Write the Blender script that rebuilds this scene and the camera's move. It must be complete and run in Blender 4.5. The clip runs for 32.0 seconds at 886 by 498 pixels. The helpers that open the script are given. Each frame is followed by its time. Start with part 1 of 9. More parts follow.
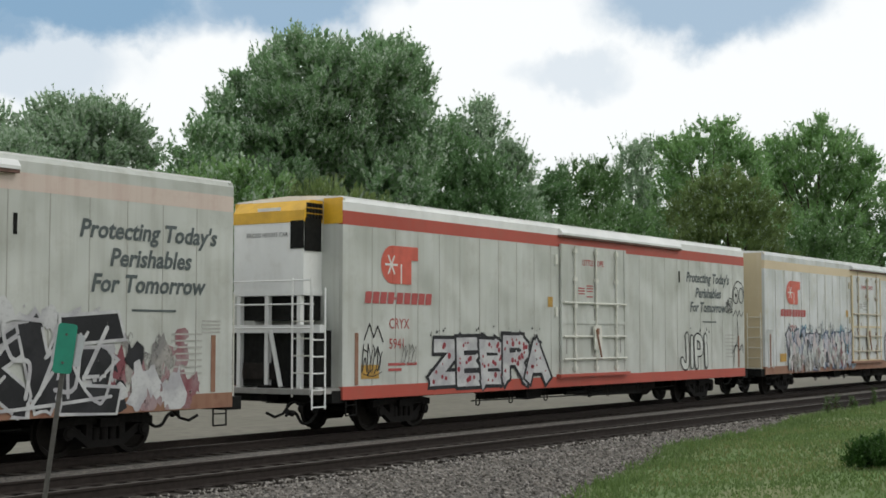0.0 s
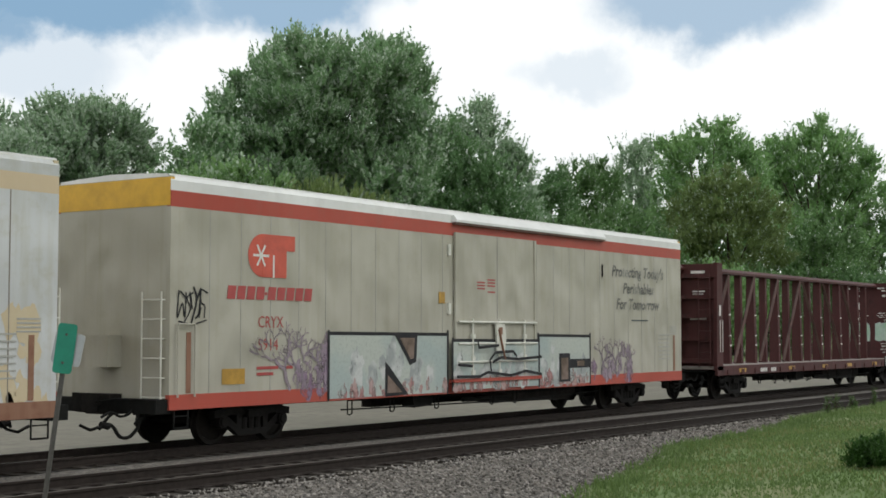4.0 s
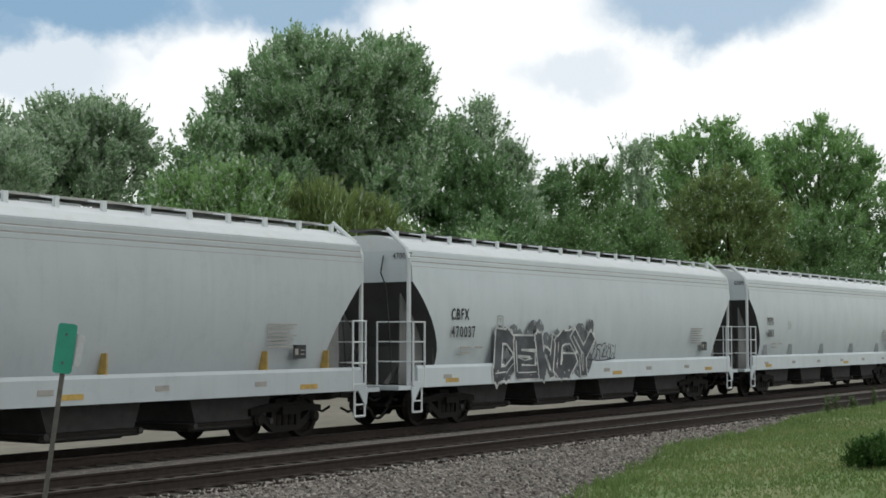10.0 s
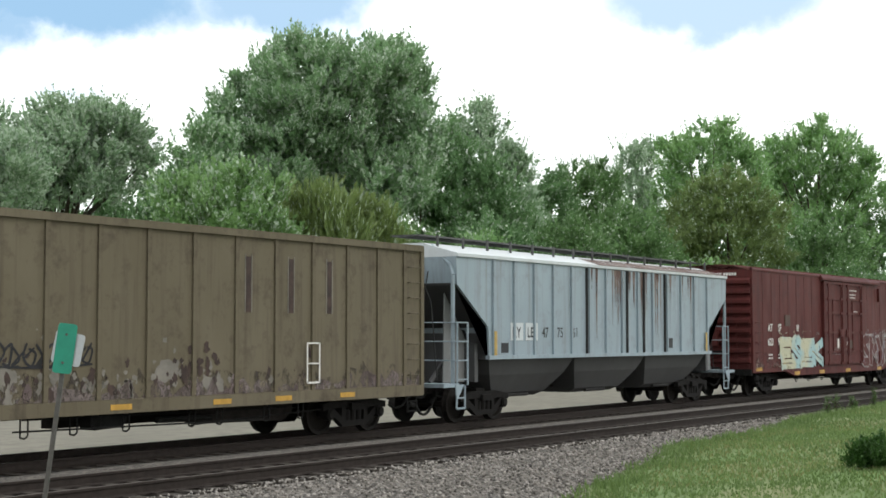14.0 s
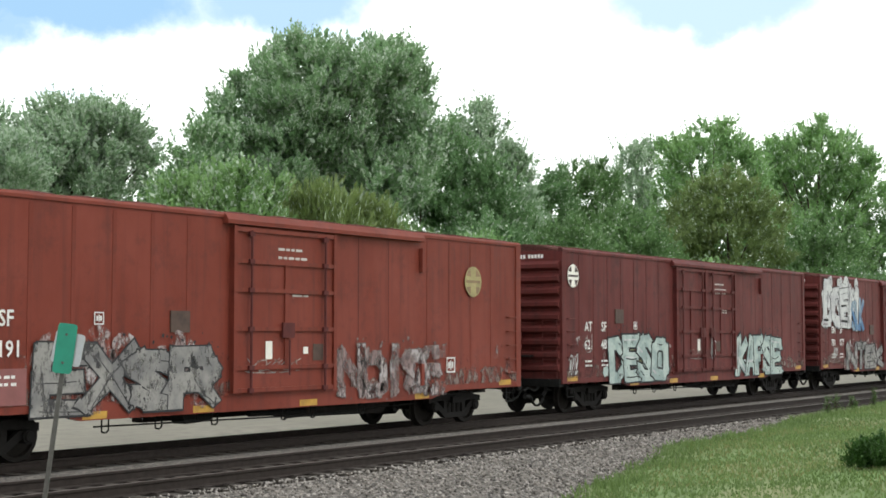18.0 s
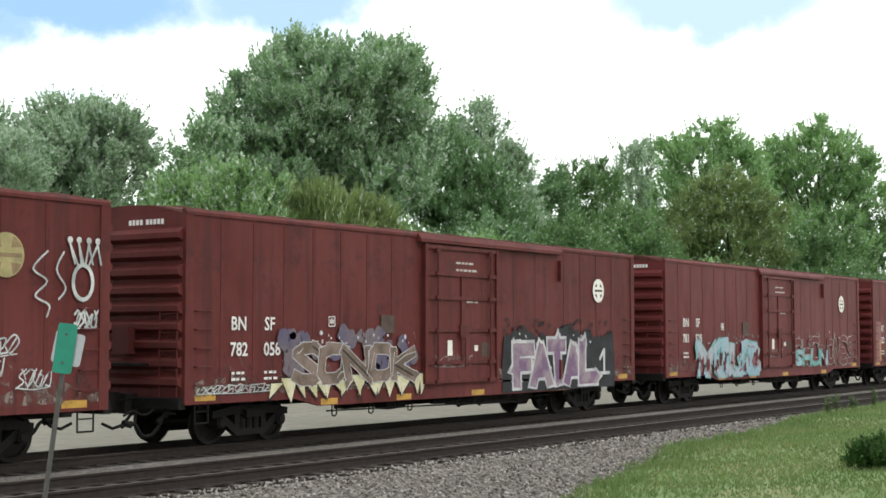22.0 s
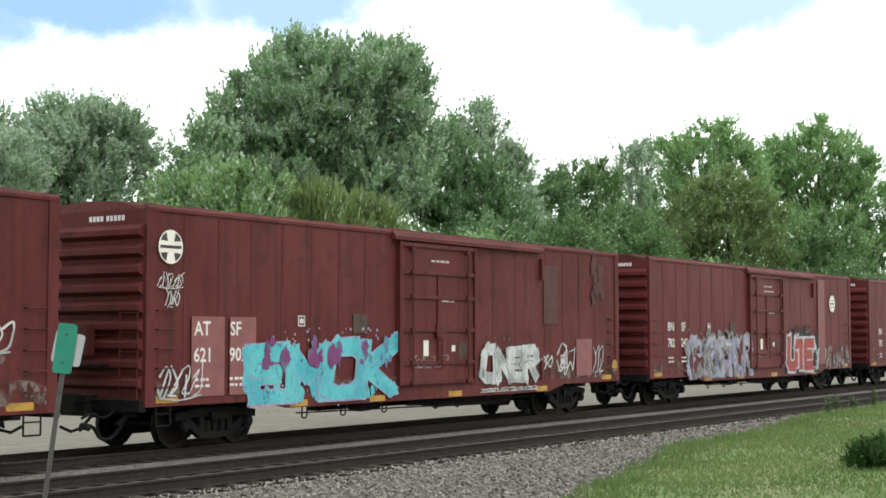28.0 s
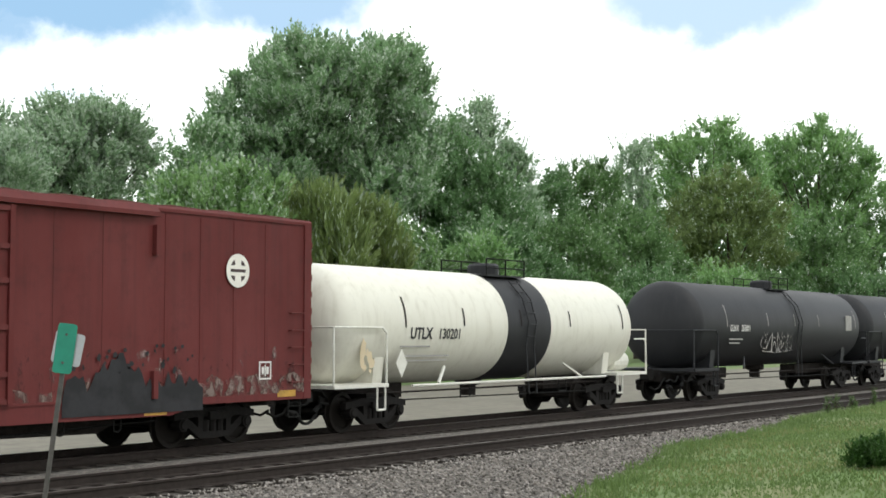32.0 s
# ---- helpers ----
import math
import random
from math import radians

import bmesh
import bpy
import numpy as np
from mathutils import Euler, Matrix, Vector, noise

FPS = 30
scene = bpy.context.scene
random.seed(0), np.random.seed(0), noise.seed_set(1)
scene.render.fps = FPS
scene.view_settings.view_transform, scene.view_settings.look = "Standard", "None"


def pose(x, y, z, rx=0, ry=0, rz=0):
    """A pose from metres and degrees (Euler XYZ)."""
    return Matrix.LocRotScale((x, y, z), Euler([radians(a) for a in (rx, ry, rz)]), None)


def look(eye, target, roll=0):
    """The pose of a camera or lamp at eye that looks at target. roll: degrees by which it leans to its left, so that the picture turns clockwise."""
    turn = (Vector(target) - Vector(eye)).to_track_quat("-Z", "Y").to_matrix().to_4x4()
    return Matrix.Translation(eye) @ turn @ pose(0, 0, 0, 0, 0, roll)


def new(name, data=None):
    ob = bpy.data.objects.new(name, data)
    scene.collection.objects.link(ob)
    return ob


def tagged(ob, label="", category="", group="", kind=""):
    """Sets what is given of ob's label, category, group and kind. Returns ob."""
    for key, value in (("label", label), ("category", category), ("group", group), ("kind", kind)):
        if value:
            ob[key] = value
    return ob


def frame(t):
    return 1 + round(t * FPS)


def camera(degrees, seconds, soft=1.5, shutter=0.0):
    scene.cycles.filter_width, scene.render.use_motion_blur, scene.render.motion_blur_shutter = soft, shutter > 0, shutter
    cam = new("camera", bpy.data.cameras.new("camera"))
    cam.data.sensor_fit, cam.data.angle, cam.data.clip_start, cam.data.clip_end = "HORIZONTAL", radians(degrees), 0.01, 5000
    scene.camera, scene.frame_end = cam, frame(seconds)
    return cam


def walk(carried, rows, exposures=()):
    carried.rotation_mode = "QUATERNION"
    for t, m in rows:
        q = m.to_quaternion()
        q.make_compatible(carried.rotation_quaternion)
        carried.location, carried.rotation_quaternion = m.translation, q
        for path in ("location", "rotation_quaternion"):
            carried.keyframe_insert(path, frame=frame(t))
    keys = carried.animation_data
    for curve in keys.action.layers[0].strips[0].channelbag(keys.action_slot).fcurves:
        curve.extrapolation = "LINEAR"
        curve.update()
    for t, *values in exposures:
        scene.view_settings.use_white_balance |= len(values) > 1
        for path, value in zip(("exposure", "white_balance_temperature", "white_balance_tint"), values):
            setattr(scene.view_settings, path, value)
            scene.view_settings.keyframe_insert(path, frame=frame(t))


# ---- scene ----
cam = camera(34.37, 32.0, soft=1.65)
EYE_Z = 2.08
HEADING, TILT = radians(33.98), radians(3.48)
VIEW = look((0, 0, EYE_Z), (math.cos(HEADING), math.sin(HEADING), EYE_Z + math.tan(TILT)))
walk(cam, [(0.0, VIEW), (32.0, VIEW)], exposures=[(t, e, 6450, 8) for t, e in ((0.0, -0.86), (3.5, -0.84), (5.5, -0.40), (7.0, -0.18), (8.0, -0.76), (9.0, -0.80), (13.0, -0.72), (14.2, -0.18), (16.0, -0.08), (30.5, -0.08), (32.0, -0.22))])

# ---- world and sun ----
SUN_EL, SUN_AZ = radians(50), radians(284)   # high sun behind thin cloud, behind the camera's right shoulder
world = bpy.data.worlds.new("world")
scene.world = world
world.use_nodes = True
wn, wl = world.node_tree.nodes, world.node_tree.links
wn.clear()
w_out, w_bg = wn.new("ShaderNodeOutputWorld"), wn.new("ShaderNodeBackground")
w_sky = wn.new("ShaderNodeTexSky")
w_sky.sky_type, w_sky.sun_disc = "NISHITA", False
w_sky.sun_elevation, w_sky.sun_rotation = SUN_EL, radians(90) - SUN_AZ
w_co = wn.new("ShaderNodeTexCoord")


def sky_math(op, *ins):
    n = wn.new("ShaderNodeMath")
    n.operation, n.use_clamp = op, op != "SUBTRACT"
    for i, v in enumerate(ins):
        if isinstance(v, (int, float)):
            n.inputs[i].default_value = v
        else:
            wl.new(v, n.inputs[i])
    return n.outputs[0]


w_noise = wn.new("ShaderNodeTexNoise")
w_noise.inputs["Scale"].default_value, w_noise.inputs["Detail"].default_value, w_noise.inputs["Roughness"].default_value = 16.0, 6.0, 0.58
wl.new(w_co.outputs["Generated"], w_noise.inputs["Vector"])
w_off = wn.new("ShaderNodeVectorMath")
w_off.operation = "SUBTRACT"
w_off.inputs[1].default_value = (0.5, 0.5, 0.5)
wl.new(w_noise.outputs["Color"], w_off.inputs[0])
w_small = wn.new("ShaderNodeVectorMath")
w_small.operation = "SCALE"
w_small.inputs["Scale"].default_value = 0.075
wl.new(w_off.outputs[0], w_small.inputs[0])
w_dir = wn.new("ShaderNodeVectorMath")
w_dir.operation = "ADD"
wl.new(w_co.outputs["Generated"], w_dir.inputs[0])
wl.new(w_small.outputs[0], w_dir.inputs[1])
# thin places in the cloud: bearing and height in degrees, size, strength
w_thin = 0.0
for bearing, height, size, strength in ((48.6, 13.35, 0.100, 0.95), (51.8, 13.15, 0.105, 0.9), (40.6, 13.75, 0.091, 0.85), (43.15, 13.17, 0.034, 0.7), (23.2, 13.6, 0.097, 0.75), (24.88, 13.13, 0.043, 0.45), (28.66, 10.52, 0.047, 0.28), (49.92, 10.7, 0.075, 0.36), (36.1, 14.66, 0.075, 0.5),
                                        (80, 20, 0.25, 0.8), (-10, 18, 0.2, 0.7), (120, 30, 0.3, 0.8), (200, 40, 0.4, 0.7), (280, 55, 0.35, 0.8), (330, 30, 0.3, 0.7)):
    a, e = radians(bearing), radians(height)
    far_from = wn.new("ShaderNodeVectorMath")
    far_from.operation = "DISTANCE"
    flat = wn.new("ShaderNodeVectorMath")
    flat.operation = "MULTIPLY"
    flat.inputs[1].default_value = (1, 1, 2.3)
    wl.new(w_dir.outputs[0], flat.inputs[0])
    wl.new(flat.outputs[0], far_from.inputs[0])
    far_from.inputs[1].default_value = (math.cos(a) * math.cos(e), math.sin(a) * math.cos(e), 2.3 * math.sin(e))
    near = wn.new("ShaderNodeMapRange")
    near.interpolation_type = "SMOOTHSTEP"
    for i, v in enumerate((size * 0.55, size * 1.12, strength, 0.0)):
        near.inputs[i + 1].default_value = v
    wl.new(far_from.outputs["Value"], near.inputs[0])
    w_thin = sky_math("MAXIMUM", near.outputs[0], w_thin)
w_gain = wn.new("ShaderNodeVectorMath")
w_gain.operation = "SCALE"
w_gain.inputs["Scale"].default_value = 0.10
wl.new(w_sky.outputs["Color"], w_gain.inputs[0])
w_veil = wn.new("ShaderNodeMix")
w_veil.data_type = "RGBA"
w_veil.inputs["Factor"].default_value = 0.86
w_veil.inputs["B"].default_value = (0.42, 0.74, 1.10, 1)
wl.new(w_gain.outputs[0], w_veil.inputs["A"])
w_mix = wn.new("ShaderNodeMix")
w_mix.data_type = "RGBA"
w_mix.inputs["A"].default_value = (1.80, 1.82, 1.84, 1)
wl.new(w_thin, w_mix.inputs["Factor"])
wl.new(w_veil.outputs["Result"], w_mix.inputs["B"])
wl.new(w_mix.outputs["Result"], w_bg.inputs["Color"])
wl.new(w_bg.outputs["Background"], w_out.inputs["Surface"])
w_bg.inputs["Strength"].default_value = 1.0

sun = new("sun", bpy.data.lights.new("sun", "SUN"))
sun.data.energy, sun.data.angle, sun.data.color = 1.15, radians(14), (1.0, 0.95, 0.88)
sun.matrix_world = look((0, 0, 60), (-60 * math.cos(SUN_AZ) / math.tan(SUN_EL), -60 * math.sin(SUN_AZ) / math.tan(SUN_EL), 0))


# ---- materials ----
def shader(name, rough=0.6, metal=0.0):
    m = bpy.data.materials.new(name)
    m.use_nodes = True
    nd, lk = m.node_tree.nodes, m.node_tree.links
    b = nd["Principled BSDF"]
    b.inputs["Roughness"].default_value, b.inputs["Metallic"].default_value = rough, metal
    return m, nd, lk, b


def noise_node(nd, lk, co, scale, detail=4.0, rough=0.6, stretch=(1, 1, 1)):
    mp = nd.new("ShaderNodeMapping")
    mp.inputs["Scale"].default_value = stretch
    n = nd.new("ShaderNodeTexNoise")
    n.inputs["Scale"].default_value, n.inputs["Detail"].default_value, n.inputs["Roughness"].default_value = scale, detail, rough
    lk.new(co, mp.inputs["Vector"])
    lk.new(mp.outputs["Vector"], n.inputs["Vector"])
    return n


def ramp_node(nd, lk, value, p0, p1, c0=(0, 0, 0), c1=(1, 1, 1)):
    r = nd.new("ShaderNodeValToRGB")
    e = r.color_ramp.elements
    e[0].position, e[0].color, e[1].position, e[1].color = p0, (*c0, 1), p1, (*c1, 1)
    lk.new(value, r.inputs["Fac"])
    return r.outputs["Color"]


def mixed(nd, lk, fac, a, b, mode="MIX"):
    x = nd.new("ShaderNodeMix")
    x.data_type, x.blend_type = "RGBA", mode
    for sock, v in (("Factor", fac), ("A", a), ("B", b)):
        if isinstance(v, (int, float)):
            x.inputs[sock].default_value = v
        elif isinstance(v, tuple):
            x.inputs[sock].default_value = (*v, 1)
        else:
            lk.new(v, x.inputs[sock])
    return x.outputs["Result"]


def bumped(nd, lk, b, height, strength=0.3, distance=0.01):
    k = nd.new("ShaderNodeBump")
    k.inputs["Strength"].default_value, k.inputs["Distance"].default_value = strength, distance
    lk.new(height, k.inputs["Height"])
    lk.new(k.outputs["Normal"], b.inputs["Normal"])


def coords(nd, which="Object"):
    return nd.new("ShaderNodeTexCoord").outputs[which]


def paint(name, col, dirt=(0.05, 0.04, 0.03), amount=0.5, streak=0.5, rough=0.5, fade=1.25, metal=0.0, dent=0.0):
    """Weathered paint: faded patches, vertical streaks of dirt, fine speckle, and dents in thin sheet."""
    m, nd, lk, b = shader(name, rough, metal)
    b.inputs["Specular IOR Level"].default_value = 0.28
    co = coords(nd)
    big = noise_node(nd, lk, co, 0.42, 7, 0.62, (1.0, 1.0, 0.7))
    pale = tuple(min(1.0, c * fade + 0.01) for c in col)
    c = mixed(nd, lk, ramp_node(nd, lk, big.outputs["Fac"], 0.35, 0.68), col, pale)
    st = noise_node(nd, lk, co, 1.0, 6, 0.62, (5.0, 5.0, 0.28))
    k = ramp_node(nd, lk, st.outputs["Fac"], 0.5, 0.78, (0, 0, 0), (streak, streak, streak))
    c = mixed(nd, lk, k, c, dirt)
    pt = noise_node(nd, lk, co, 2.3, 8, 0.7)
    k = ramp_node(nd, lk, pt.outputs["Fac"], 0.52, 0.75, (0, 0, 0), (amount, amount, amount))
    c = mixed(nd, lk, k, c, dirt)
    lk.new(c, b.inputs["Base Color"])
    fine = noise_node(nd, lk, co, 30, 3, 0.6)
    bumped(nd, lk, b, fine.outputs["Fac"], 0.12, 0.004)
    if dent:
        wave = noise_node(nd, lk, co, 0.95, 1, 0.4, (1.25, 1.25, 0.8))
        k = nd.new("ShaderNodeBump")
        k.inputs["Strength"].default_value, k.inputs["Distance"].default_value = 1.0, dent
        lk.new(wave.outputs["Fac"], k.inputs["Height"])
        lk.new(k.outputs["Normal"], nd["Bump"].inputs["Normal"])
    return m


def plain(name, col, rough=0.6, metal=0.0, var=0.25, scale=6.0):
    m, nd, lk, b = shader(name, rough, metal)
    n = noise_node(nd, lk, coords(nd), scale, 5, 0.6)
    c = mixed(nd, lk, ramp_node(nd, lk, n.outputs["Fac"], 0.3, 0.7), tuple(x * (1 - var) for x in col), tuple(min(1.0, x * (1 + var)) for x in col))
    lk.new(c, b.inputs["Base Color"])
    bumped(nd, lk, b, n.outputs["Fac"], 0.15, 0.004)
    return m


def two_tone(name, a, b_col, scale=2.5, lo=0.42, hi=0.58, rough=0.6, worn=0.30):
    """Spray paint: two colours clouding into each other, fine speckle, worn through in places."""
    m, nd, lk, b = shader(name, rough)
    co = coords(nd)
    n = noise_node(nd, lk, co, scale, 3, 0.5)
    c = ramp_node(nd, lk, n.outputs["Fac"], lo, hi, a, b_col)
    sp = noise_node(nd, lk, co, 14.0, 4, 0.7)
    c = mixed(nd, lk, ramp_node(nd, lk, sp.outputs["Fac"], 0.5, 0.72, (0, 0, 0), (0.45, 0.45, 0.45)), c, tuple(x * 0.45 for x in a))
    lk.new(c, b.inputs["Base Color"])
    if worn:
        w = noise_node(nd, lk, co, 3.2, 8, 0.72, (1.6, 1.6, 0.8))
        lk.new(ramp_node(nd, lk, w.outputs["Fac"], worn, worn + 0.13), b.inputs["Alpha"])
    return m


def leaf_material(name, dark, light, silver=0.0):
    m, nd, lk, b = shader(name, 0.42)
    co = coords(nd)
    n = noise_node(nd, lk, co, 0.35, 4, 0.6)
    geo = nd.new("ShaderNodeNewGeometry")
    c = mixed(nd, lk, ramp_node(nd, lk, n.outputs["Fac"], 0.35, 0.65), dark, light)
    c = mixed(nd, lk, ramp_node(nd, lk, geo.outputs["Random Per Island"], 0.2, 1.0, (0, 0, 0), (0.5, 0.5, 0.5)), c, tuple(x * 1.5 for x in light))
    if silver:
        k = ramp_node(nd, lk, geo.outputs["Random Per Island"], 1.0 - silver, 1.0 - silver * 0.5)
        c = mixed(nd, lk, k, c, (0.50, 0.58, 0.46))
    lk.new(c, b.inputs["Base Color"])
    tr = nd.new("ShaderNodeBsdfTranslucent")
    lk.new(c, tr.inputs["Color"])
    mx = nd.new("ShaderNodeMixShader")
    mx.inputs["Fac"].default_value = 0.48
    lk.new(b.outputs["BSDF"], mx.inputs[1])
    lk.new(tr.outputs["BSDF"], mx.inputs[2])
    lk.new(mx.outputs["Shader"], nd["Material Output"].inputs["Surface"])
    return m


def ground_material(name, cols, scales, bump=0.4, dist=0.03, rough=0.9):
    """Three colours mixed by noise at two scales."""
    m, nd, lk, b = shader(name, rough)
    co = coords(nd)
    n1, n2 = noise_node(nd, lk, co, scales[0], 5, 0.6), noise_node(nd, lk, co, scales[1], 4, 0.65)
    c = mixed(nd, lk, ramp_node(nd, lk, n1.outputs["Fac"], 0.38, 0.64), cols[0], cols[1])
    c = mixed(nd, lk, ramp_node(nd, lk, n2.outputs["Fac"], 0.42, 0.68), c, cols[2])
    lk.new(c, b.inputs["Base Color"])
    bumped(nd, lk, b, n2.outputs["Fac"], bump, dist)
    return m


def gravel_material(name, lo, hi):
    m, nd, lk, b = shader(name, 0.9)
    co = coords(nd)
    v = nd.new("ShaderNodeTexVoronoi")
    v.inputs["Scale"].default_value = 17.0
    lk.new(co, v.inputs["Vector"])
    bw = nd.new("ShaderNodeSeparateColor")
    lk.new(v.outputs["Color"], bw.inputs["Color"])
    c = ramp_node(nd, lk, bw.outputs["Red"], 0.0, 1.0, lo, hi)
    n = noise_node(nd, lk, co, 0.8, 4, 0.6)
    c = mixed(nd, lk, ramp_node(nd, lk, n.outputs["Fac"], 0.35, 0.7, (0, 0, 0), (0.45, 0.45, 0.45)), c, tuple(0.5 * (a + b) * 0.75 for a, b in zip(lo, hi)))
    lk.new(c, b.inputs["Base Color"])
    inv = nd.new("ShaderNodeMath")
    inv.operation = "SUBTRACT"
    inv.inputs[0].default_value = 1.0
    lk.new(v.outputs["Distance"], inv.inputs[1])
    bumped(nd, lk, b, inv.outputs[0], 1.0, 0.05)
    return m


M_GRASS = ground_material("grass", [(0.080, 0.150, 0.034), (0.120, 0.185, 0.055), (0.170, 0.185, 0.080)], (0.22, 0.40), 0.3, 0.04)
M_BALLAST = gravel_material("ballast_stone", (0.040, 0.036, 0.031), (0.270, 0.242, 0.208))
M_BALLAST_OLD = gravel_material("dark_ballast", (0.010, 0.0095, 0.009), (0.043, 0.038, 0.034))
M_ROAD = ground_material("pale_concrete", [(0.155, 0.144, 0.109), (0.190, 0.176, 0.136), (0.122, 0.111, 0.085)], (0.25, 2.0), 0.15, 0.01)
M_RAIL = plain("rusty_rail", (0.034, 0.027, 0.023), 0.7, 0.2, 0.3, 9)
M_RAILTOP = plain("worn_rail_head", (0.10, 0.085, 0.075), 0.5, 0.5, 0.2, 9)
M_TIE = plain("weathered_tie", (0.052, 0.045, 0.038), 0.95, 0.0, 0.45, 7)
M_BLACK = plain("grimy_black_steel", (0.010, 0.010, 0.009), 0.8, 0.0, 0.4, 8)
M_TRUCK = plain("bogie_steel", (0.010, 0.009, 0.008), 0.75, 0.1, 0.4, 10)
M_WHEEL = plain("wheel_steel", (0.014, 0.012, 0.010), 0.6, 0.4, 0.3, 12)
M_UNDER = plain("underframe_grime", (0.018, 0.015, 0.013), 0.85, 0.0, 0.4, 6)
M_WHITE = plain("white_lettering", (0.66, 0.64, 0.60), 0.6, 0, 0.12, 5)
M_PRINT = plain("faded_white_print", (0.44, 0.40, 0.37), 0.6, 0, 0.2, 5)
M_DKLET = plain("dark_lettering", (0.013, 0.014, 0.016), 0.6, 0, 0.2, 5)
M_YELLOW = plain("yellow_reflector", (0.40, 0.225, 0.03), 0.5, 0, 0.25, 6)
for _m in (M_BLACK, M_TRUCK, M_WHEEL, M_UNDER, M_RAIL, M_TIE):
    _m.node_tree.nodes["Principled BSDF"].inputs["Specular IOR Level"].default_value = 0.15
M_TREE1 = leaf_material("maple_leaves", (0.16, 0.28, 0.125), (0.25, 0.395, 0.195), 0.38)
M_TREE2 = leaf_material("dark_leaves", (0.090, 0.178, 0.066), (0.145, 0.260, 0.104), 0.12)
M_TREE3 = leaf_material("bright_leaves", (0.165, 0.31, 0.105), (0.26, 0.42, 0.165), 0.14)
M_TREE5 = leaf_material("deep_green_leaves", (0.090, 0.178, 0.058), (0.140, 0.245, 0.088), 0.08)
M_TREE4 = leaf_material("olive_leaves", (0.138, 0.200, 0.060), (0.210, 0.280, 0.094), 0.1)
M_TREE6 = leaf_material("dull_olive_leaves", (0.118, 0.176, 0.054), (0.182, 0.246, 0.084), 0.08)
M_SILVER = leaf_material("silver_leaves", (0.205, 0.315, 0.175), (0.3, 0.43, 0.25), 0.5)
M_YOUNG = leaf_material("young_leaves", (0.130, 0.245, 0.075), (0.200, 0.330, 0.122), 0.22)
M_BARK = plain("bark", (0.07, 0.055, 0.042), 0.95, 0, 0.4, 5)


# ---- mesh tools ----
def mesh_of(name, bm, material, smooth=False):
    me = bpy.data.meshes.new(name)
    bmesh.ops.recalc_face_normals(bm, faces=bm.faces)
    bm.to_mesh(me)
    bm.free()
    for mt in (material if isinstance(material, (list, tuple)) else [material]):
        me.materials.append(mt)
    if smooth:
        me.shade_smooth()
    return me


def put(name, me, parent=None, m=None, label=""):
    """Link a mesh as one object, as a part if it has a parent."""
    ob = new(name, me)
    if parent is not None:
        ob.parent = parent
    if m is not None:
        ob.matrix_basis = m
    return tagged(ob, label) if label else ob


def part(name, bm, material, parent=None, label="", smooth=False, m=None):
    return put(name, mesh_of(name, bm, material, smooth), parent, m, label)


def box(bm, x0, x1, y0, y1, z0, z1):
    v = [bm.verts.new(p) for p in ((x0, y0, z0), (x1, y0, z0), (x1, y1, z0), (x0, y1, z0), (x0, y0, z1), (x1, y0, z1), (x1, y1, z1), (x0, y1, z1))]
    for f in ((0, 3, 2, 1), (4, 5, 6, 7), (0, 1, 5, 4), (1, 2, 6, 5), (2, 3, 7, 6), (3, 0, 4, 7)):
        bm.faces.new([v[i] for i in f])
    return bm


def prism(bm, outline, x0, x1, axis="x", cap=True):
    """An outline of (a, b) pairs drawn along an axis: (y, z) along x, (x, z) along y."""
    place = (lambda a, b, s: (s, a, b)) if axis == "x" else (lambda a, b, s: (a, s, b))
    r0 = [bm.verts.new(place(a, b, x0)) for a, b in outline]
    r1 = [bm.verts.new(place(a, b, x1)) for a, b in outline]
    n = len(outline)
    for i in range(n):
        bm.faces.new((r0[i], r0[(i + 1) % n], r1[(i + 1) % n], r1[i]))
    if cap:
        bm.faces.new(r0[::-1])
        bm.faces.new(r1)
    return bm


def rod(bm, p0, p1, r0, r1=None, n=6, cap=True):
    p0, p1, r1 = Vector(p0), Vector(p1), r0 if r1 is None else r1
    q = (p1 - p0).to_track_quat("Z", "Y")
    ring = lambda p, r: [bm.verts.new(p + q @ Vector((r * math.cos(a), r * math.sin(a), 0))) for a in (2 * math.pi * i / n for i in range(n))]
    a, b = ring(p0, r0), ring(p1, r1)
    for i in range(n):
        bm.faces.new((a[i], a[(i + 1) % n], b[(i + 1) % n], b[i]))
    if cap:
        bm.faces.new(a[::-1])
        bm.faces.new(b)
    return bm


def pipe(bm, pts, r, n=6):
    for a, b in zip(pts, pts[1:]):
        rod(bm, a, b, r, r, n)
    return bm


def lathe(bm, prof, n=16, axis="y"):
    """Turn (radius, along) pairs about an axis."""
    rings = []
    for r, s in prof:
        ring = []
        for i in range(n):
            a = 2 * math.pi * i / n
            c, d = r * math.cos(a), r * math.sin(a)
            ring.append(bm.verts.new((c, s, d) if axis == "y" else ((s, c, d) if axis == "x" else (c, d, s))))
        rings.append(ring)
    for p, q in zip(rings, rings[1:]):
        for i in range(n):
            bm.faces.new((p[i], p[(i + 1) % n], q[(i + 1) % n], q[i]))
    bm.faces.new(rings[0][::-1])
    bm.faces.new(rings[-1])
    return bm


def B():
    return bmesh.new()


# ---- ground and tracks ----
NEAR_Y, FAR_Y = 15.45, 20.45      # centre lines of the two tracks; rail heads lie at z = 0


def shoulder_z(y):
    return -0.10 - max(0.0, 14.05 - y) * 0.15


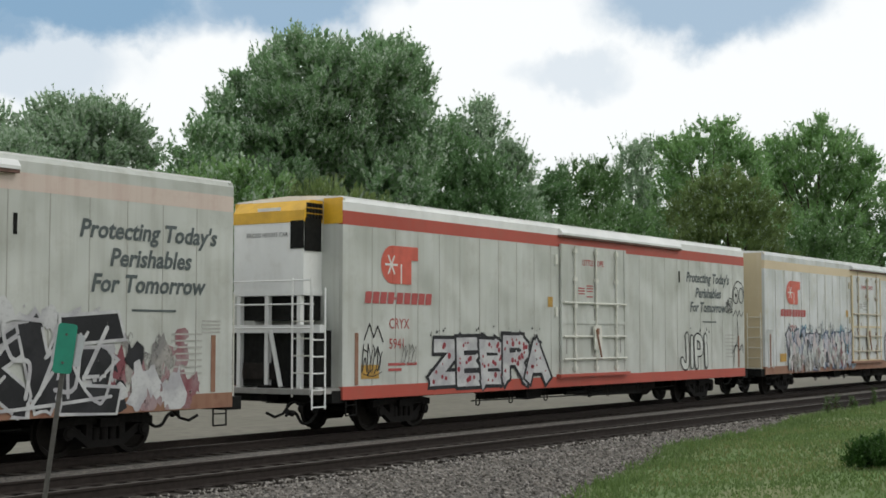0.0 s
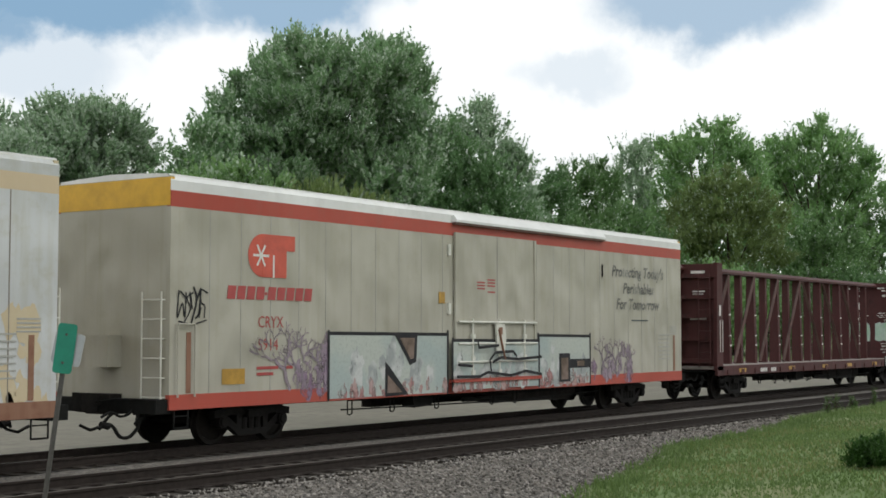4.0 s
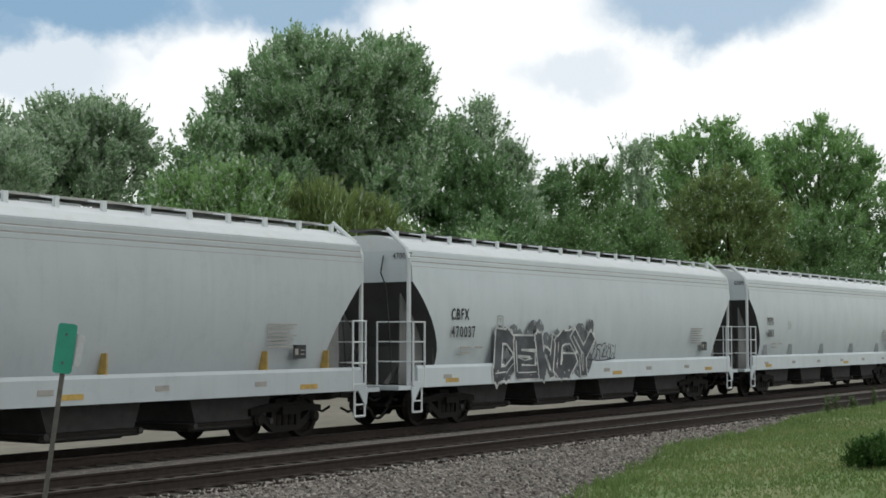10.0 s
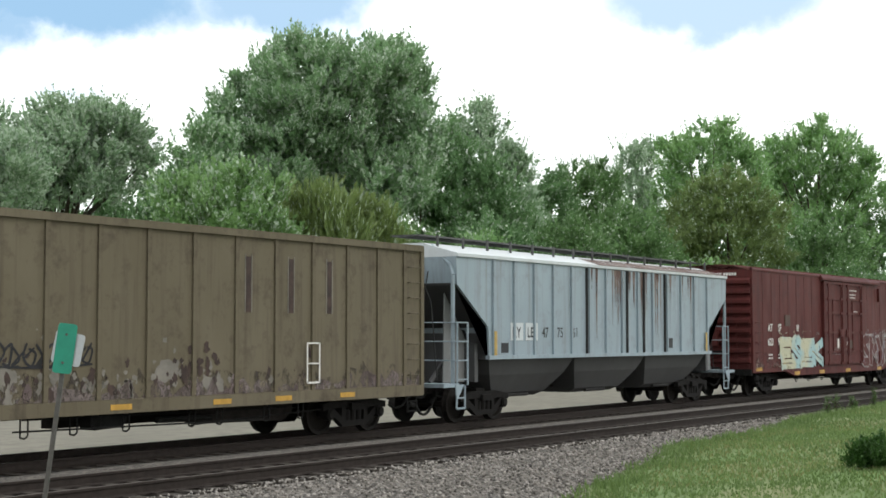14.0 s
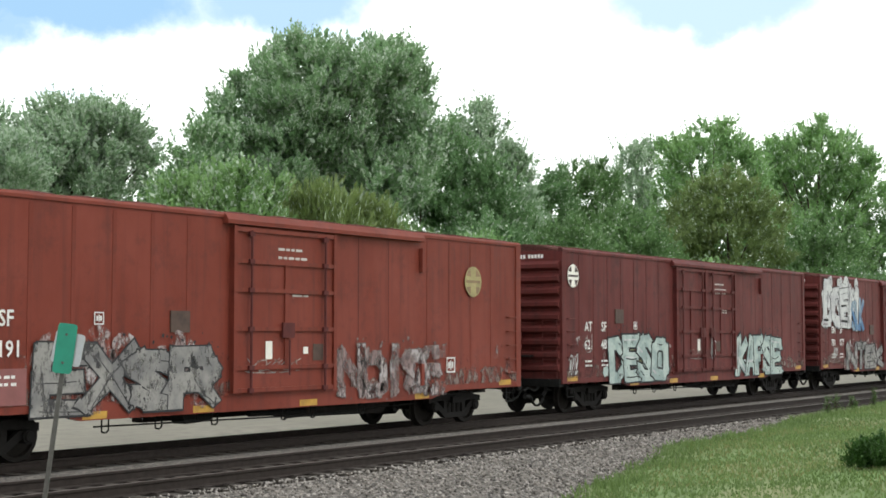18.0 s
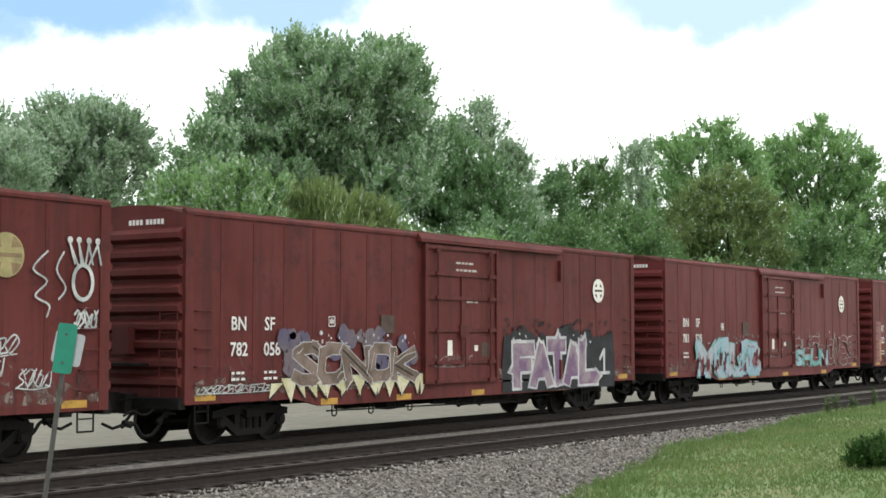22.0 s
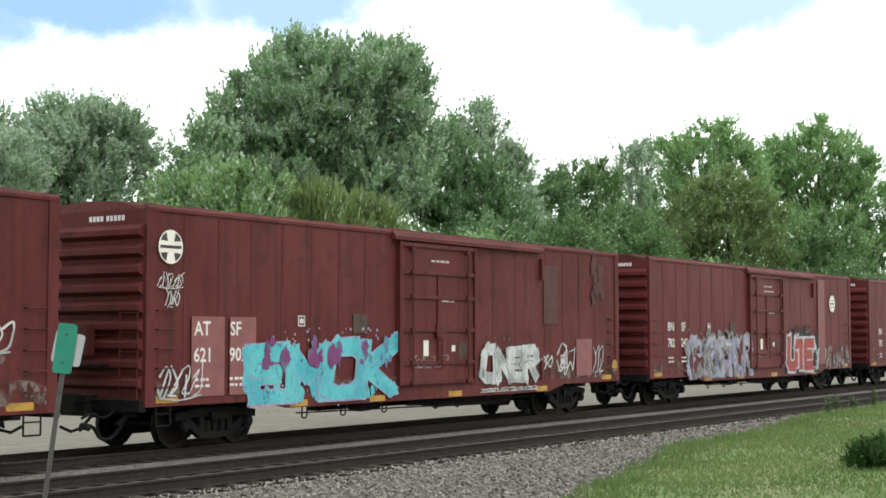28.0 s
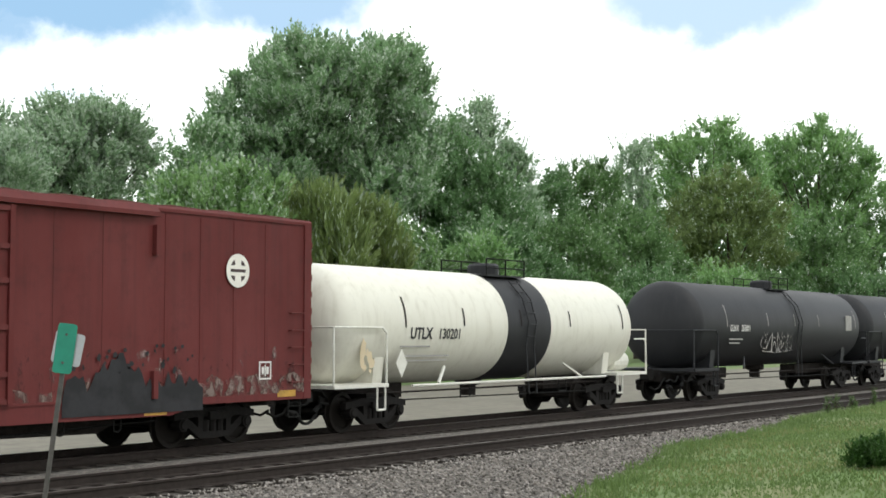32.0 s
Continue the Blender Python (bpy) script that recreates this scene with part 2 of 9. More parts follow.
def grass_edge(x):
    k = [(-200, 4.0), (0, 5.5), (21.04, 11.42), (21.89, 11.64), (23.46, 11.97), (25.6, 12.44), (28.12, 13.02), (30.62, 13.19), (33.16, 13.13), (35.58, 13.47), (38.35, 13.87), (41.89, 13.79), (46.17, 14.0), (70, 13.9), (1500, 13.9)]
    for (x0, y0), (x1, y1) in zip(k, k[1:]):
        if x <= x1:
            return y0 + (y1 - y0) * (x - x0) / (x1 - x0)
    return 13.9


def ground_z(x, y):
    if y > 24.0:
        far = [(24.0, -0.95), (25.2, -0.75), (40.0, -0.45), (41.5, -0.30), (70.0, 0.1), (5000.0, 0.3)]
        for (a, p), (b, q) in zip(far, far[1:]):
            if y <= b:
                return p + (q - p) * (y - a) / (b - a)
    e = grass_edge(x) + 0.35 * noise.noise((x * 0.45, 0.0, 3.0))
    z = shoulder_z(e)
    if y < e:
        z += min(0.75, (e - y) * 0.055) + 0.04 * noise.noise((x * 0.6, y * 0.6, 0.0))
    else:
        z -= min(0.6, (y - e) * 0.22)
    return z


def build_ground():
    xs = [-3000, -1000, -300, -100, -40, -10] + [i * 0.8 for i in range(0, 100)] + [85, 95, 110, 130, 160, 220, 320, 500, 900, 1800, 4000]
    ys = [-3000, -900, -250, -80, -25, -8, 0, 3, 5] + [6 + i * 0.35 for i in range(28)] + [17, 20, 23.9, 25.2, 30, 36, 39, 42, 48, 56, 70, 110, 200, 500, 1500, 4500]
    v = [(x, y, ground_z(x, y)) for y in ys for x in xs]
    n = len(xs)
    fcs = [(j * n + i, j * n + i + 1, (j + 1) * n + i + 1, (j + 1) * n + i) for j in range(len(ys) - 1) for i in range(n - 1)]
    me = bpy.data.meshes.new("ground")
    me.from_pydata(v, [], fcs)
    me.materials.append(M_GRASS)
    me.shade_smooth()
    return tagged(put("ground", me), "patchy green lawn with dry yellowed spots beside the railway", "ground", kind="structure")


def strip(name, prof, mat, label, x0=-160.0, x1=900.0, category="ground"):
    bm = B()
    n = len(prof)
    a = [bm.verts.new((x0, y, z)) for y, z in prof]
    b = [bm.verts.new((x1, y, z)) for y, z in prof]
    for i in range(n - 1):
        bm.faces.new((a[i], a[i + 1], b[i + 1], b[i]))
    return tagged(part(name, bm, mat), label, category, kind="structure")


build_ground()
strip("ballast_shoulder", [(5.0, -1.46), (8.5, shoulder_z(8.5) - 0.02), (14.1, -0.135)], M_BALLAST, "grey crushed stone shoulder beside the near track")
strip("ballast_bed", [(14.1, -0.135), (14.35, -0.18), (16.4, -0.165), (16.85, -0.12)], M_BALLAST_OLD, "dark ballast between the ties of the empty track")
strip("ballast_between", [(16.85, -0.12), (17.3, -0.20), (18.5, -0.215), (19.1, -0.22)], M_BALLAST, "light grey gravel strip between the two tracks")
strip("ballast_far_bed", [(19.1, -0.22), (19.4, -0.25), (21.5, -0.24), (22.0, -0.28), (23.0, -0.5), (24.6, -1.0)], M_BALLAST_OLD, "black ballast under the moving train")
strip("road", [(23.4, -0.9), (23.9, -0.56), (40.5, -0.30), (40.8, -0.42)], M_ROAD, "wide pale worn concrete street behind the tracks", category="road")

RAIL_PROFILE = [(-0.07, -0.175), (0.07, -0.175), (0.07, -0.16), (0.012, -0.14), (0.012, -0.045), (0.036, -0.035), (0.036, -0.006), (0.028, 0.0),
                (-0.028, 0.0), (-0.036, -0.006), (-0.036, -0.035), (-0.012, -0.045), (-0.012, -0.14), (-0.07, -0.16)]


def railway_track(y, z, label, first, count, shine):
    """Two rails on ties: the ties along the stretch before the camera are parts, the rest one joined part."""
    track = tagged(new("railway_track"), label, "railway track", "pair of tracks", "structure")
    track.location = (0, y, z)
    for side in (-0.753, 0.753):
        bm = prism(B(), [(side + a, b) for a, b in RAIL_PROFILE], -160, 900)
        me = mesh_of("rail", bm, [M_RAIL, M_RAILTOP])
        for p in me.polygons:
            if shine and p.normal.z > 0.9 and p.center.z > -0.01:
                p.material_index = 1
        put("rail", me, track)
    ties = [mesh_of("tie", box(B(), -0.11, 0.11, -1.30, 1.30, -0.36, -0.165), M_TIE) for _ in range(1)]
    rng = random.Random(int(y * 10))
    for i in range(count):
        put("tie", ties[0], track, pose(first + i * 0.5 + rng.uniform(-0.03, 0.03), rng.uniform(-0.06, 0.06), rng.uniform(-0.012, 0.008), 0, 0, rng.uniform(-1.2, 1.2)))
    rest = B()
    x = first + count * 0.5
    while x < 420:
        box(rest, x - 0.11, x + 0.11, -1.3 + rng.uniform(-0.05, 0.05), 1.3, -0.36, -0.165)
        x += 0.5
    x = first - 0.5
    while x > -60:
        box(rest, x - 0.11, x + 0.11, -1.3, 1.3, -0.36, -0.165)
        x -= 0.5
    tagged(part("far_ties", rest, M_TIE, track), kind="stuff")
    plates = mesh_of("tie_plate", box(B(), -0.09, 0.09, -0.17, 0.17, -0.167, -0.155), M_RAIL)
    for i in range(0, min(count, 120)):
        put("tie_plate", plates, track, pose(first + 8 + i * 0.5, -0.753, 0))
    return track


railway_track(NEAR_Y, 0.06, "empty near railway track with rusty rails on old wooden ties", 6.0, 260, True)
railway_track(FAR_Y, -0.06, "far railway track under the moving train, ties black with grime", 6.0, 120, True)


# ---- trees ----
def leaf_cloud(rng, lobes, tufts, per, leaf, spread, up=0.4, slim=False):
    """Leaves in sprigs on clumps that stud ellipsoid lobes: corner points, four to a leaf."""
    lobes = np.array(lobes)          # x, y, z, rx, ry, rz
    area = lobes[:, 3] * lobes[:, 5]
    tufts, leaf = int(tufts * 2.6), leaf * (0.60 if slim else 0.52)
    # clumps: small rounded masses on the lobes, with gaps between them
    clumps = max(24, tufts // 13)
    own = rng.choice(len(lobes), clumps, p=area / area.sum())
    d = rng.normal(size=(clumps, 3))
    d /= np.linalg.norm(d, axis=1)[:, None]
    centre = lobes[own, :3] + d * lobes[own, 3:] * (0.93 - np.abs(rng.normal(0, 0.10, clumps))[:, None])
    reach = np.sqrt(area.sum() / clumps) * rng.uniform(0.9, 1.7, (clumps, 1))
    pick = rng.integers(0, clumps, tufts)
    e = rng.normal(size=(tufts, 3)) + d[pick] * 0.6 + np.array([0, 0, 0.45])
    e /= np.linalg.norm(e, axis=1)[:, None]
    c = centre[pick] + e * reach[pick] * np.array([1.0, 1.0, 0.72]) * rng.uniform(0.55, 1.0, (tufts, 1))
    inner = rng.random(tufts) < 0.34
    c[inner] = (lobes[own[pick], :3] + d[pick] * lobes[own[pick], 3:] * rng.uniform(0.35, 0.85, (tufts, 1)))[inner]
    axis = (e * 0.6 + d[pick] * 0.5) * np.array([1, 1, 0.6]) + np.array([0, 0, up + 0.45])
    axis /= np.linalg.norm(axis, axis=1)[:, None]
    n = tufts * per
    ax = np.repeat(axis, per, 0)
    sprig = np.repeat(rng.uniform(0.5, 1.3, (tufts, 1)), per, 0)
    f = rng.random((n, 1))
    p = np.repeat(c, per, 0) + ax * f * spread * 1.8 * sprig + rng.normal(0, 0.15, (n, 3)) * spread * (1.2 - 0.9 * f)
    u = ax * 0.8 + rng.normal(0, 0.16 if slim else 0.42, (n, 3))
    u /= np.linalg.norm(u, axis=1)[:, None]
    w = np.cross(u, rng.normal(size=(n, 3)))
    w /= np.linalg.norm(w, axis=1)[:, None]
    size = leaf * (0.6 + 0.8 * rng.random((n, 1))) * np.repeat(np.where(inner, 1.9, 1.0), per)[:, None]
    wide = 0.13 if slim else 0.27
    q = np.stack([p - u * size * 0.5, p + w * size * wide, p + u * size * 0.6, p - w * size * wide], 1)
    return q.reshape(-1, 3)


def leaf_mesh(name, pts, mat):
    me = bpy.data.meshes.new(name)
    n = len(pts) // 4
    me.vertices.add(4 * n)
    me.vertices.foreach_set("co", pts.astype(np.float32).ravel())
    me.loops.add(4 * n)
    me.loops.foreach_set("vertex_index", np.arange(4 * n, dtype=np.int32))
    me.polygons.add(n)
    me.polygons.foreach_set("loop_start", np.arange(0, 4 * n, 4, dtype=np.int32))
    me.update(calc_edges=True)
    me.materials.append(mat)
    return me


ACROSS = (0.559, -0.829)      # the line along which the wood's crowns are spread


def tree(x, y, height, radius, mat, label, seed, tufts=1500, per=12, leaf=0.42, spread=0.55, base=0.25, lobes=9, up=0.5, narrow=0.55, name="tree", slim=False, shape=None):
    rng = np.random.default_rng(seed)
    z0 = ground_z(x, y)
    thing = tagged(new(name), label, "bush" if name == "bush" else "tree")
    thing.location = (x, y, z0)
    zc, hz = height * (1 + base) / 2, height * (1 - base) / 2
    ls = [(0, 0, zc, radius * 0.72, radius * 0.72, hz * 0.86)]
    for i in range(0 if shape else lobes):
        a = 2 * math.pi * i / lobes + rng.uniform(-0.4, 0.4)
        h = rng.uniform(-0.75, 0.72)
        rr = radius * math.sqrt(max(0.08, 1 - (abs(h) ** 2.2) * narrow)) * 0.62
        s = rng.uniform(0.30, 0.46)
        ls.append((rr * math.cos(a), rr * math.sin(a), zc + hz * h, radius * s, radius * s, hz * s * 0.9))
    if shape:
        # masses of the crown: across, height, half width, half height; they lie before and behind one another
        ls = []
        for across, h, wide, tall in shape:
            deep = rng.uniform(-0.35, 0.35) * radius
            ls.append((ACROSS[0] * across - ACROSS[1] * deep, ACROSS[1] * across + ACROSS[0] * deep, h - 0.85 * spread, wide, wide, tall))
        ls.append((0, 0, height * 0.26, radius * 0.8, radius * 0.8, height * 0.26))
    else:
        ls.append((rng.uniform(-0.2, 0.2) * radius, 0, zc + hz * 0.62, radius * 0.4, radius * 0.4, hz * 0.36))
    pts = leaf_cloud(rng, ls, tufts, per, leaf, spread, up, slim)
    pts[:, 2] = np.maximum(pts[:, 2], 0.02)
    crown = put("crown", leaf_mesh("crown", pts, mat), thing)
    bm = B()
    rod(bm, (0, 0, -0.3), (0.1, 0.05, height * 0.45), radius * 0.06 + 0.05, radius * 0.035 + 0.03, 8)
    for l in ls[1:]:
        mid = (l[0] * 0.35, l[1] * 0.35, max(0.3, l[2] * 0.72))
        rod(bm, (0.05, 0.02, height * rng.uniform(0.15, 0.4)), mid, radius * 0.026 + 0.02, radius * 0.016 + 0.012, 5)
        rod(bm, mid, l[:3], radius * 0.016 + 0.012, 0.01, 5)
    part("trunk", bm, M_BARK, thing)
    return thing


CROWNS = {}
CROWNS["silver"] = [(0.4, 13.8, 3.0, 2.1), (-2.1, 14.2, 2.5, 1.9), (2.8, 14.2, 2.8, 2.0), (4.8, 13.5, 1.6, 1.8), (0.4, 15.8, 1.6, 1.1), (3.2, 15.8, 1.4, 0.9), (-1.0, 15.8, 1.4, 0.8), (4.8, 15.1, 0.9, 0.9), (5.8, 13.5, 0.8, 0.8), (1.1, 11.7, 3.9, 1.8), (-2.4, 11.7, 2.8, 2.1), (-4.2, 14.9, 2.1, 1.8), (3.5, 12.1, 2.1, 1.8), (-1.0, 12.4, 2.5, 1.8), (4.1, 14.5, 1.4, 1.4), (1.8, 15.1, 1.8, 1.4)]
CROWNS["big"] = [(0.2, 17.0, 3.9, 2.8), (2.9, 17.5, 3.3, 2.5), (-2.3, 17.0, 2.5, 2.5), (4.9, 16.7, 2.1, 2.4), (-4.1, 15.1, 2.1, 2.1), (-6.1, 13.2, 1.5, 1.7), (-7.1, 12.3, 1.0, 1.3), (-1.1, 12.8, 3.7, 2.8), (2.9, 12.8, 4.0, 2.8), (6.1, 13.5, 1.5, 2.8), (-3.8, 12.0, 2.7, 2.0), (1.6, 10.5, 4.0, 2.0), (-3.0, 18.8, 1.1, 0.9), (-1.1, 19.5, 1.3, 0.9), (0.4, 19.2, 1.0, 0.8), (3.1, 19.6, 1.3, 0.9), (4.9, 19.0, 1.2, 1.0), (6.1, 18.0, 1.1, 1.2), (-4.9, 17.8, 0.8, 0.9), (-6.4, 15.3, 0.7, 0.7), (4.2, 11.0, 2.7, 2.0), (-2.5, 10.3, 3.0, 2.0), (1.2, 14.5, 3.7, 2.0), (-1.1, 15.0, 2.3, 2.0), (4.6, 14.0, 2.0, 2.0)]
CROWNS["dark"] = [(1.9, 15.4, 2.0, 2.8), (1.1, 12.6, 2.4, 2.8), (3.5, 13.0, 2.4, 2.8), (2.3, 9.9, 3.2, 2.4), (0.2, 12.6, 1.6, 2.8), (4.3, 10.7, 2.4, 2.4)]
CROWNS["slender"] = [(-0.7, 19.6, 1.7, 1.9), (0.9, 18.0, 1.9, 2.1), (2.5, 16.4, 1.6, 1.8), (3.4, 14.5, 1.2, 1.6), (0.4, 14.3, 2.5, 2.8), (2.3, 11.5, 2.8, 2.3), (-0.0, 20.8, 0.9, 0.9)]
CROWNS["ten"] = [(0.2, 26.2, 4.6, 2.7), (-2.9, 25.0, 3.1, 2.5), (3.4, 25.4, 2.7, 2.8), (0.6, 28.0, 2.8, 1.1), (-1.2, 21.3, 4.9, 3.8), (4.4, 20.6, 2.8, 3.5), (-5.0, 22.7, 1.7, 2.4), (-4.0, 18.5, 3.5, 4.2), (0.9, 17.1, 5.6, 4.2), (5.8, 15.7, 3.5, 4.2), (-4.7, 23.8, 2.1, 2.5), (5.1, 23.4, 2.0, 3.1)]
CROWNS["eleven"] = [(-0.5, 28.8, 5.3, 3.2), (-4.1, 27.8, 3.7, 2.9), (3.5, 27.8, 3.4, 3.5), (0.3, 31.4, 3.7, 1.3), (6.3, 25.8, 1.9, 2.9), (0.3, 23.4, 7.2, 4.0), (7.6, 22.6, 3.2, 3.6), (-6.5, 27.0, 1.9, 2.6), (-3.7, 21.8, 4.8, 4.8), (4.3, 21.0, 5.6, 4.8), (-0.5, 16.2, 9.6, 4.8), (-6.1, 26.6, 2.7, 3.5), (7.2, 25.0, 2.4, 3.2), (-2.1, 26.6, 4.8, 3.5)]
CROWNS["olive"] = [(-0.5, 17.3, 4.3, 2.6), (-3.3, 15.1, 3.9, 3.1), (2.9, 15.1, 3.5, 2.7), (-0.2, 12.3, 6.2, 3.1), (-5.5, 12.3, 3.1, 2.8), (-0.8, 19.2, 2.2, 1.4), (4.8, 12.3, 2.5, 2.5)]
CROWNS["narrow"] = [(-1.0, 24.9, 1.9, 3.1), (0.9, 24.9, 2.0, 3.4), (-1.4, 27.8, 0.8, 1.7), (0.5, 27.8, 0.8, 1.9), (2.4, 27.2, 1.1, 1.9), (0.1, 20.3, 3.9, 3.9), (-0.3, 15.6, 5.4, 3.9)]
CROWNS["far7"] = [(0.7, 18.6, 1.7, 2.0), (2.6, 18.9, 1.6, 2.0), (1.7, 15.5, 3.1, 3.4), (-0.5, 17.4, 1.5, 2.2)]
CROWNS["far8"] = [(-1.2, 22.1, 1.8, 2.0), (1.6, 22.5, 1.8, 2.2), (0.5, 19.3, 3.2, 3.2), (0.5, 15.1, 4.2, 3.5), (3.3, 20.0, 1.5, 2.7)]
CROWNS["young"] = [(0.5, 9.2, 0.9, 1.1), (1.6, 9.3, 0.9, 0.9), (-0.6, 8.5, 1.1, 0.9), (-1.6, 8.1, 0.7, 0.7), (2.3, 8.5, 0.6, 0.8), (0.4, 7.3, 2.2, 1.4), (-1.3, 6.3, 1.4, 1.4), (2.1, 6.3, 1.4, 1.4)]
CROWNS["willow"] = [(-1.7, 8.7, 0.6, 0.9), (-0.7, 8.3, 0.8, 1.1), (-2.5, 8.1, 0.7, 0.9), (0.5, 8.3, 0.9, 1.1), (-1.1, 6.5, 1.9, 1.6), (1.0, 6.5, 1.3, 1.6)]
CROWNS["willow2"] = [(-0.9, 8.6, 0.8, 1.1), (0.1, 8.3, 0.8, 1.0), (0.9, 7.6, 0.6, 1.0), (-0.6, 6.5, 1.7, 1.7), (1.4, 6.2, 0.8, 1.4)]


def stand_of_trees():
    silver = "tall silver maple with pale upturned leaves beyond the street"
    big = "very large full-crowned maple tree towering behind the train"
    far = "mixed green deciduous tree in the far tree line"
    shrub = "light green young tree growing at the street's edge"
    tree(60.3, 70, 16.9, 7.0, M_SILVER, silver, 1, 2300, 12, 0.40, 0.55, 0.12, shape=CROWNS["silver"])
    tree(50.8, 66, 13.4, 4.6, M_SILVER, silver, 2, 1200, 12, 0.36, 0.5, 0.1)
    tree(66.3, 54, 20.9, 7.7, M_TREE1, big, 3, 5200, 13, 0.40, 0.55, 0.08, 16, 0.7, 0.42, shape=CROWNS["big"])
    tree(57.0, 53, 13.4, 3.0, M_TREE1, "smaller maple leaning out beside the large one", 4, 700, 12, 0.4, 0.5, 0.1)
    tree(83.0, 58, 18.0, 4.4, M_TREE2, "dark green maple close behind the large tree", 5, 1300, 12, 0.42, 0.55, 0.05, shape=CROWNS["dark"])
    tree(99, 63, 21.0, 4.8, M_SILVER, "slender silver maple with pale leaf tufts", 6, 1500, 12, 0.42, 0.6, 0.05, shape=CROWNS["slender"])
    tree(137, 80, 20.5, 5.2, M_TREE2, far, 7, 900, 11, 0.55, 0.8, 0.02, shape=CROWNS["far7"])
    tree(158, 85, 24.0, 5.4, M_TREE5, far, 8, 1000, 11, 0.55, 0.8, 0.02, shape=CROWNS["far8"])
    tree(177.5, 88, 28.5, 3.8, M_SILVER, "narrow tree with spiky upright top", 9, 900, 11, 0.6, 1.0, 0.02, 7, 1.4, 0.95, shape=CROWNS["narrow"])
    tree(166, 72, 29.4, 8.4, M_TREE3, "tall broad tree with bright green crown", 10, 1900, 12, 0.6, 0.8, 0.05, shape=CROWNS["ten"])
    tree(199.0, 70, 32.2, 11.5, M_TREE3, "tall broad tree with bright green open crown", 11, 2200, 12, 0.65, 0.9, 0.05, shape=CROWNS["eleven"])
    tree(148.6, 62, 19.8, 6.6, M_TREE6, "olive-brown tinged tree in front of the taller ones", 12, 1700, 12, 0.5, 0.7, 0.02, shape=CROWNS["olive"])
    tree(165, 59, 15.5, 7.6, M_TREE5, far, 13, 1300, 11, 0.55, 0.8, 0.0)
    tree(208, 62, 23.5, 9.0, M_TREE5, far, 14, 1300, 11, 0.6, 0.8, 0.0)
    tree(45.4, 42.5, 9.7, 2.4, M_YOUNG, shrub, 15, 900, 12, 0.34, 0.55, 0.0, 10, 1.1, 0.95, shape=CROWNS["young"])
    tree(53.6, 43, 9.5, 2.9, M_TREE4, "yellow-green willowy shrub with upright stems", 16, 1500, 12, 0.42, 0.60, 0.0, 16, 1.3, 0.8, slim=True, shape=CROWNS["willow"])
    tree(57.2, 43.4, 8.6, 2.8, M_TREE4, "yellow-green willowy shrub with upright stems", 26, 1300, 12, 0.42, 0.60, 0.0, 16, 1.3, 0.7, slim=True, shape=CROWNS["willow2"])
    tree(64.4, 45, 8.6, 2.3, M_YOUNG, shrub, 17, 700, 12, 0.32, 0.45, 0.0)
    tree(71.5, 46, 8.2, 3.4, M_TREE3, far, 22, 1000, 12, 0.34, 0.5, 0.0)
    tree(80.4, 50, 9.6, 3.6, M_TREE2, far, 18, 900, 12, 0.40, 0.6, 0.0)
    tree(98.5, 55, 11.5, 4.6, M_TREE5, far, 19, 900, 12, 0.45, 0.6, 0.0)
    tree(121.5, 60, 14.0, 5.4, M_TREE5, far, 20, 1000, 12, 0.5, 0.7, 0.0)
    tree(86, 54, 15.0, 4.6, M_TREE2, far, 21, 1000, 12, 0.45, 0.6, 0.0)
    for i, (x, y, h, r, m) in enumerate([(43.8, 48, 4.0, 1.5, M_TREE3), (57, 47, 5.2, 2.6, M_TREE3), (62, 51, 4.4, 3.0, M_TREE3), (68, 58, 5.0, 3.0, M_TREE2), (81, 85, 15.0, 7.0, M_TREE2), (71.4, 86, 14.0, 6.0, M_TREE2), (90, 84, 13.0, 6.0, M_TREE2), (70, 48, 6.0, 3.5, M_TREE2), (90, 51, 7.0, 4.5, M_TREE2), (112, 54, 8.0, 5.0, M_TREE2), (135, 57, 9.5, 6.0, M_TREE3),
                                         (160, 52, 9.5, 7.0, M_TREE2), (195, 54, 11.0, 8.0, M_TREE5), (152, 64, 13.0, 6.5, M_TREE5), (146, 57, 9.0, 5.0, M_TREE5), (235, 58, 18.0, 10.0, M_TREE2), (275, 62, 19.0, 12.0, M_TREE1), (330, 66, 20.0, 14.0, M_TREE5)]):
        tree(x, y, h, r, m, "dense green shrub filling the edge of the wood", 30 + i, 700, 11, 0.42, 0.6, 0.0, name="bush")


stand_of_trees()


# ---- running gear shared by all the cars ----
RAIL_Z = -0.06     # rail heads lie a little below the cars' zero
WHEEL_R = 0.455
WHEELSETS = []       # (wheelset, its car's start) for the turning


def wheel_bm():
    bm = B()
    for s in (-1, 1):
        prof = [(0.09, 0.80), (0.13, 0.79), (0.15, 0.745), (0.33, 0.725), (0.36, 0.70), (WHEEL_R + 0.025, 0.70), (WHEEL_R + 0.022, 0.725), (WHEEL_R, 0.74), (WHEEL_R - 0.01, 0.83), (0.37, 0.83), (0.34, 0.78), (0.14, 0.81)]
        lathe(bm, [(r, s * y) for r, y in prof[:1]] + [(r, s * y) for r, y in prof[4:]], 20, "y")
    lathe(bm, [(0.075, -0.99), (0.075, 0.99)], 10, "y")
    return bm


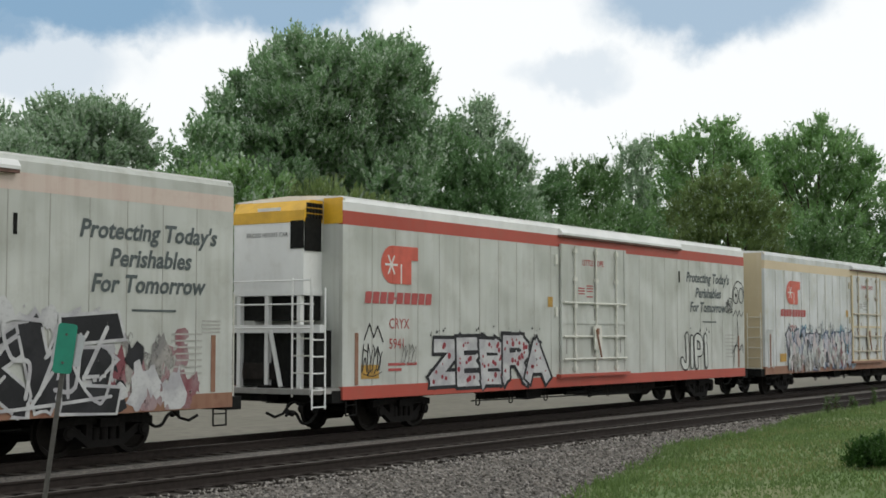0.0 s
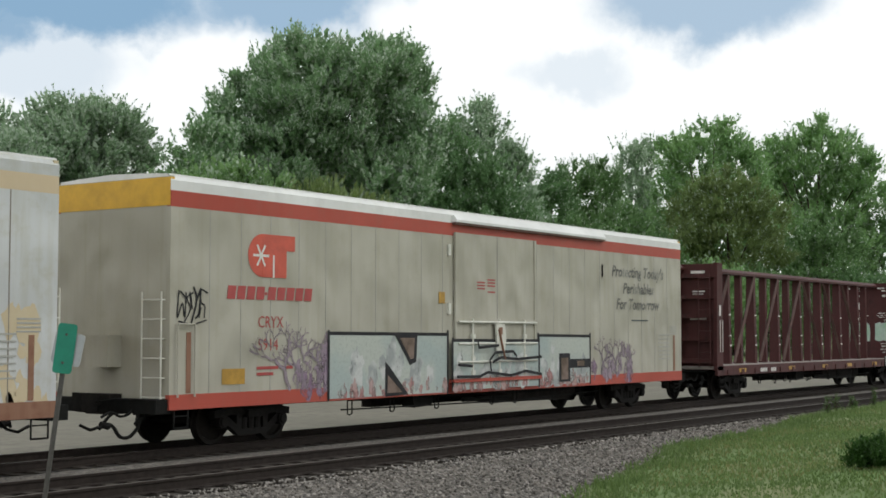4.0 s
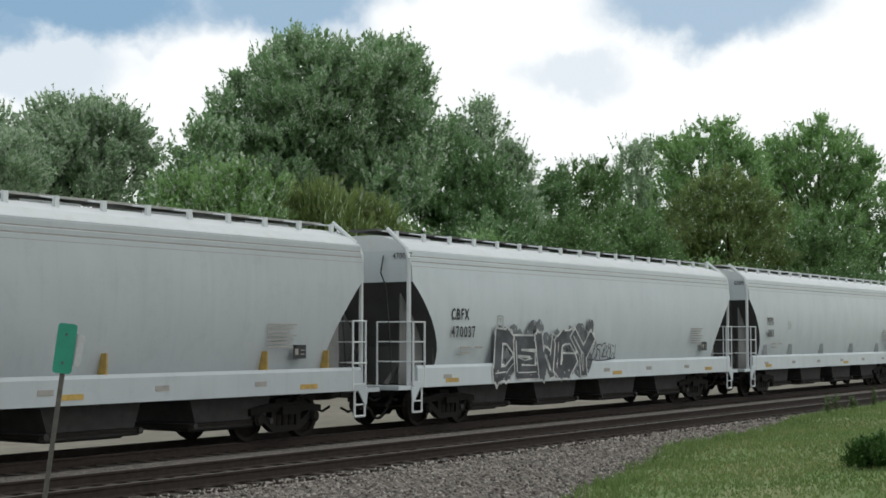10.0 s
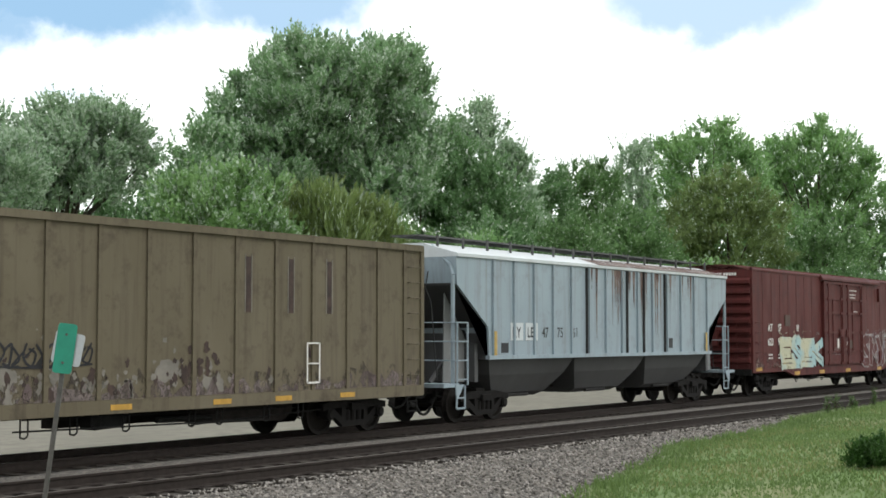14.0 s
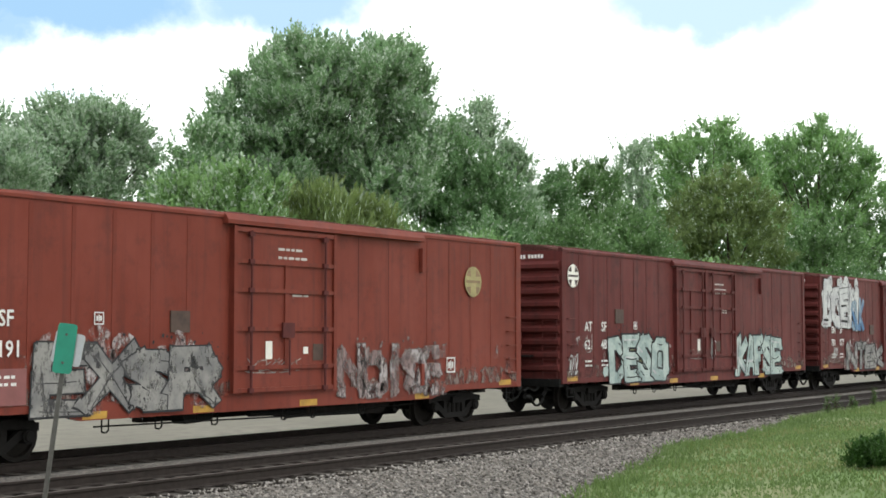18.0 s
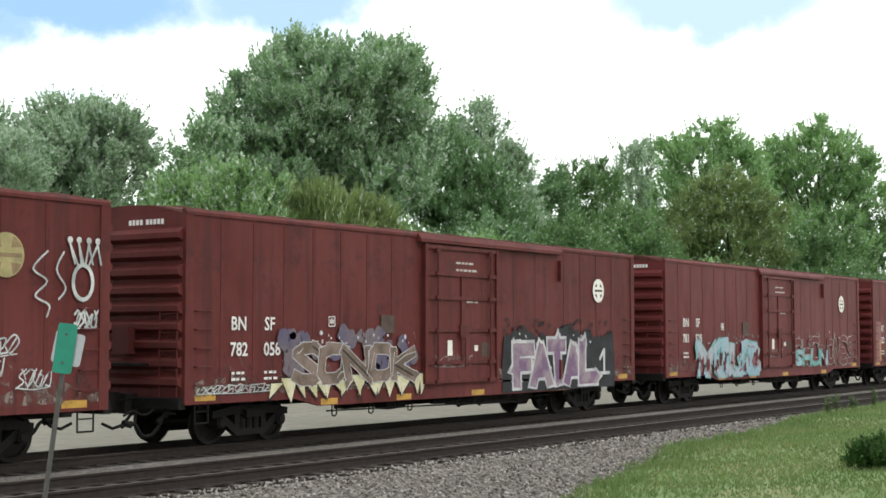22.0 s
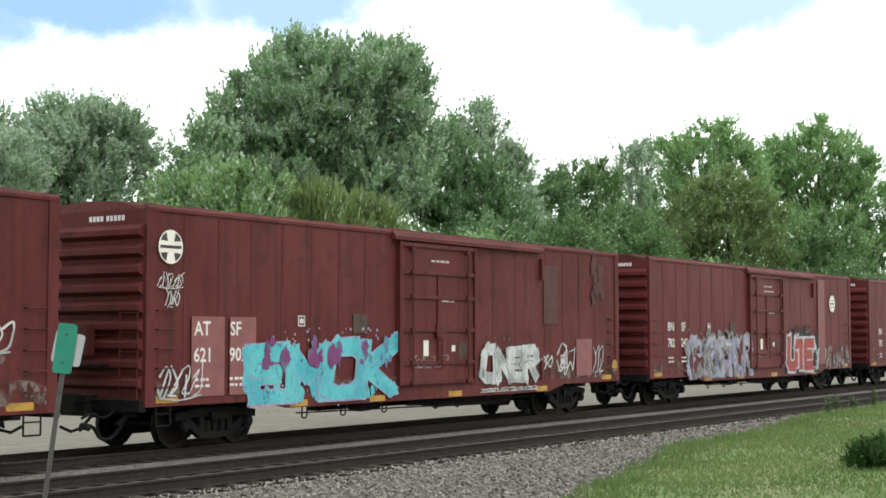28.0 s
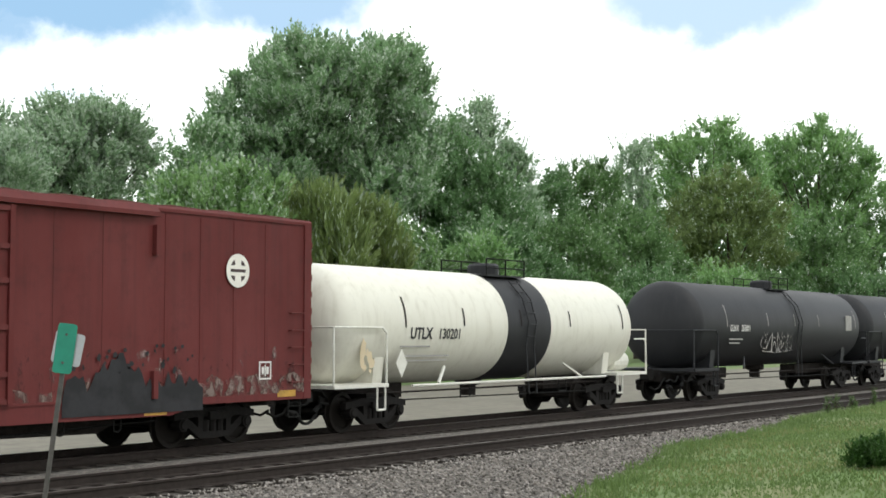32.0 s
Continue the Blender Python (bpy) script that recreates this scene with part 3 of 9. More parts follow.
def side_frame_bm():
    """Cast side frame: tapering arms to two axle boxes, a spring opening, a bolster end."""
    bm = B()
    y0, y1 = -1.12, -0.96
    prism(bm, [(-1.12, 0.62), (-0.55, 0.70), (0.55, 0.70), (1.12, 0.62), (1.12, 0.48), (0.62, 0.53), (-0.62, 0.53), (-1.12, 0.48)], y0, y1, "y")
    prism(bm, [(-0.95, 0.48), (-0.42, 0.12), (0.42, 0.12), (0.95, 0.48), (0.72, 0.50), (0.34, 0.24), (-0.34, 0.24), (-0.72, 0.50)], y0 + 0.01, y1 - 0.01, "y")
    for s in (-1, 1):
        prism(bm, [(s * 0.32, 0.2), (s * 0.46, 0.2), (s * 0.46, 0.6), (s * 0.32, 0.6)], y0 + 0.012, y1 - 0.012, "y")
        lathe_at = Matrix.Translation((s * 0.89, 0, WHEEL_R + RAIL_Z))
        k = len(bm.verts)
        lathe(bm, [(0.13, -1.15), (0.13, -0.95)], 12, "y")
        bm.verts.ensure_lookup_table()
        bmesh.ops.transform(bm, matrix=lathe_at, verts=bm.verts[k:])
    for x in (-0.2, 0.0, 0.2):
        k = len(bm.verts)
        lathe(bm, [(0.085, 0.24), (0.085, 0.47)], 10, "z")
        bm.verts.ensure_lookup_table()
        bmesh.ops.transform(bm, matrix=Matrix.Translation((x, -1.03, 0)), verts=bm.verts[k:])
    box(bm, -0.22, 0.22, -1.2, -1.1, 0.47, 0.62)
    return bm


ME_WHEEL = mesh_of("wheelset", wheel_bm(), M_WHEEL, False)
ME_FRAME = mesh_of("side_frame", side_frame_bm(), M_TRUCK)
ME_BOLSTER = mesh_of("bolster", box(box(B(), -0.2, 0.2, -0.98, 0.98, 0.42, 0.78), -0.75, 0.75, -0.06, 0.06, 0.3, 0.42), M_TRUCK)
ME_SHINE = mesh_of("bearing_cap", lathe(B(), [(0.085, -0.022), (0.10, 0.0), (0.10, 0.02)], 12, "y"), M_TRUCK)


def bogie(car, x):
    g = put("bogie", ME_BOLSTER, car, pose(x, 0, 0))
    put("side_frame", ME_FRAME, g)
    put("side_frame", ME_FRAME, g, pose(0, 0, 0, 0, 0, 180))
    for s in (-0.89, 0.89):
        w = put("wheelset", ME_WHEEL, g, pose(s, 0, WHEEL_R + RAIL_Z))
        WHEELSETS.append((w, car, s))
        put("bearing_cap", ME_SHINE, g, pose(s, -1.16, WHEEL_R + RAIL_Z))
    return g


def coupler_bm():
    bm = B()
    box(bm, 0.0, 0.75, -0.09, 0.09, 0.78, 0.96)
    prism(bm, [(-0.30, 0.70), (-0.05, 0.66), (0.05, 0.70), (0.05, 1.02), (-0.28, 1.04)], -0.16, 0.16, "y")
    box(bm, -0.34, -0.22, -0.17, -0.02, 0.70, 1.02)
    return bm


ME_COUPLER = mesh_of("coupler", coupler_bm(), M_TRUCK)
ME_HOSE = mesh_of("brake_hose", pipe(B(), [(0.35, -0.42, 0.72), (0.1, -0.42, 0.60), (-0.08, -0.4, 0.42), (-0.28, -0.34, 0.36), (-0.5, -0.3, 0.46)], 0.03, 6), M_BLACK)
ME_LEVER = mesh_of("uncoupling_lever", pipe(B(), [(0.28, -1.3, 0.78), (0.16, -1.25, 0.92), (0.12, -0.5, 0.92), (0.0, -0.18, 0.86)], 0.017, 5), M_BLACK)


def curve_pts(keys, n=5):
    """A smooth line through key points."""
    out = []
    for i in range(len(keys) - 1):
        p0, p1, p2, p3 = keys[max(0, i - 1)], keys[i], keys[i + 1], keys[min(len(keys) - 1, i + 2)]
        for k in range(n):
            t = k / n
            out.append(tuple(0.5 * (2 * b + (c - a) * t + (2 * a - 5 * b + 4 * c - d) * t * t + (3 * b - a - 3 * c + d) * t ** 3) for a, b, c, d in zip(p0, p1, p2, p3)))
    out.append(keys[-1])
    return out


_hose = pipe(B(), curve_pts([(0.55, -1.0, 0.74), (0.36, -1.02, 0.60), (0.24, -1.02, 0.40), (0.05, -1.0, 0.24), (-0.16, -0.98, 0.26), (-0.30, -0.96, 0.44), (-0.46, -0.95, 0.50), (-0.62, -0.94, 0.42)], 4), 0.034, 6)
pipe(_hose, curve_pts([(0.30, -0.90, 0.80), (0.12, -0.92, 0.66), (-0.10, -0.92, 0.62), (-0.30, -0.90, 0.70), (-0.50, -0.86, 0.62)], 4), 0.026, 6)
rod(_hose, (0.20, -1.02, 0.46), (0.32, -1.02, 0.56), 0.055, None, 8)
rod(_hose, (-0.40, -0.95, 0.45), (-0.58, -0.94, 0.50), 0.06, None, 8)
ME_HOSE_LONG = mesh_of("brake_hose", _hose, M_BLACK)
_cock = rod(B(), (0.42, -1.0, 0.78), (0.42, -1.0, 0.55), 0.05, None, 8)
rod(_cock, (0.30, -1.08, 0.66), (0.60, -1.08, 0.62), 0.03, None, 6)
ME_COCK = mesh_of("angle_cock", _cock, M_BLACK)


def couplers(car, half):
    """Couplers, hoses and levers at both ends; half: from the middle to the end sill."""
    for m in (pose(-half - 0.35, 0, 0), pose(half + 0.35, 0, 0, 0, 0, 180)):
        put("coupler", ME_COUPLER, car, m)
        put("brake_hose", ME_HOSE, car, m)
        put("uncoupling_lever", ME_LEVER, car, m)
        put("brake_hose", ME_HOSE_LONG, car, m)
        put("angle_cock", ME_COCK, car, m)


def ladder_mesh(mat, w, zs, name="ladder", depth=0.08, rails=True, plane="x"):
    bm = B()
    for z in zs:
        pipe(bm, [(0, 0, z), (0, -depth, z), (w, -depth, z), (w, 0, z)], 0.014, 5)
    if rails:
        for x in (0, w):
            rod(bm, (x, -depth, zs[0] - 0.15), (x, -depth, zs[-1] + 0.15), 0.017, None, 5)
    return mesh_of(name, bm, mat)


def step_mesh(mat):
    bm = B()
    pipe(bm, [(0, 0, 0), (0, 0, -0.42), (0.36, 0, -0.42), (0.36, 0, 0)], 0.018, 5)
    rod(bm, (0, 0, -0.2), (0.36, 0, -0.2), 0.014, None, 5)
    return mesh_of("sill_step", bm, mat)


ME_STEP = step_mesh(M_BLACK)


# ---- lettering, marks and spray paint ----
def lettering(text, x, z, height, y, mat, parent, name="lettering", shear=0.0, wide=1.0, label="", rx=90.0, rz=0.0, bold=0.0, space=1.0):
    cu = bpy.data.curves.new(name, "FONT")
    cu.body, cu.size, cu.shear, cu.align_x, cu.resolution_u, cu.offset, cu.space_character = text, height * 1.38, shear, "LEFT", 2, bold, space
    tmp = bpy.data.objects.new(name, cu)
    me = bpy.data.meshes.new_from_object(tmp)
    bpy.data.objects.remove(tmp)
    me.materials.clear()
    me.materials.append(mat)
    for v in me.vertices:
        v.co.x *= wide
    return put(name, me, parent, pose(x, y, z, rx, 0, rz), label)


def bars(rows, y, mat, parent, name="small_print", label="", m=None):
    """Small writing as plain bars: rows of x0, x1, z, height."""
    bm = B()
    for x0, x1, z, h in rows:
        box(bm, x0, x1, y - 0.002, y + 0.002, z, z + h)
    return tagged(part(name, bm, mat, parent, label, m=m), kind="stuff")


def letter_bars(x, z, n, w, h, gap, y, mat, parent, slant=0.0, name="owner_name", label="", hollow=False):
    """A name as a row of plain blocks."""
    bm = B()
    for i in range(n):
        a = x + i * (w + gap)
        if hollow:
            t = w * 0.24
            for p0, p1, q0, q1 in ((0, t, 0, h), (w - t, w, 0, h), (t, w - t, h - t, h), (t, w - t, h * 0.42, h * 0.42 + t)):
                box(bm, a + p0, a + p1, y - 0.002, y + 0.002, z + q0, z + q1)
            continue
        prism(bm, [(a, z), (a + w, z), (a + w + slant, z + h), (a + slant, z + h)], y - 0.002, y + 0.002, "y")
    return tagged(part(name, bm, mat, parent, label), kind="stuff")


def ribbon(bm, pts, w, y):
    """A flat stroke of width w along (x, z) points, with rounded turns."""
    vs = []
    for i, (x, z) in enumerate(pts):
        a, b = pts[max(0, i - 1)], pts[min(len(pts) - 1, i + 1)]
        dx, dz = b[0] - a[0], b[1] - a[1]
        l = math.hypot(dx, dz) or 1.0
        nx, nz = -dz / l * w / 2, dx / l * w / 2
        vs.append((bm.verts.new((x + nx, y, z + nz)), bm.verts.new((x - nx, y, z - nz))))
    for (a, b), (c, d) in zip(vs, vs[1:]):
        bm.faces.new((a, b, d, c))
    return bm


# letter skeletons on a grid 4 wide and 6 high, and loose stroke shapes that are no letters
GLYPHS = {"A": "00 26 40|12 32", "B": "00 06 36 45 33 03|33 42 41 30 00", "E": "46 06 00 40|03 33", "G": "45 36 16 05 01 10 30 42 22", "I": "20 24|26 25", "J": "46 42 30 10 01",
          "P": "00 06 36 45 44 33 03", "R": "00 06 36 45 44 33 03|23 40", "S": "45 36 16 05 14 32 41 30 10 01", "V": "06 20 46", "Z": "06 46 00 40", "N": "00 06 40 46", "L": "06 00 40",
          "C": "45 36 16 05 01 10 30 41", "D": "00 06 26 44 42 20 00", "U": "06 01 10 30 41 46", "F": "46 06 00|03 33", "T": "06 46|26 20", "X": "00 46|06 40", "K": "00 06|46 03 40", "M": "00 06 23 46 40", "O": "16 05 01 10 30 41 45 36 16", "Y": "06 23 46|23 20",
          "H": "00 06|46 40|03 43", "W": "06 10 23 30 46", "g": "43 34 14 03 02 11 31 42|44 40 20 01", "d": "46 40|40 10 01 03 14 43", "u": "04 01 10 30 41|44 40", "p": "04 00|03 14 34 43 42 31 11 02"}
SHAPES = ["04 26 44 20 02|10 35", "46 14 32 00|26 42", "06 32 10 45|00 30", "16 03 30 44 25|12 36", "00 24 06|24 46 41 20", "05 36 33 10 41|20 24", "46 06 13 33 30|00 12", "06 00 23 40 46|15 35", "15 01 30 43 26|23 46", "00 35 13|46 41 20"]


import itertools
LAYER = itertools.count()


def strokes_of(code, at):
    return [[at(int(q[0]) / 4.0, int(q[1]) / 6.0) for q in line.split()] for line in code.split("|")]


def fat_line(bm, pts, w, y, k=0, dx=0.0, dz=0.0, floor=0.70, blunt=8, cut=None):
    """A stroke of width w, with round turns or, with cut, square ends that run on by that much; pieces lie in slightly different planes."""
    pts = [(p[0] + dx, max(floor, p[1] + dz)) for p in pts]
    for i, (a, b) in enumerate(zip(pts, pts[1:])):
        ux, uz = b[0] - a[0], b[1] - a[1]
        l = math.hypot(ux, uz)
        if l < 1e-4:
            continue
        ux, uz = ux / l, uz / l
        nx, nz = -uz * w / 2, ux * w / 2
        e = [0.0] * 4
        if cut is not None:
            rng = random.Random(int(l * 9000) + i)
            e = [cut * rng.uniform(0.55, 1.35) for _ in e]
        yy = y - 0.00002 * (next(LAYER) % 64)
        bm.faces.new([bm.verts.new((px, yy, max(floor, pz))) for px, pz in ((a[0] + nx - ux * e[0], a[1] + nz - uz * e[0]), (b[0] + nx + ux * e[1], b[1] + nz + uz * e[1]), (b[0] - nx + ux * e[2], b[1] - nz + uz * e[2]), (a[0] - nx - ux * e[3], a[1] - nz - uz * e[3]))])
    for px, pz in (pts if cut is None else pts[1:-1]):
        yy = y - 0.00002 * (next(LAYER) % 64)
        bm.faces.new([bm.verts.new((px + w / 2 * math.cos(t), yy, max(floor, pz + w / 2 * math.sin(t)))) for t in (2 * math.pi * q / blunt + 0.4 for q in range(blunt))])


def specks(bm, rng, x0, x1, z0, z1, n, y, r0=0.012, r1=0.045):
    for _ in range(n):
        sx, sz, r = rng.uniform(x0, x1), rng.uniform(z0, z1), rng.uniform(r0, r1)
        bm.faces.new([bm.verts.new((sx + r * rng.uniform(0.6, 1.4) * math.cos(a), y, sz + r * rng.uniform(0.6, 1.6) * math.sin(a))) for a in (0.3, 1.4, 2.6, 3.7, 5.0)])


def graffiti(car, x0, x1, z0, z1, y, fill, line, seed, letters=5, thick=0.24, edge=0.07, halo=None, glow=0.16, label="", slant=0.08, accent=None, word="", smooth=0, dots=None):
    """Sprayed letters: fat strokes with an outline, a shadow cast down and aside, inner highlights, specks and a cloud behind."""
    rng = random.Random(seed)
    count = len(word) or letters + 1
    w, h = (x1 - x0) / count, z1 - z0
    block = bool(word) and not smooth
    t = max(0.07, (0.19 if word else 0.135) * h * (0.55 + thick) / 0.85)
    if block:
        t = min(t * 1.22, w * 0.46)
    sets = []
    for i in range(count):
        ax, lean, sh, up = x0 + i * w, (slant * rng.uniform(-2, 3)) if not word else rng.uniform(-0.16, 0.16), rng.uniform(0.84, 1.06), rng.uniform(0, 0.07)
        wob = (0.055 if block and edge < 0.08 else 0.02) if word else 0.10
        at = lambda u, v: (ax + w * (0.14 + 0.80 * u + lean * (v - 0.5) + rng.uniform(-wob, wob)) + (w * 0.10 * (u - 0.5) if block else 0.0), z0 + t * 0.5 + (h - t) * (up + (sh - up) * v + rng.uniform(-wob, wob) * 0.6))
        lines = strokes_of(GLYPHS[word[i]] if word else rng.choice(SHAPES), at)
        if smooth:
            lines = [curve_pts(q, smooth) for q in lines]
        sets.append(lines)
    lines = [(n, q) for n, s in enumerate(sets) for q in s]
    # pointed flares that run off some stroke ends
    flares = []
    for n, q in lines if block else ():
        for a, b in ((q[1], q[0]), (q[-2], q[-1])):
            if rng.random() < 0.45:
                ux, uz = b[0] - a[0], b[1] - a[1]
                l = math.hypot(ux, uz) or 1.0
                flares.append((n, b, (ux / l, uz / l), rng.uniform(0.5, 1.0), rng.uniform(-0.6, 0.6)))

    def flare(bm, b, u, far, aside, w, ext, yy):
        tip = (b[0] + u[0] * (far * t + ext * 2) - u[1] * aside * t, b[1] + u[1] * (far * t + ext * 2) + u[0] * aside * t)
        bm.faces.new([bm.verts.new((px, yy - 0.00002 * (next(LAYER) % 64), max(0.72, pz))) for px, pz in ((b[0] - u[1] * w * 0.62, b[1] + u[0] * w * 0.62), tip, (b[0] + u[1] * w * 0.62, b[1] - u[0] * w * 0.62))])

    bm = B()
    for k, (n, q) in enumerate(lines):
        fat_line(bm, q, t + 2 * edge, y - 0.003 - 0.004 * n, k, 0, 0, cut=t * 0.42 + edge if block else None)
        if not word and edge > 0.03:
            fat_line(bm, q, t + edge, y - 0.0015 - 0.004 * n, k, edge * 0.9, -edge * 0.9)
    for n, b, u, far, aside in flares:
        flare(bm, b, u, far, aside, t + 2 * edge, edge, y - 0.003 - 0.004 * n)
    specks(bm, rng, x0 - 0.15, x1 + 0.15, z1 - 0.1, z1 + 0.2, int(5 * (x1 - x0)), y - 0.001)
    g = tagged(part("graffiti", bm, line, car, label or "large spray-painted letters"), kind="stuff")
    if halo is not None:
        bm = B()
        for k in range(int((x1 - x0) * 9)):
            px, pz, r = rng.uniform(x0 - glow, x1 + glow), rng.uniform(z0 + 0.2, z1 + glow * 0.6), rng.uniform(0.14, 0.30) * (h + glow) * 0.7
            bm.faces.new([bm.verts.new((px + r * rng.uniform(0.7, 1.15) * math.cos(a), y + 0.0004 * (k % 9), max(0.74, pz + r * rng.uniform(0.7, 1.1) * math.sin(a)))) for a in (2 * math.pi * q / 13 for q in range(13))])
        tagged(part("paint_cloud", bm, halo, g), kind="stuff")
    bm = B()
    for k, (n, q) in enumerate(lines):
        fat_line(bm, q, t, y - 0.0045 - 0.004 * n, k, floor=0.74, cut=t * 0.42 if block else None)
    for n, b, u, far, aside in flares:
        flare(bm, b, u, far, aside, t, 0.0, y - 0.0045 - 0.004 * n)
    tagged(part("paint_fill", bm, fill, g), kind="stuff")
    if block and edge < 0.06:
        # thin lines drawn over the fill and loose spatter below it
        bm = B()
        for k, (n, q) in enumerate(lines):
            a = rng.randrange(max(1, len(q) - 1))
            (ax, az), (bx, bz) = q[a], q[a + 1]
            off = rng.uniform(-0.3, 0.3) * t
            fat_line(bm, [(ax + off, az), ((ax + bx) / 2 + off * 0.4, (az + bz) / 2 + off), (bx - off * 0.5, bz)], max(0.018, edge * 0.6), y - 0.0062 - 0.004 * n, k, 0, 0, 0.78, 5)
        specks(bm, rng, x0, x1, z0 - 0.04, z0 + 0.35 * h, int(4 * (x1 - x0)), y - 0.0062 - 0.004 * count, 0.01, 0.03)
        tagged(part("paint_line", bm, line, g), kind="stuff")
    if accent is not None:
        bm = B()
        for k, (n, q) in enumerate(lines):
            if rng.random() < 0.8:
                a = rng.randrange(max(1, len(q) - 1))
                fat_line(bm, q[a:a + 2], t * rng.uniform(0.10, 0.22), y - 0.006 - 0.004 * n, k, -t * 0.22, t * 0.1, 0.78, 5)
        tagged(part("paint_accent", bm, accent or line, g), kind="stuff")
    if dots is not None:
        bm = B()
        for k, (n, q) in enumerate(lines):
            for a, b in zip(q, q[1:]):
                for _ in range(3):
                    f, r = rng.random(), rng.uniform(0.028, 0.075)
                    px, pz = a[0] + (b[0] - a[0]) * f + rng.uniform(-0.25, 0.25) * t, a[1] + (b[1] - a[1]) * f + rng.uniform(-0.25, 0.25) * t
                    disc(bm, px, pz, r, y - 0.0062 - 0.004 * n - 0.0001 * rng.randrange(8), 9)
        tagged(part("paint_dots", bm, dots, g), kind="stuff")
    return g


def scraps(car, x0, x1, z0, z1, y, mat, seed, n, r0=0.05, r1=0.2, label=""):
    """Ragged torn patches of old paint scattered over a stretch of wall."""
    rng = random.Random(seed)
    bm = B()
    for _ in range(n):
        px, pz, r, tall = rng.uniform(x0, x1), rng.triangular(z0, z1, z0 + 0.3 * (z1 - z0)), rng.uniform(r0, r1), rng.uniform(0.8, 2.2)
        bm.faces.new([bm.verts.new((px + r * rng.uniform(0.45, 1.3) * math.cos(a), y - 0.00004 * (next(LAYER) % 64), max(0.74, pz + r * tall * rng.uniform(0.45, 1.3) * math.sin(a)))) for a in (2 * math.pi * q / 11 for q in range(11))])
    return tagged(part("worn_patch", bm, mat, car, label), kind="stuff")


def spikes(car, x0, x1, z0, z1, y, fill, line, seed, label):
    """A row of sharp sprayed points below a piece of lettering."""
    rng = random.Random(seed)
    edge, inner, px = B(), B(), x0
    while px < x1:
        w, tip = rng.uniform(0.25, 0.5), rng.uniform(-0.25, 0.25)
        top, low = z1 - rng.uniform(0, 0.25) * (z1 - z0), z0 + rng.uniform(0, 0.25) * (z1 - z0)
        yy = y - 0.00002 * (next(LAYER) % 64)
        for bm, g, dy in ((edge, 0.035, 0.0), (inner, 0.0, -0.002)):
            bm.faces.new([bm.verts.new((qx, yy + dy, max(0.72, qz))) for qx, qz in ((px - g, top + g), (px + w + g, top + g * 0.5), (px + w * 0.5 + tip, low - g * 2))])
        px += w * 0.85
    e = tagged(part("graffiti", edge, line, car, label), kind="stuff")
    tagged(part("paint_fill", inner, fill, e), kind="stuff")
    return e


def sprayed_branches(car, x, z, height, lean, y, mat, seed, label):
    """A bare tree sprayed on a wall: a short trunk that forks again and again."""
    rng = random.Random(seed)
    bm = B()
    def grow(px, pz, ang, run, w, depth):
        mid = (px + 0.5 * run * math.cos(ang + 0.2), pz + 0.5 * run * math.sin(ang + 0.2))
        tip = (px + run * math.cos(ang), pz + run * math.sin(ang))
        fat_line(bm, [(px, pz), mid, tip], w, y, next(LAYER) % 12, floor=0.8)
        if depth:
            for turn in (rng.uniform(0.35, 0.9), -rng.uniform(0.35, 0.9)):
                grow(tip[0], tip[1], min(2.9, max(0.15, ang + turn)), run * rng.uniform(0.62, 0.85), w * 0.72, depth - 1)
    grow(x, z, math.pi / 2 + lean, height * 0.36, 0.10, 5)
    return tagged(part("graffiti", bm, mat, car, label), kind="stuff")


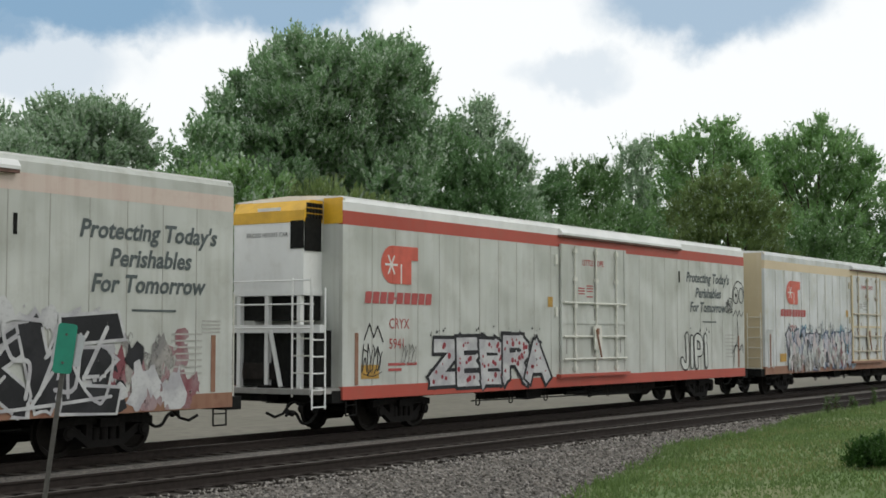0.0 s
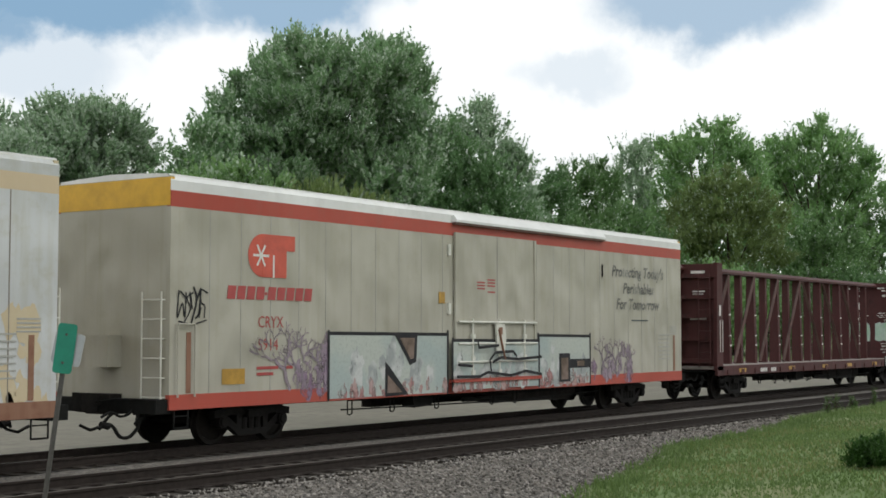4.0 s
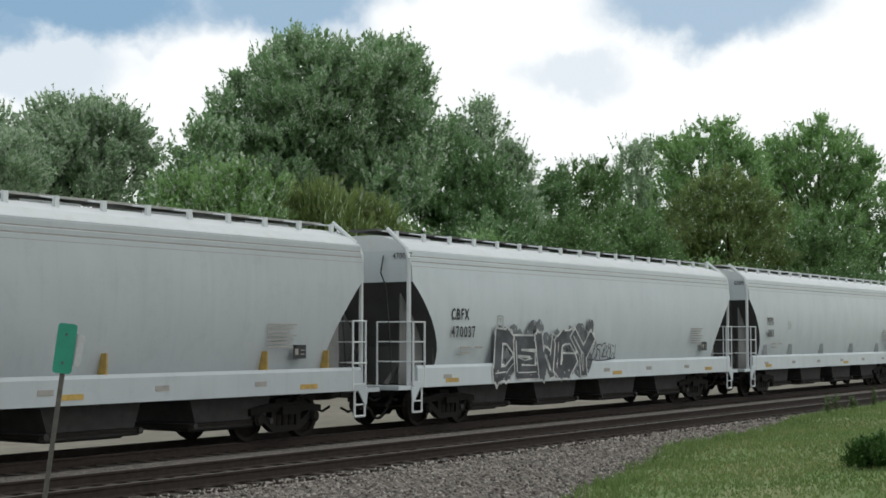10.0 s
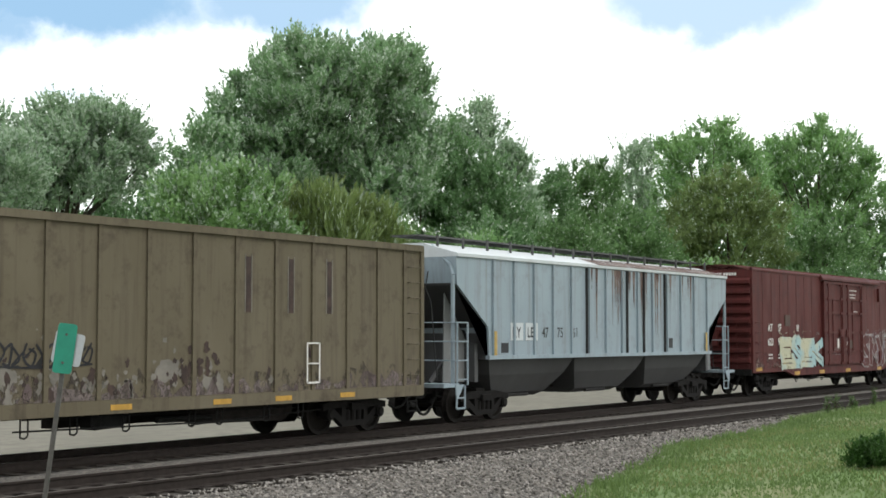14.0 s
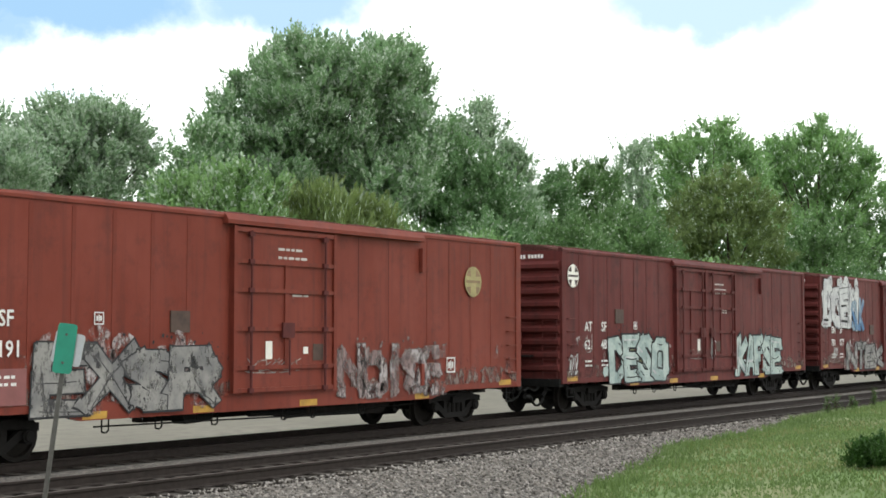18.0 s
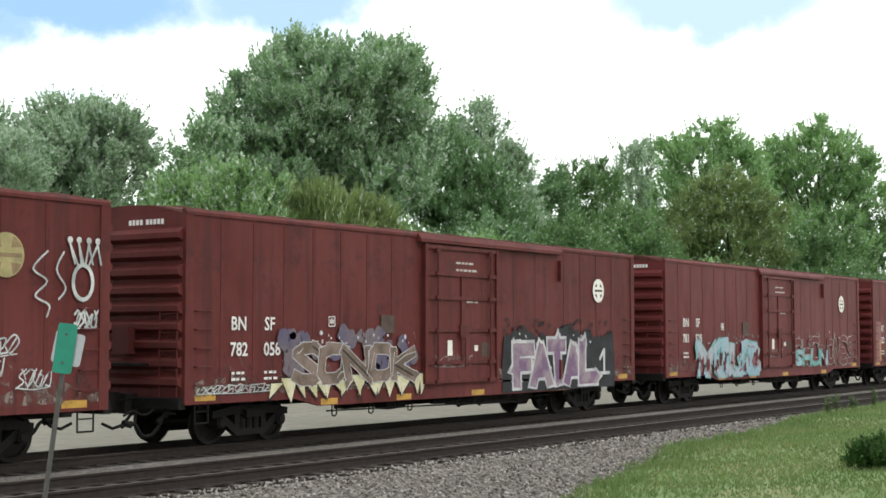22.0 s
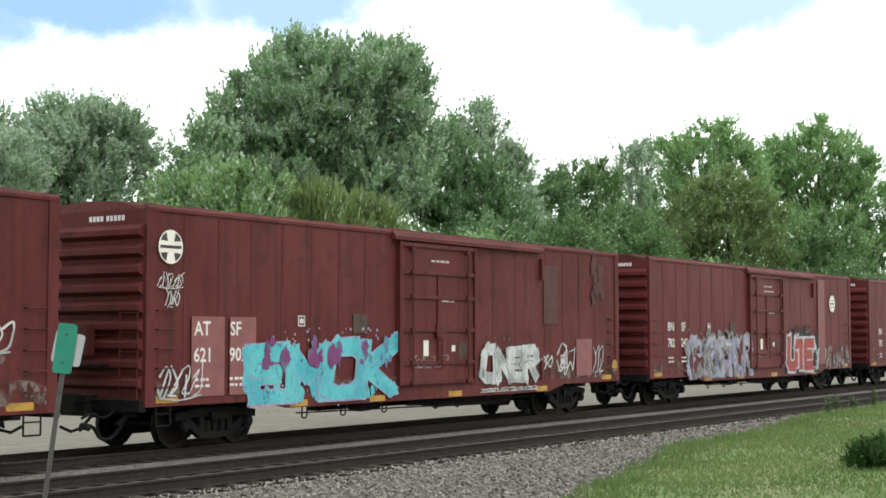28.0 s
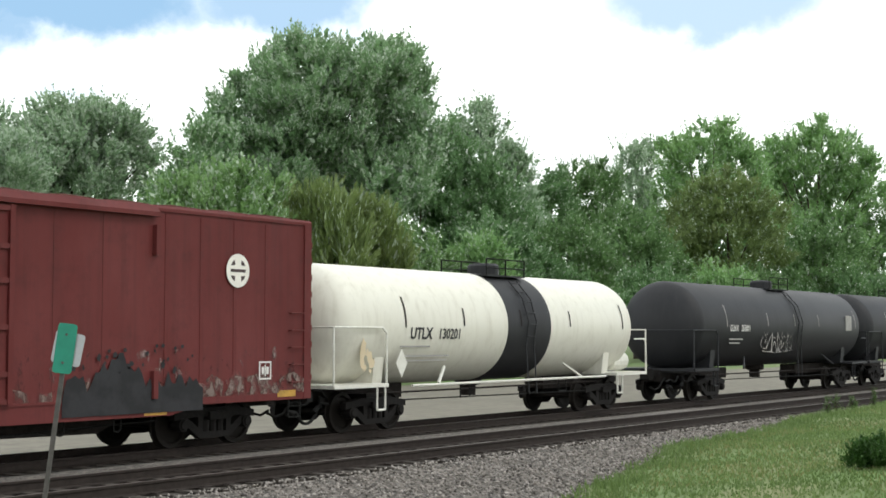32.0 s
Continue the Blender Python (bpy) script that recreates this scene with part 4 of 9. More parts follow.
def mint_panels(car, y):
    """Three pale mint blocks outlined in black, with sprayed lilac trees at both ends."""
    scraps(car, -7.5, -6.5, 0.95, 1.9, y, G_ORCHID, 431, 14, 0.14, 0.32, "soft lilac spray cloud")
    scraps(car, 5.2, 8.2, 0.95, 1.7, y, G_ORCHID, 432, 18, 0.12, 0.28, "soft lilac spray cloud")
    for px, tall, lean, sd in ((-7.75, 1.2, 0.35, 5), (-7.2, 1.0, 0.5, 21), (-6.8, 0.95, -0.1, 8), (5.8, 0.85, -0.3, 11), (6.7, 0.9, 0.1, 17), (7.6, 0.8, 0.3, 14)):
        sprayed_branches(car, px, 1.02, tall, lean, y - 0.004, G_MAUVE, sd, "lilac and grey bare tree in spray paint")
    for x0, x1, z0, z1, dy in ((-6.5, -2.0, 0.76, 2.14, 0.0), (-1.9, 2.16, 0.80, 1.98, -0.075), (2.24, 5.1, 0.80, 2.1, 0.0)):
        block = part("graffiti", box(B(), x0, x1, y + dy - 0.012, y + dy - 0.008, z0, z1), G_MINTPALE, car, "pale mint block outlined in black")
        bm = B()
        for a, b in (((x0, z0), (x0, z1 + 0.04)), ((x0, z1), (x1, z1 - 0.02)), ((x1, z1 + 0.05), (x1, z0 - 0.02))):
            fat_line(bm, [a, b], 0.075, y + dy - 0.014)
        tagged(part("paint_line", bm, G_BLACK, block), kind="stuff")
        scraps(car, x0 + 0.1, x1 - 0.1, z0 + 0.05, z1 - 0.25, y + dy - 0.0125, G_WHITE, int(440 + x1), 14, 0.08, 0.3, "white patches over mint paint")
        scraps(car, x0 + 0.1, x1 - 0.1, z0 + 0.02, z0 + 0.25, y + dy - 0.0145, G_ROSE, int(460 + x1), 26, 0.05, 0.16, "rose smears along the red sill")
    bm = B()
    for rows in (((-4.15, 2.12), (-3.25, 2.12), (-3.3, 1.5), (-3.55, 1.42)), ((-4.5, 1.52), (-4.35, 1.42), (-3.6, 0.76), (-4.5, 0.74))):
        bm.faces.new([bm.verts.new((px, y - 0.018, pz)) for px, pz in rows])
    nick = tagged(part("graffiti", bm, G_BLACK, car, "black wedges that cut a letter N"), kind="stuff")
    bm = B()
    for rows in (((-3.95, 2.04), (-3.36, 2.04), (-3.4, 1.58), (-3.52, 1.55)), ((-4.4, 1.22), (-3.85, 0.82), (-4.42, 0.82))):
        bm.faces.new([bm.verts.new((px, y - 0.021, pz)) for px, pz in rows])
    tagged(part("paint_fill", bm, G_BROWN, nick), kind="stuff")
    bm = B()
    for pts in ([(-1.85, 1.12), (-0.9, 1.1), (-0.5, 1.2), (0.6, 1.1), (1.3, 1.2), (2.1, 1.1)], [(-0.35, 1.25), (-0.4, 1.5), (-0.15, 1.68), (0.7, 1.7), (0.85, 1.58)], [(-0.25, 1.45), (0.1, 1.55), (0.95, 1.5), (2.1, 1.55)], [(-1.8, 1.4), (-1.2, 1.36)], [(-0.95, 1.95), (-0.9, 1.8), (0.0, 1.85)]):
        fat_line(bm, pts, 0.07, y - 0.19, next(LAYER) % 12)
    tagged(part("graffiti", bm, G_BLACK, car, "black loops sprayed across the door bars"), kind="stuff")
    bm = B()
    for x0, x1, z0, z1 in ((3.35, 3.95, 0.86, 1.62), (3.95, 5.08, 1.22, 1.46)):
        box(bm, x0, x1, y - 0.018, y - 0.015, z0, z1)
    bar = part("graffiti", bm, G_BLACK, car, "black-edged brown bars")
    for x0, x1, z0, z1 in ((3.46, 3.84, 0.92, 1.5), (4.35, 4.75, 1.27, 1.41)):
        part("paint_fill", box(B(), x0, x1, y - 0.022, y - 0.020, z0, z1), G_BROWN, bar)


def tag(car, x0, x1, z0, z1, y, mat, seed, strokes=6, w=0.035, label=""):
    """A quick hand-sprayed scribble: loose loops and slashes in a row, with a flourish below."""
    rng = random.Random(seed)
    bm = B()
    step = (x1 - x0) / strokes
    for i in range(strokes):
        ax = x0 + step * i
        at = lambda u, v: (ax + step * (1.05 * u + 0.25 * (v - 0.5) + rng.uniform(-0.08, 0.08)), z0 + (z1 - z0) * (0.12 + 0.8 * v + rng.uniform(-0.1, 0.1)))
        for k, q in enumerate(strokes_of(rng.choice(SHAPES), at)):
            fat_line(bm, curve_pts(q, 4), w * rng.uniform(0.7, 1.1), y - 0.0028 * (k % 2), i + k, floor=0.7, blunt=5)
    if strokes > 3:
        fat_line(bm, curve_pts([(x0 + 0.1 * step, z0 + 0.08 * (z1 - z0)), ((x0 + x1) / 2, z0), (x1, z0 + 0.12 * (z1 - z0))], 4), w * 0.7, y - 0.003, 0, floor=0.7, blunt=5)
    return tagged(part("spray_tag", bm, mat, car, label), kind="stuff")


def disc(bm, x, z, r, y, n=24, squash=1.0):
    bm.faces.new([bm.verts.new((x + r * squash * math.cos(2 * math.pi * i / n), y, z + r * math.sin(2 * math.pi * i / n))) for i in range(n)])
    return bm


def cross_emblem(car, x, z, r, y, mat_disc, mat_cross):
    """Round emblem with a cross and a band, as plain shapes."""
    e = part("emblem", disc(B(), x, z, r, y), mat_disc, car, "round railway emblem with a cross")
    bm = B()
    a, q = (r * 0.70 if mat_disc is M_EMB and x > 0 else r * 0.92), r * 0.36
    for sx in (-1, 1):
        for sz in (-1, 1):
            pts = [(sx * q * 0.7, sz * q * 0.9)] + [(sx * a * math.cos(t), sz * a * math.sin(t)) for t in (0.42, 0.7, 0.95, 1.15)]
            bm.faces.new([bm.verts.new((x + p, y - 0.003, z + s)) for p, s in pts])
    tagged(part("emblem_field", bm, mat_cross, e), kind="stuff")
    part("emblem_band", box(B(), x - a * 0.93, x + a * 0.93, y - 0.005, y - 0.003, z - r * 0.09, z + r * 0.09), mat_cross, e)
    return e


def start_car(name, label, x, category):
    c = tagged(new(name), label, category, "cars of the freight train")
    c.location = (x, FAR_Y, 0)
    CARS.append((c, x))
    return c


CARS = []
HW = 1.55            # half a car's width
M_RED = paint("boxcar_red", (0.088, 0.0172, 0.0145), (0.030, 0.013, 0.012), 0.75, 0.75, 0.6, 1.35, dent=0.05)
M_RED2 = paint("boxcar_red_orange", (0.140, 0.0270, 0.0155), (0.07, 0.022, 0.017), 0.55, 0.6, 0.55, 1.3, dent=0.05)
M_RED3 = paint("boxcar_red_dark", (0.070, 0.0150, 0.0130), (0.028, 0.012, 0.012), 0.65, 0.65, 0.6, 1.35, dent=0.05)
M_RED4 = paint("boxcar_red_fresh", (0.100, 0.0185, 0.0170), (0.04, 0.014, 0.013), 0.4, 0.45, 0.55, 1.25, dent=0.05)
for _m in (M_RED, M_RED2, M_RED3, M_RED4):
    _m.node_tree.nodes["Principled BSDF"].inputs["Specular IOR Level"].default_value = 0.16
M_PATCH = plain("faded_red_patch", (0.205, 0.072, 0.066), 0.6, 0, 0.15, 3)
M_ROOF = paint("rusty_roof", (0.13, 0.05, 0.04), (0.05, 0.03, 0.025), 0.6, 0.2, 0.7)
M_EMB = plain("emblem_white", (0.72, 0.69, 0.62), 0.55, 0, 0.1, 4)
M_EMBY2 = plain("emblem_yellowed_dark", (0.20, 0.13, 0.065), 0.6, 0, 0.3, 4)
M_EMBY = plain("emblem_yellowed", (0.29, 0.245, 0.105), 0.6, 0, 0.3, 4)
M_EMBK = plain("emblem_dark", (0.05, 0.03, 0.028), 0.6, 0, 0.2, 4)
G_WHITE = two_tone("spray_white", (0.54, 0.55, 0.53), (0.30, 0.32, 0.31), 2.0)
G_PALE = two_tone("spray_off_white", (0.50, 0.50, 0.49), (0.36, 0.35, 0.36), 2.0, 0.42, 0.58, 0.6, 0.2)
G_MINT = two_tone("spray_mint", (0.38, 0.45, 0.41), (0.23, 0.30, 0.28), 2.0)
G_CYAN = two_tone("spray_cyan", (0.06, 0.36, 0.42), (0.10, 0.48, 0.50), 1.2)
G_PURPLE = two_tone("spray_purple", (0.16, 0.03, 0.13), (0.10, 0.20, 0.30), 0.9)
G_PALEBLUE = two_tone("spray_pale_blue", (0.30, 0.44, 0.45), (0.46, 0.44, 0.30), 1.1)
G_BLACK = two_tone("spray_black", (0.008, 0.008, 0.009), (0.018, 0.018, 0.02), 2.0, 0.42, 0.58, 0.8, 0.22)
G_LILAC = two_tone("spray_lilac", (0.26, 0.20, 0.32), (0.34, 0.36, 0.50), 2.6)
G_GREY = two_tone("spray_grey", (0.20, 0.19, 0.18), (0.32, 0.30, 0.27), 1.6, 0.42, 0.58, 0.7, 0.38)
G_SILVER = two_tone("spray_silver", (0.34, 0.33, 0.37), (0.20, 0.22, 0.30), 1.4)
G_YELLOW = two_tone("spray_yellow", (0.34, 0.27, 0.13), (0.10, 0.09, 0.08), 1.6)
G_PINK = two_tone("spray_maroon", (0.19, 0.05, 0.06), (0.30, 0.22, 0.22), 1.1)
G_REDFILL = two_tone("spray_red", (0.33, 0.040, 0.030), (0.24, 0.05, 0.04), 2.0)
G_TEAL = two_tone("spray_teal", (0.10, 0.30, 0.26), (0.30, 0.40, 0.45), 1.3)
G_BLUE = two_tone("spray_blue", (0.05, 0.14, 0.28), (0.25, 0.32, 0.36), 1.4)

G_WISP = two_tone("spray_wisp", (0.36, 0.32, 0.31), (0.22, 0.15, 0.14), 1.8, 0.42, 0.58, 0.7, 0.46)
G_WISPDK = two_tone("spray_wisp_dark", (0.10, 0.07, 0.065), (0.20, 0.16, 0.15), 1.8, 0.42, 0.58, 0.7, 0.40)
G_STEEL = two_tone("spray_steel", (0.15, 0.145, 0.14), (0.25, 0.24, 0.22), 1.6, 0.42, 0.58, 0.6, 0.37)
G_PLUM = two_tone("spray_plum", (0.15, 0.08, 0.15), (0.26, 0.20, 0.22), 2.2, 0.42, 0.58, 0.6, 0.15)
G_SKY = two_tone("spray_sky", (0.25, 0.38, 0.44), (0.34, 0.37, 0.40), 1.1, 0.42, 0.58, 0.6, 0.2)
M_OLIVE2 = plain("dark_repaint", (0.068, 0.020, 0.018), 0.7, 0, 0.3, 3)
M_PATCH4 = plain("pink_red_panel", (0.19, 0.058, 0.055), 0.6, 0, 0.15, 3)
G_REDDOT = plain("spray_red_dots", (0.22, 0.012, 0.022), 0.6, 0, 0.15, 6)
G_SILVERP = two_tone("spray_lilac_white", (0.50, 0.47, 0.50), (0.30, 0.33, 0.40), 1.6, 0.42, 0.58, 0.6, 0.34)
G_LILACP = two_tone("spray_lilac_grey", (0.42, 0.36, 0.37), (0.50, 0.44, 0.44), 1.6, 0.42, 0.58, 0.6, 0.2)
G_NAVY = two_tone("spray_navy", (0.03, 0.07, 0.14), (0.02, 0.02, 0.03), 1.4, 0.42, 0.58, 0.6, 0.3)
G_WORNBLUE = two_tone("spray_worn_blue", (0.10, 0.26, 0.36), (0.32, 0.33, 0.33), 1.1, 0.42, 0.58, 0.6, 0.46)
G_INK = two_tone("spray_ink_blue", (0.05, 0.06, 0.22), (0.03, 0.04, 0.12), 2.0, 0.42, 0.58, 0.6, 0.2)
G_SOOT = two_tone("spray_soot", (0.022, 0.025, 0.030), (0.060, 0.066, 0.074), 1.8, 0.42, 0.58, 0.6, 0.2)
G_MINTPALE = two_tone("spray_pale_mint", (0.44, 0.47, 0.42), (0.36, 0.42, 0.40), 0.7, 0.42, 0.58, 0.6, 0.25)
G_ORCHID = two_tone("spray_orchid", (0.30, 0.24, 0.28), (0.24, 0.16, 0.23), 1.2, 0.42, 0.58, 0.7, 0.42)
G_MAUVE = two_tone("spray_mauve", (0.20, 0.16, 0.19), (0.27, 0.22, 0.25), 1.6, 0.42, 0.58, 0.7, 0.38)
G_ROSE = two_tone("spray_rose", (0.34, 0.16, 0.15), (0.42, 0.30, 0.28), 1.6, 0.42, 0.58, 0.7, 0.4)
G_HOPFILL = two_tone("spray_hull_grey", (0.30, 0.33, 0.34), (0.36, 0.39, 0.40), 1.6, 0.42, 0.58, 0.6, 0.3)
G_BROWN = two_tone("spray_brown", (0.10, 0.065, 0.04), (0.20, 0.14, 0.11), 1.8, 0.42, 0.58, 0.6, 0.15)
G_LEMON = two_tone("spray_lemon", (0.46, 0.42, 0.22), (0.58, 0.54, 0.36), 1.8, 0.42, 0.58, 0.6, 0.15)
G_VIOLET = two_tone("spray_violet", (0.075, 0.06, 0.11), (0.13, 0.10, 0.11), 1.2, 0.42, 0.58, 0.6, 0.30)
G_OLIVEWASH = two_tone("spray_olive", (0.15, 0.15, 0.07), (0.24, 0.23, 0.13), 1.6, 0.42, 0.58, 0.7, 0.34)
G_MIST = two_tone("spray_mist", (0.10, 0.11, 0.12), (0.045, 0.05, 0.055), 1.6, 0.42, 0.58, 0.6, 0.36)


# ---- boxcars ----
BOX_L = 18.6
BOX_HALF = BOX_L / 2


def end_bm(half_w, z0, z1, ribs, depth):
    """Corrugated car end, ribs running across, bulging towards -x from x = 0."""
    pts = [(0.06, z0)]
    step = (z1 - z0 - 0.35) / ribs
    pts.append((0.0, z0))
    z = z0 + 0.18
    for _ in range(ribs):
        pts += [(0.0, z), (-depth, z + step * 0.22), (-depth, z + step * 0.52), (0.0, z + step * 0.80)]
        z += step
    pts += [(0.0, z1), (0.06, z1)]
    return prism(B(), pts, -half_w, half_w, "y")


def roof_bm(half_l, half_w, z, rise, ribs):
    bm = prism(B(), [(-half_w, z), (half_w, z), (half_w, z + 0.05), (half_w * 0.55, z + rise * 0.75), (0, z + rise), (-half_w * 0.55, z + rise * 0.75), (-half_w, z + 0.05)], -half_l, half_l)
    for i in range(ribs):
        x = -half_l + (i + 0.5) * 2 * half_l / ribs
        prism(bm, [(-half_w, z + 0.05), (-half_w * 0.55, z + rise * 0.75), (0, z + rise), (half_w * 0.55, z + rise * 0.75), (half_w, z + 0.05),
                   (half_w, z + 0.08), (half_w * 0.55, z + rise * 0.75 + 0.04), (0, z + rise + 0.04), (-half_w * 0.55, z + rise * 0.75 + 0.04), (-half_w, z + 0.08)], x - 0.04, x + 0.04)
    return bm


ME_BEARER = mesh_of("cross_bearer", prism(B(), [(-1.5, 0.78), (-0.3, 0.62), (0.3, 0.62), (1.5, 0.78), (1.5, 1.0), (-1.5, 1.0)], -0.06, 0.06), M_UNDER)


ME_HANGER = mesh_of("rod_hanger", pipe(B(), [(0, 0, 0.9), (0, 0, 0.40), (0.1, 0, 0.38), (0.16, 0, 0.42), (0.16, 0, 0.9)], 0.016, 5), M_BLACK)


def underframe(car, half, deep=0.42, tank=True):
    """Centre sill, cross-bearers, brake cylinder and pull rods below the floor."""
    part("centre_sill", box(B(), -half - 0.3, half + 0.3, -0.32, 0.32, 0.62, 1.0), M_UNDER, car)
    for k in range(-3, 4):
        put("cross_bearer", ME_BEARER, car, pose(k * half * 0.2, 0, 0))
    bm = B()
    rod(bm, (-half * 0.45, -0.95, 0.66), (half * 0.45, -0.95, 0.60), 0.018, None, 5)
    rod(bm, (half * 0.05, -0.75, 0.52), (half * 0.55, -0.6, 0.55), 0.02, None, 5)
    for x in (-2.2, -2.0):
        rod(bm, (x, -1.3, 0.9), (x, -1.3, 0.5), 0.018, None, 5)
    part("brake_rigging", bm, M_BLACK, car)
    part("pull_rod", rod(B(), (-half * 0.52, -1.36, 0.50), (half * 0.30, -1.36, 0.42), 0.017, None, 5), M_BLACK, car)
    part("pull_rod", rod(B(), (half * 0.05, -1.2, 0.40), (half * 0.58, -1.1, 0.52), 0.017, None, 5), M_BLACK, car)
    for q in (-0.50, -0.36, -0.2, 0.02, 0.12, 0.3, 0.44):
        put("rod_hanger", ME_HANGER, car, pose(q * half, -1.36, 0))
    part("brake_valve", prism(B(), [(-0.35, 0.42), (0.3, 0.45), (0.45, 0.62), (0.35, 0.95), (-0.35, 0.95), (-0.45, 0.6)], -1.2, -0.85, "y"), M_BLACK, car, m=pose(-half * 0.22, 0, 0))
    part("slack_adjuster", rod(B(), (-half * 0.05, -1.05, 0.52), (half * 0.14, -1.05, 0.50), 0.06, None, 8), M_BLACK, car)
    part("brake_platform", prism(B(), [(0.9, 0.38), (half * 0.44, 0.34), (half * 0.48, 0.5), (half * 0.48, 0.74), (0.7, 0.74), (0.7, 0.52)], -0.95, -0.55, "y"), M_UNDER, car)
    part("cable_trough", box(B(), -half * 0.2, half * 0.55, 0.5, 0.8, 0.36, 0.72), M_UNDER, car)
    if tank:
        bm = lathe(B(), [(0.05, 0.0), (0.2, 0.05), (0.23, 0.15), (0.23, 0.85), (0.2, 0.95), (0.05, 1.0)], 12, "x")
        bmesh.ops.transform(bm, matrix=Matrix.Translation((0.6, -0.8, 0.72)), verts=bm.verts)
        part("air_reservoir", bm, M_UNDER, car)


ME_BOX = {}


def box_meshes(mat):
    """Meshes that all the boxcars of one paint share."""
    if mat.name in ME_BOX:
        return ME_BOX[mat.name]
    d = {}
    d["side"] = mesh_of("side_wall", box(B(), -BOX_HALF, BOX_HALF, -HW, -HW + 0.07, 0.92, 4.36), mat)
    sill = prism(B(), [(-BOX_HALF, 0.80), (-6.1, 0.80), (-5.3, 0.63), (5.3, 0.63), (6.1, 0.80), (BOX_HALF, 0.80), (BOX_HALF, 0.93), (-BOX_HALF, 0.93)], -HW - 0.015, -HW + 0.10, "y")
    d["sill"] = mesh_of("side_sill", sill, mat)
    d["eave"] = mesh_of("top_chord", prism(B(), [(-HW - 0.03, 4.36), (-HW + 0.1, 4.36), (-HW + 0.1, 4.47), (-HW + 0.01, 4.47), (-HW - 0.03, 4.42)], -BOX_HALF, BOX_HALF), mat)
    d["post"] = mesh_of("side_post", prism(B(), [(-HW, 0), (-HW, 0), (-HW, 0)][:0] + [(-HW + 0.005, 0.94), (-HW - 0.008, 0.97), (-HW - 0.008, 4.30), (-HW + 0.005, 4.345)], -0.045, 0.045), mat)
    d["corner"] = mesh_of("corner_post", prism(B(), [(-HW + 0.08, 0.80), (-HW - 0.025, 0.80), (-HW - 0.025, 4.36), (-HW + 0.08, 4.36)], -0.11, 0.11), mat)
    d["end"] = mesh_of("end_wall", end_bm(HW - 0.05, 0.92, 4.36, 9, 0.13), mat)
    d["endcap"] = mesh_of("end_cap", prism(B(), [(-HW, 4.36), (HW, 4.36), (HW * 0.5, 4.56), (0, 4.60), (-HW * 0.5, 4.56)], -0.03, 0.03), mat)
    d["roof"] = mesh_of("roof", roof_bm(BOX_HALF, HW, 4.40, 0.2, 14), M_ROOF)
    d["floor"] = mesh_of("floor", box(B(), -BOX_HALF + 0.06, BOX_HALF - 0.06, -HW + 0.06, HW - 0.06, 0.92, 1.02), M_UNDER)
    d["endsill"] = mesh_of("end_sill", box(B(), -0.12, 0.06, -HW + 0.02, HW - 0.02, 0.72, 0.93), M_BLACK)
    d["grab"] = ladder_mesh(mat, 0.42, [0.0], "grab_iron", 0.07, False)
    d["end_ladder"] = ladder_mesh(mat, 0.45, [1.1, 1.45, 1.8, 2.15, 2.5], "end_ladder", 0.1)
    for nm, w in (("door10", 3.2), ("doorA", 2.3), ("doorB", 2.42)):
        d[nm] = mesh_of("door", box(B(), 0, w, -HW - 0.07, -HW + 0.0, 0.98, 4.20), mat)
        d[nm + "rib"] = mesh_of("door_rib", box(B(), 0, w, -HW - 0.115, -HW - 0.07, 0, 0.085), mat)
        d[nm + "post"] = mesh_of("door_post", box(B(), -0.05, 0.05, -HW - 0.125, -HW - 0.06, 0.98, 4.22), mat)
    d["centre"] = mesh_of("centre_post", box(B(), -0.06, 0.06, -HW - 0.105, -HW - 0.065, 1.50, 3.50), mat)
    bm = B()
    rod(bm, (0, -HW - 0.15, 0.95), (0, -HW - 0.15, 4.15), 0.026, None, 6)
    for z in (1.02, 1.46, 2.22, 2.98, 3.54, 4.08):
        box(bm, -0.07, 0.07, -HW - 0.17, -HW - 0.11, z - 0.045, z + 0.045)
    d["rod"] = mesh_of("lock_rod", bm, M_RED3)
    bm = B()
    box(bm, -0.05, 0.31, -HW - 0.16, -HW - 0.12, 2.05, 2.35)
    rod(bm, (0.13, -HW - 0.18, 2.0), (0.13, -HW - 0.18, 1.3), 0.022, None, 5)
    d["lock"] = mesh_of("lock_bar", bm, M_RED3)
    ME_BOX[mat.name] = d
    return d


M_OLIVE = plain("olive_plate", (0.062, 0.036, 0.026), 0.7, 0, 0.3, 6)
M_DUST = two_tone("road_dust", (0.19, 0.14, 0.12), (0.10, 0.06, 0.05), 1.4, 0.42, 0.58, 0.85, 0.46)
M_DUST2 = two_tone("light_scuffs", (0.30, 0.23, 0.215), (0.045, 0.022, 0.02), 1.8, 0.42, 0.58, 0.85, 0.555)


def stencil_mesh(size):
    bm = B()
    t = size * 0.09
    for a, b, c, e in ((0, size, 0, t), (0, size, size - t, size), (0, t, t, size - t), (size - t, size, t, size - t), (size * 0.46, size * 0.54, t * 2, size - 2 * t), (size * 0.22, size * 0.4, size * 0.3, size * 0.7), (size * 0.6, size * 0.78, size * 0.3, size * 0.7)):
        box(bm, a, b, -0.003, 0.003, c, e)
    return mesh_of("stencil_box", bm, M_WHITE)


ME_STENCIL, ME_STENCIL_SMALL = stencil_mesh(0.36), stencil_mesh(0.22)
ME_REFLECT = mesh_of("reflector", box(B(), -0.28, 0.28, -HW - 0.019, -HW - 0.005, 0.86, 0.99), M_YELLOW)


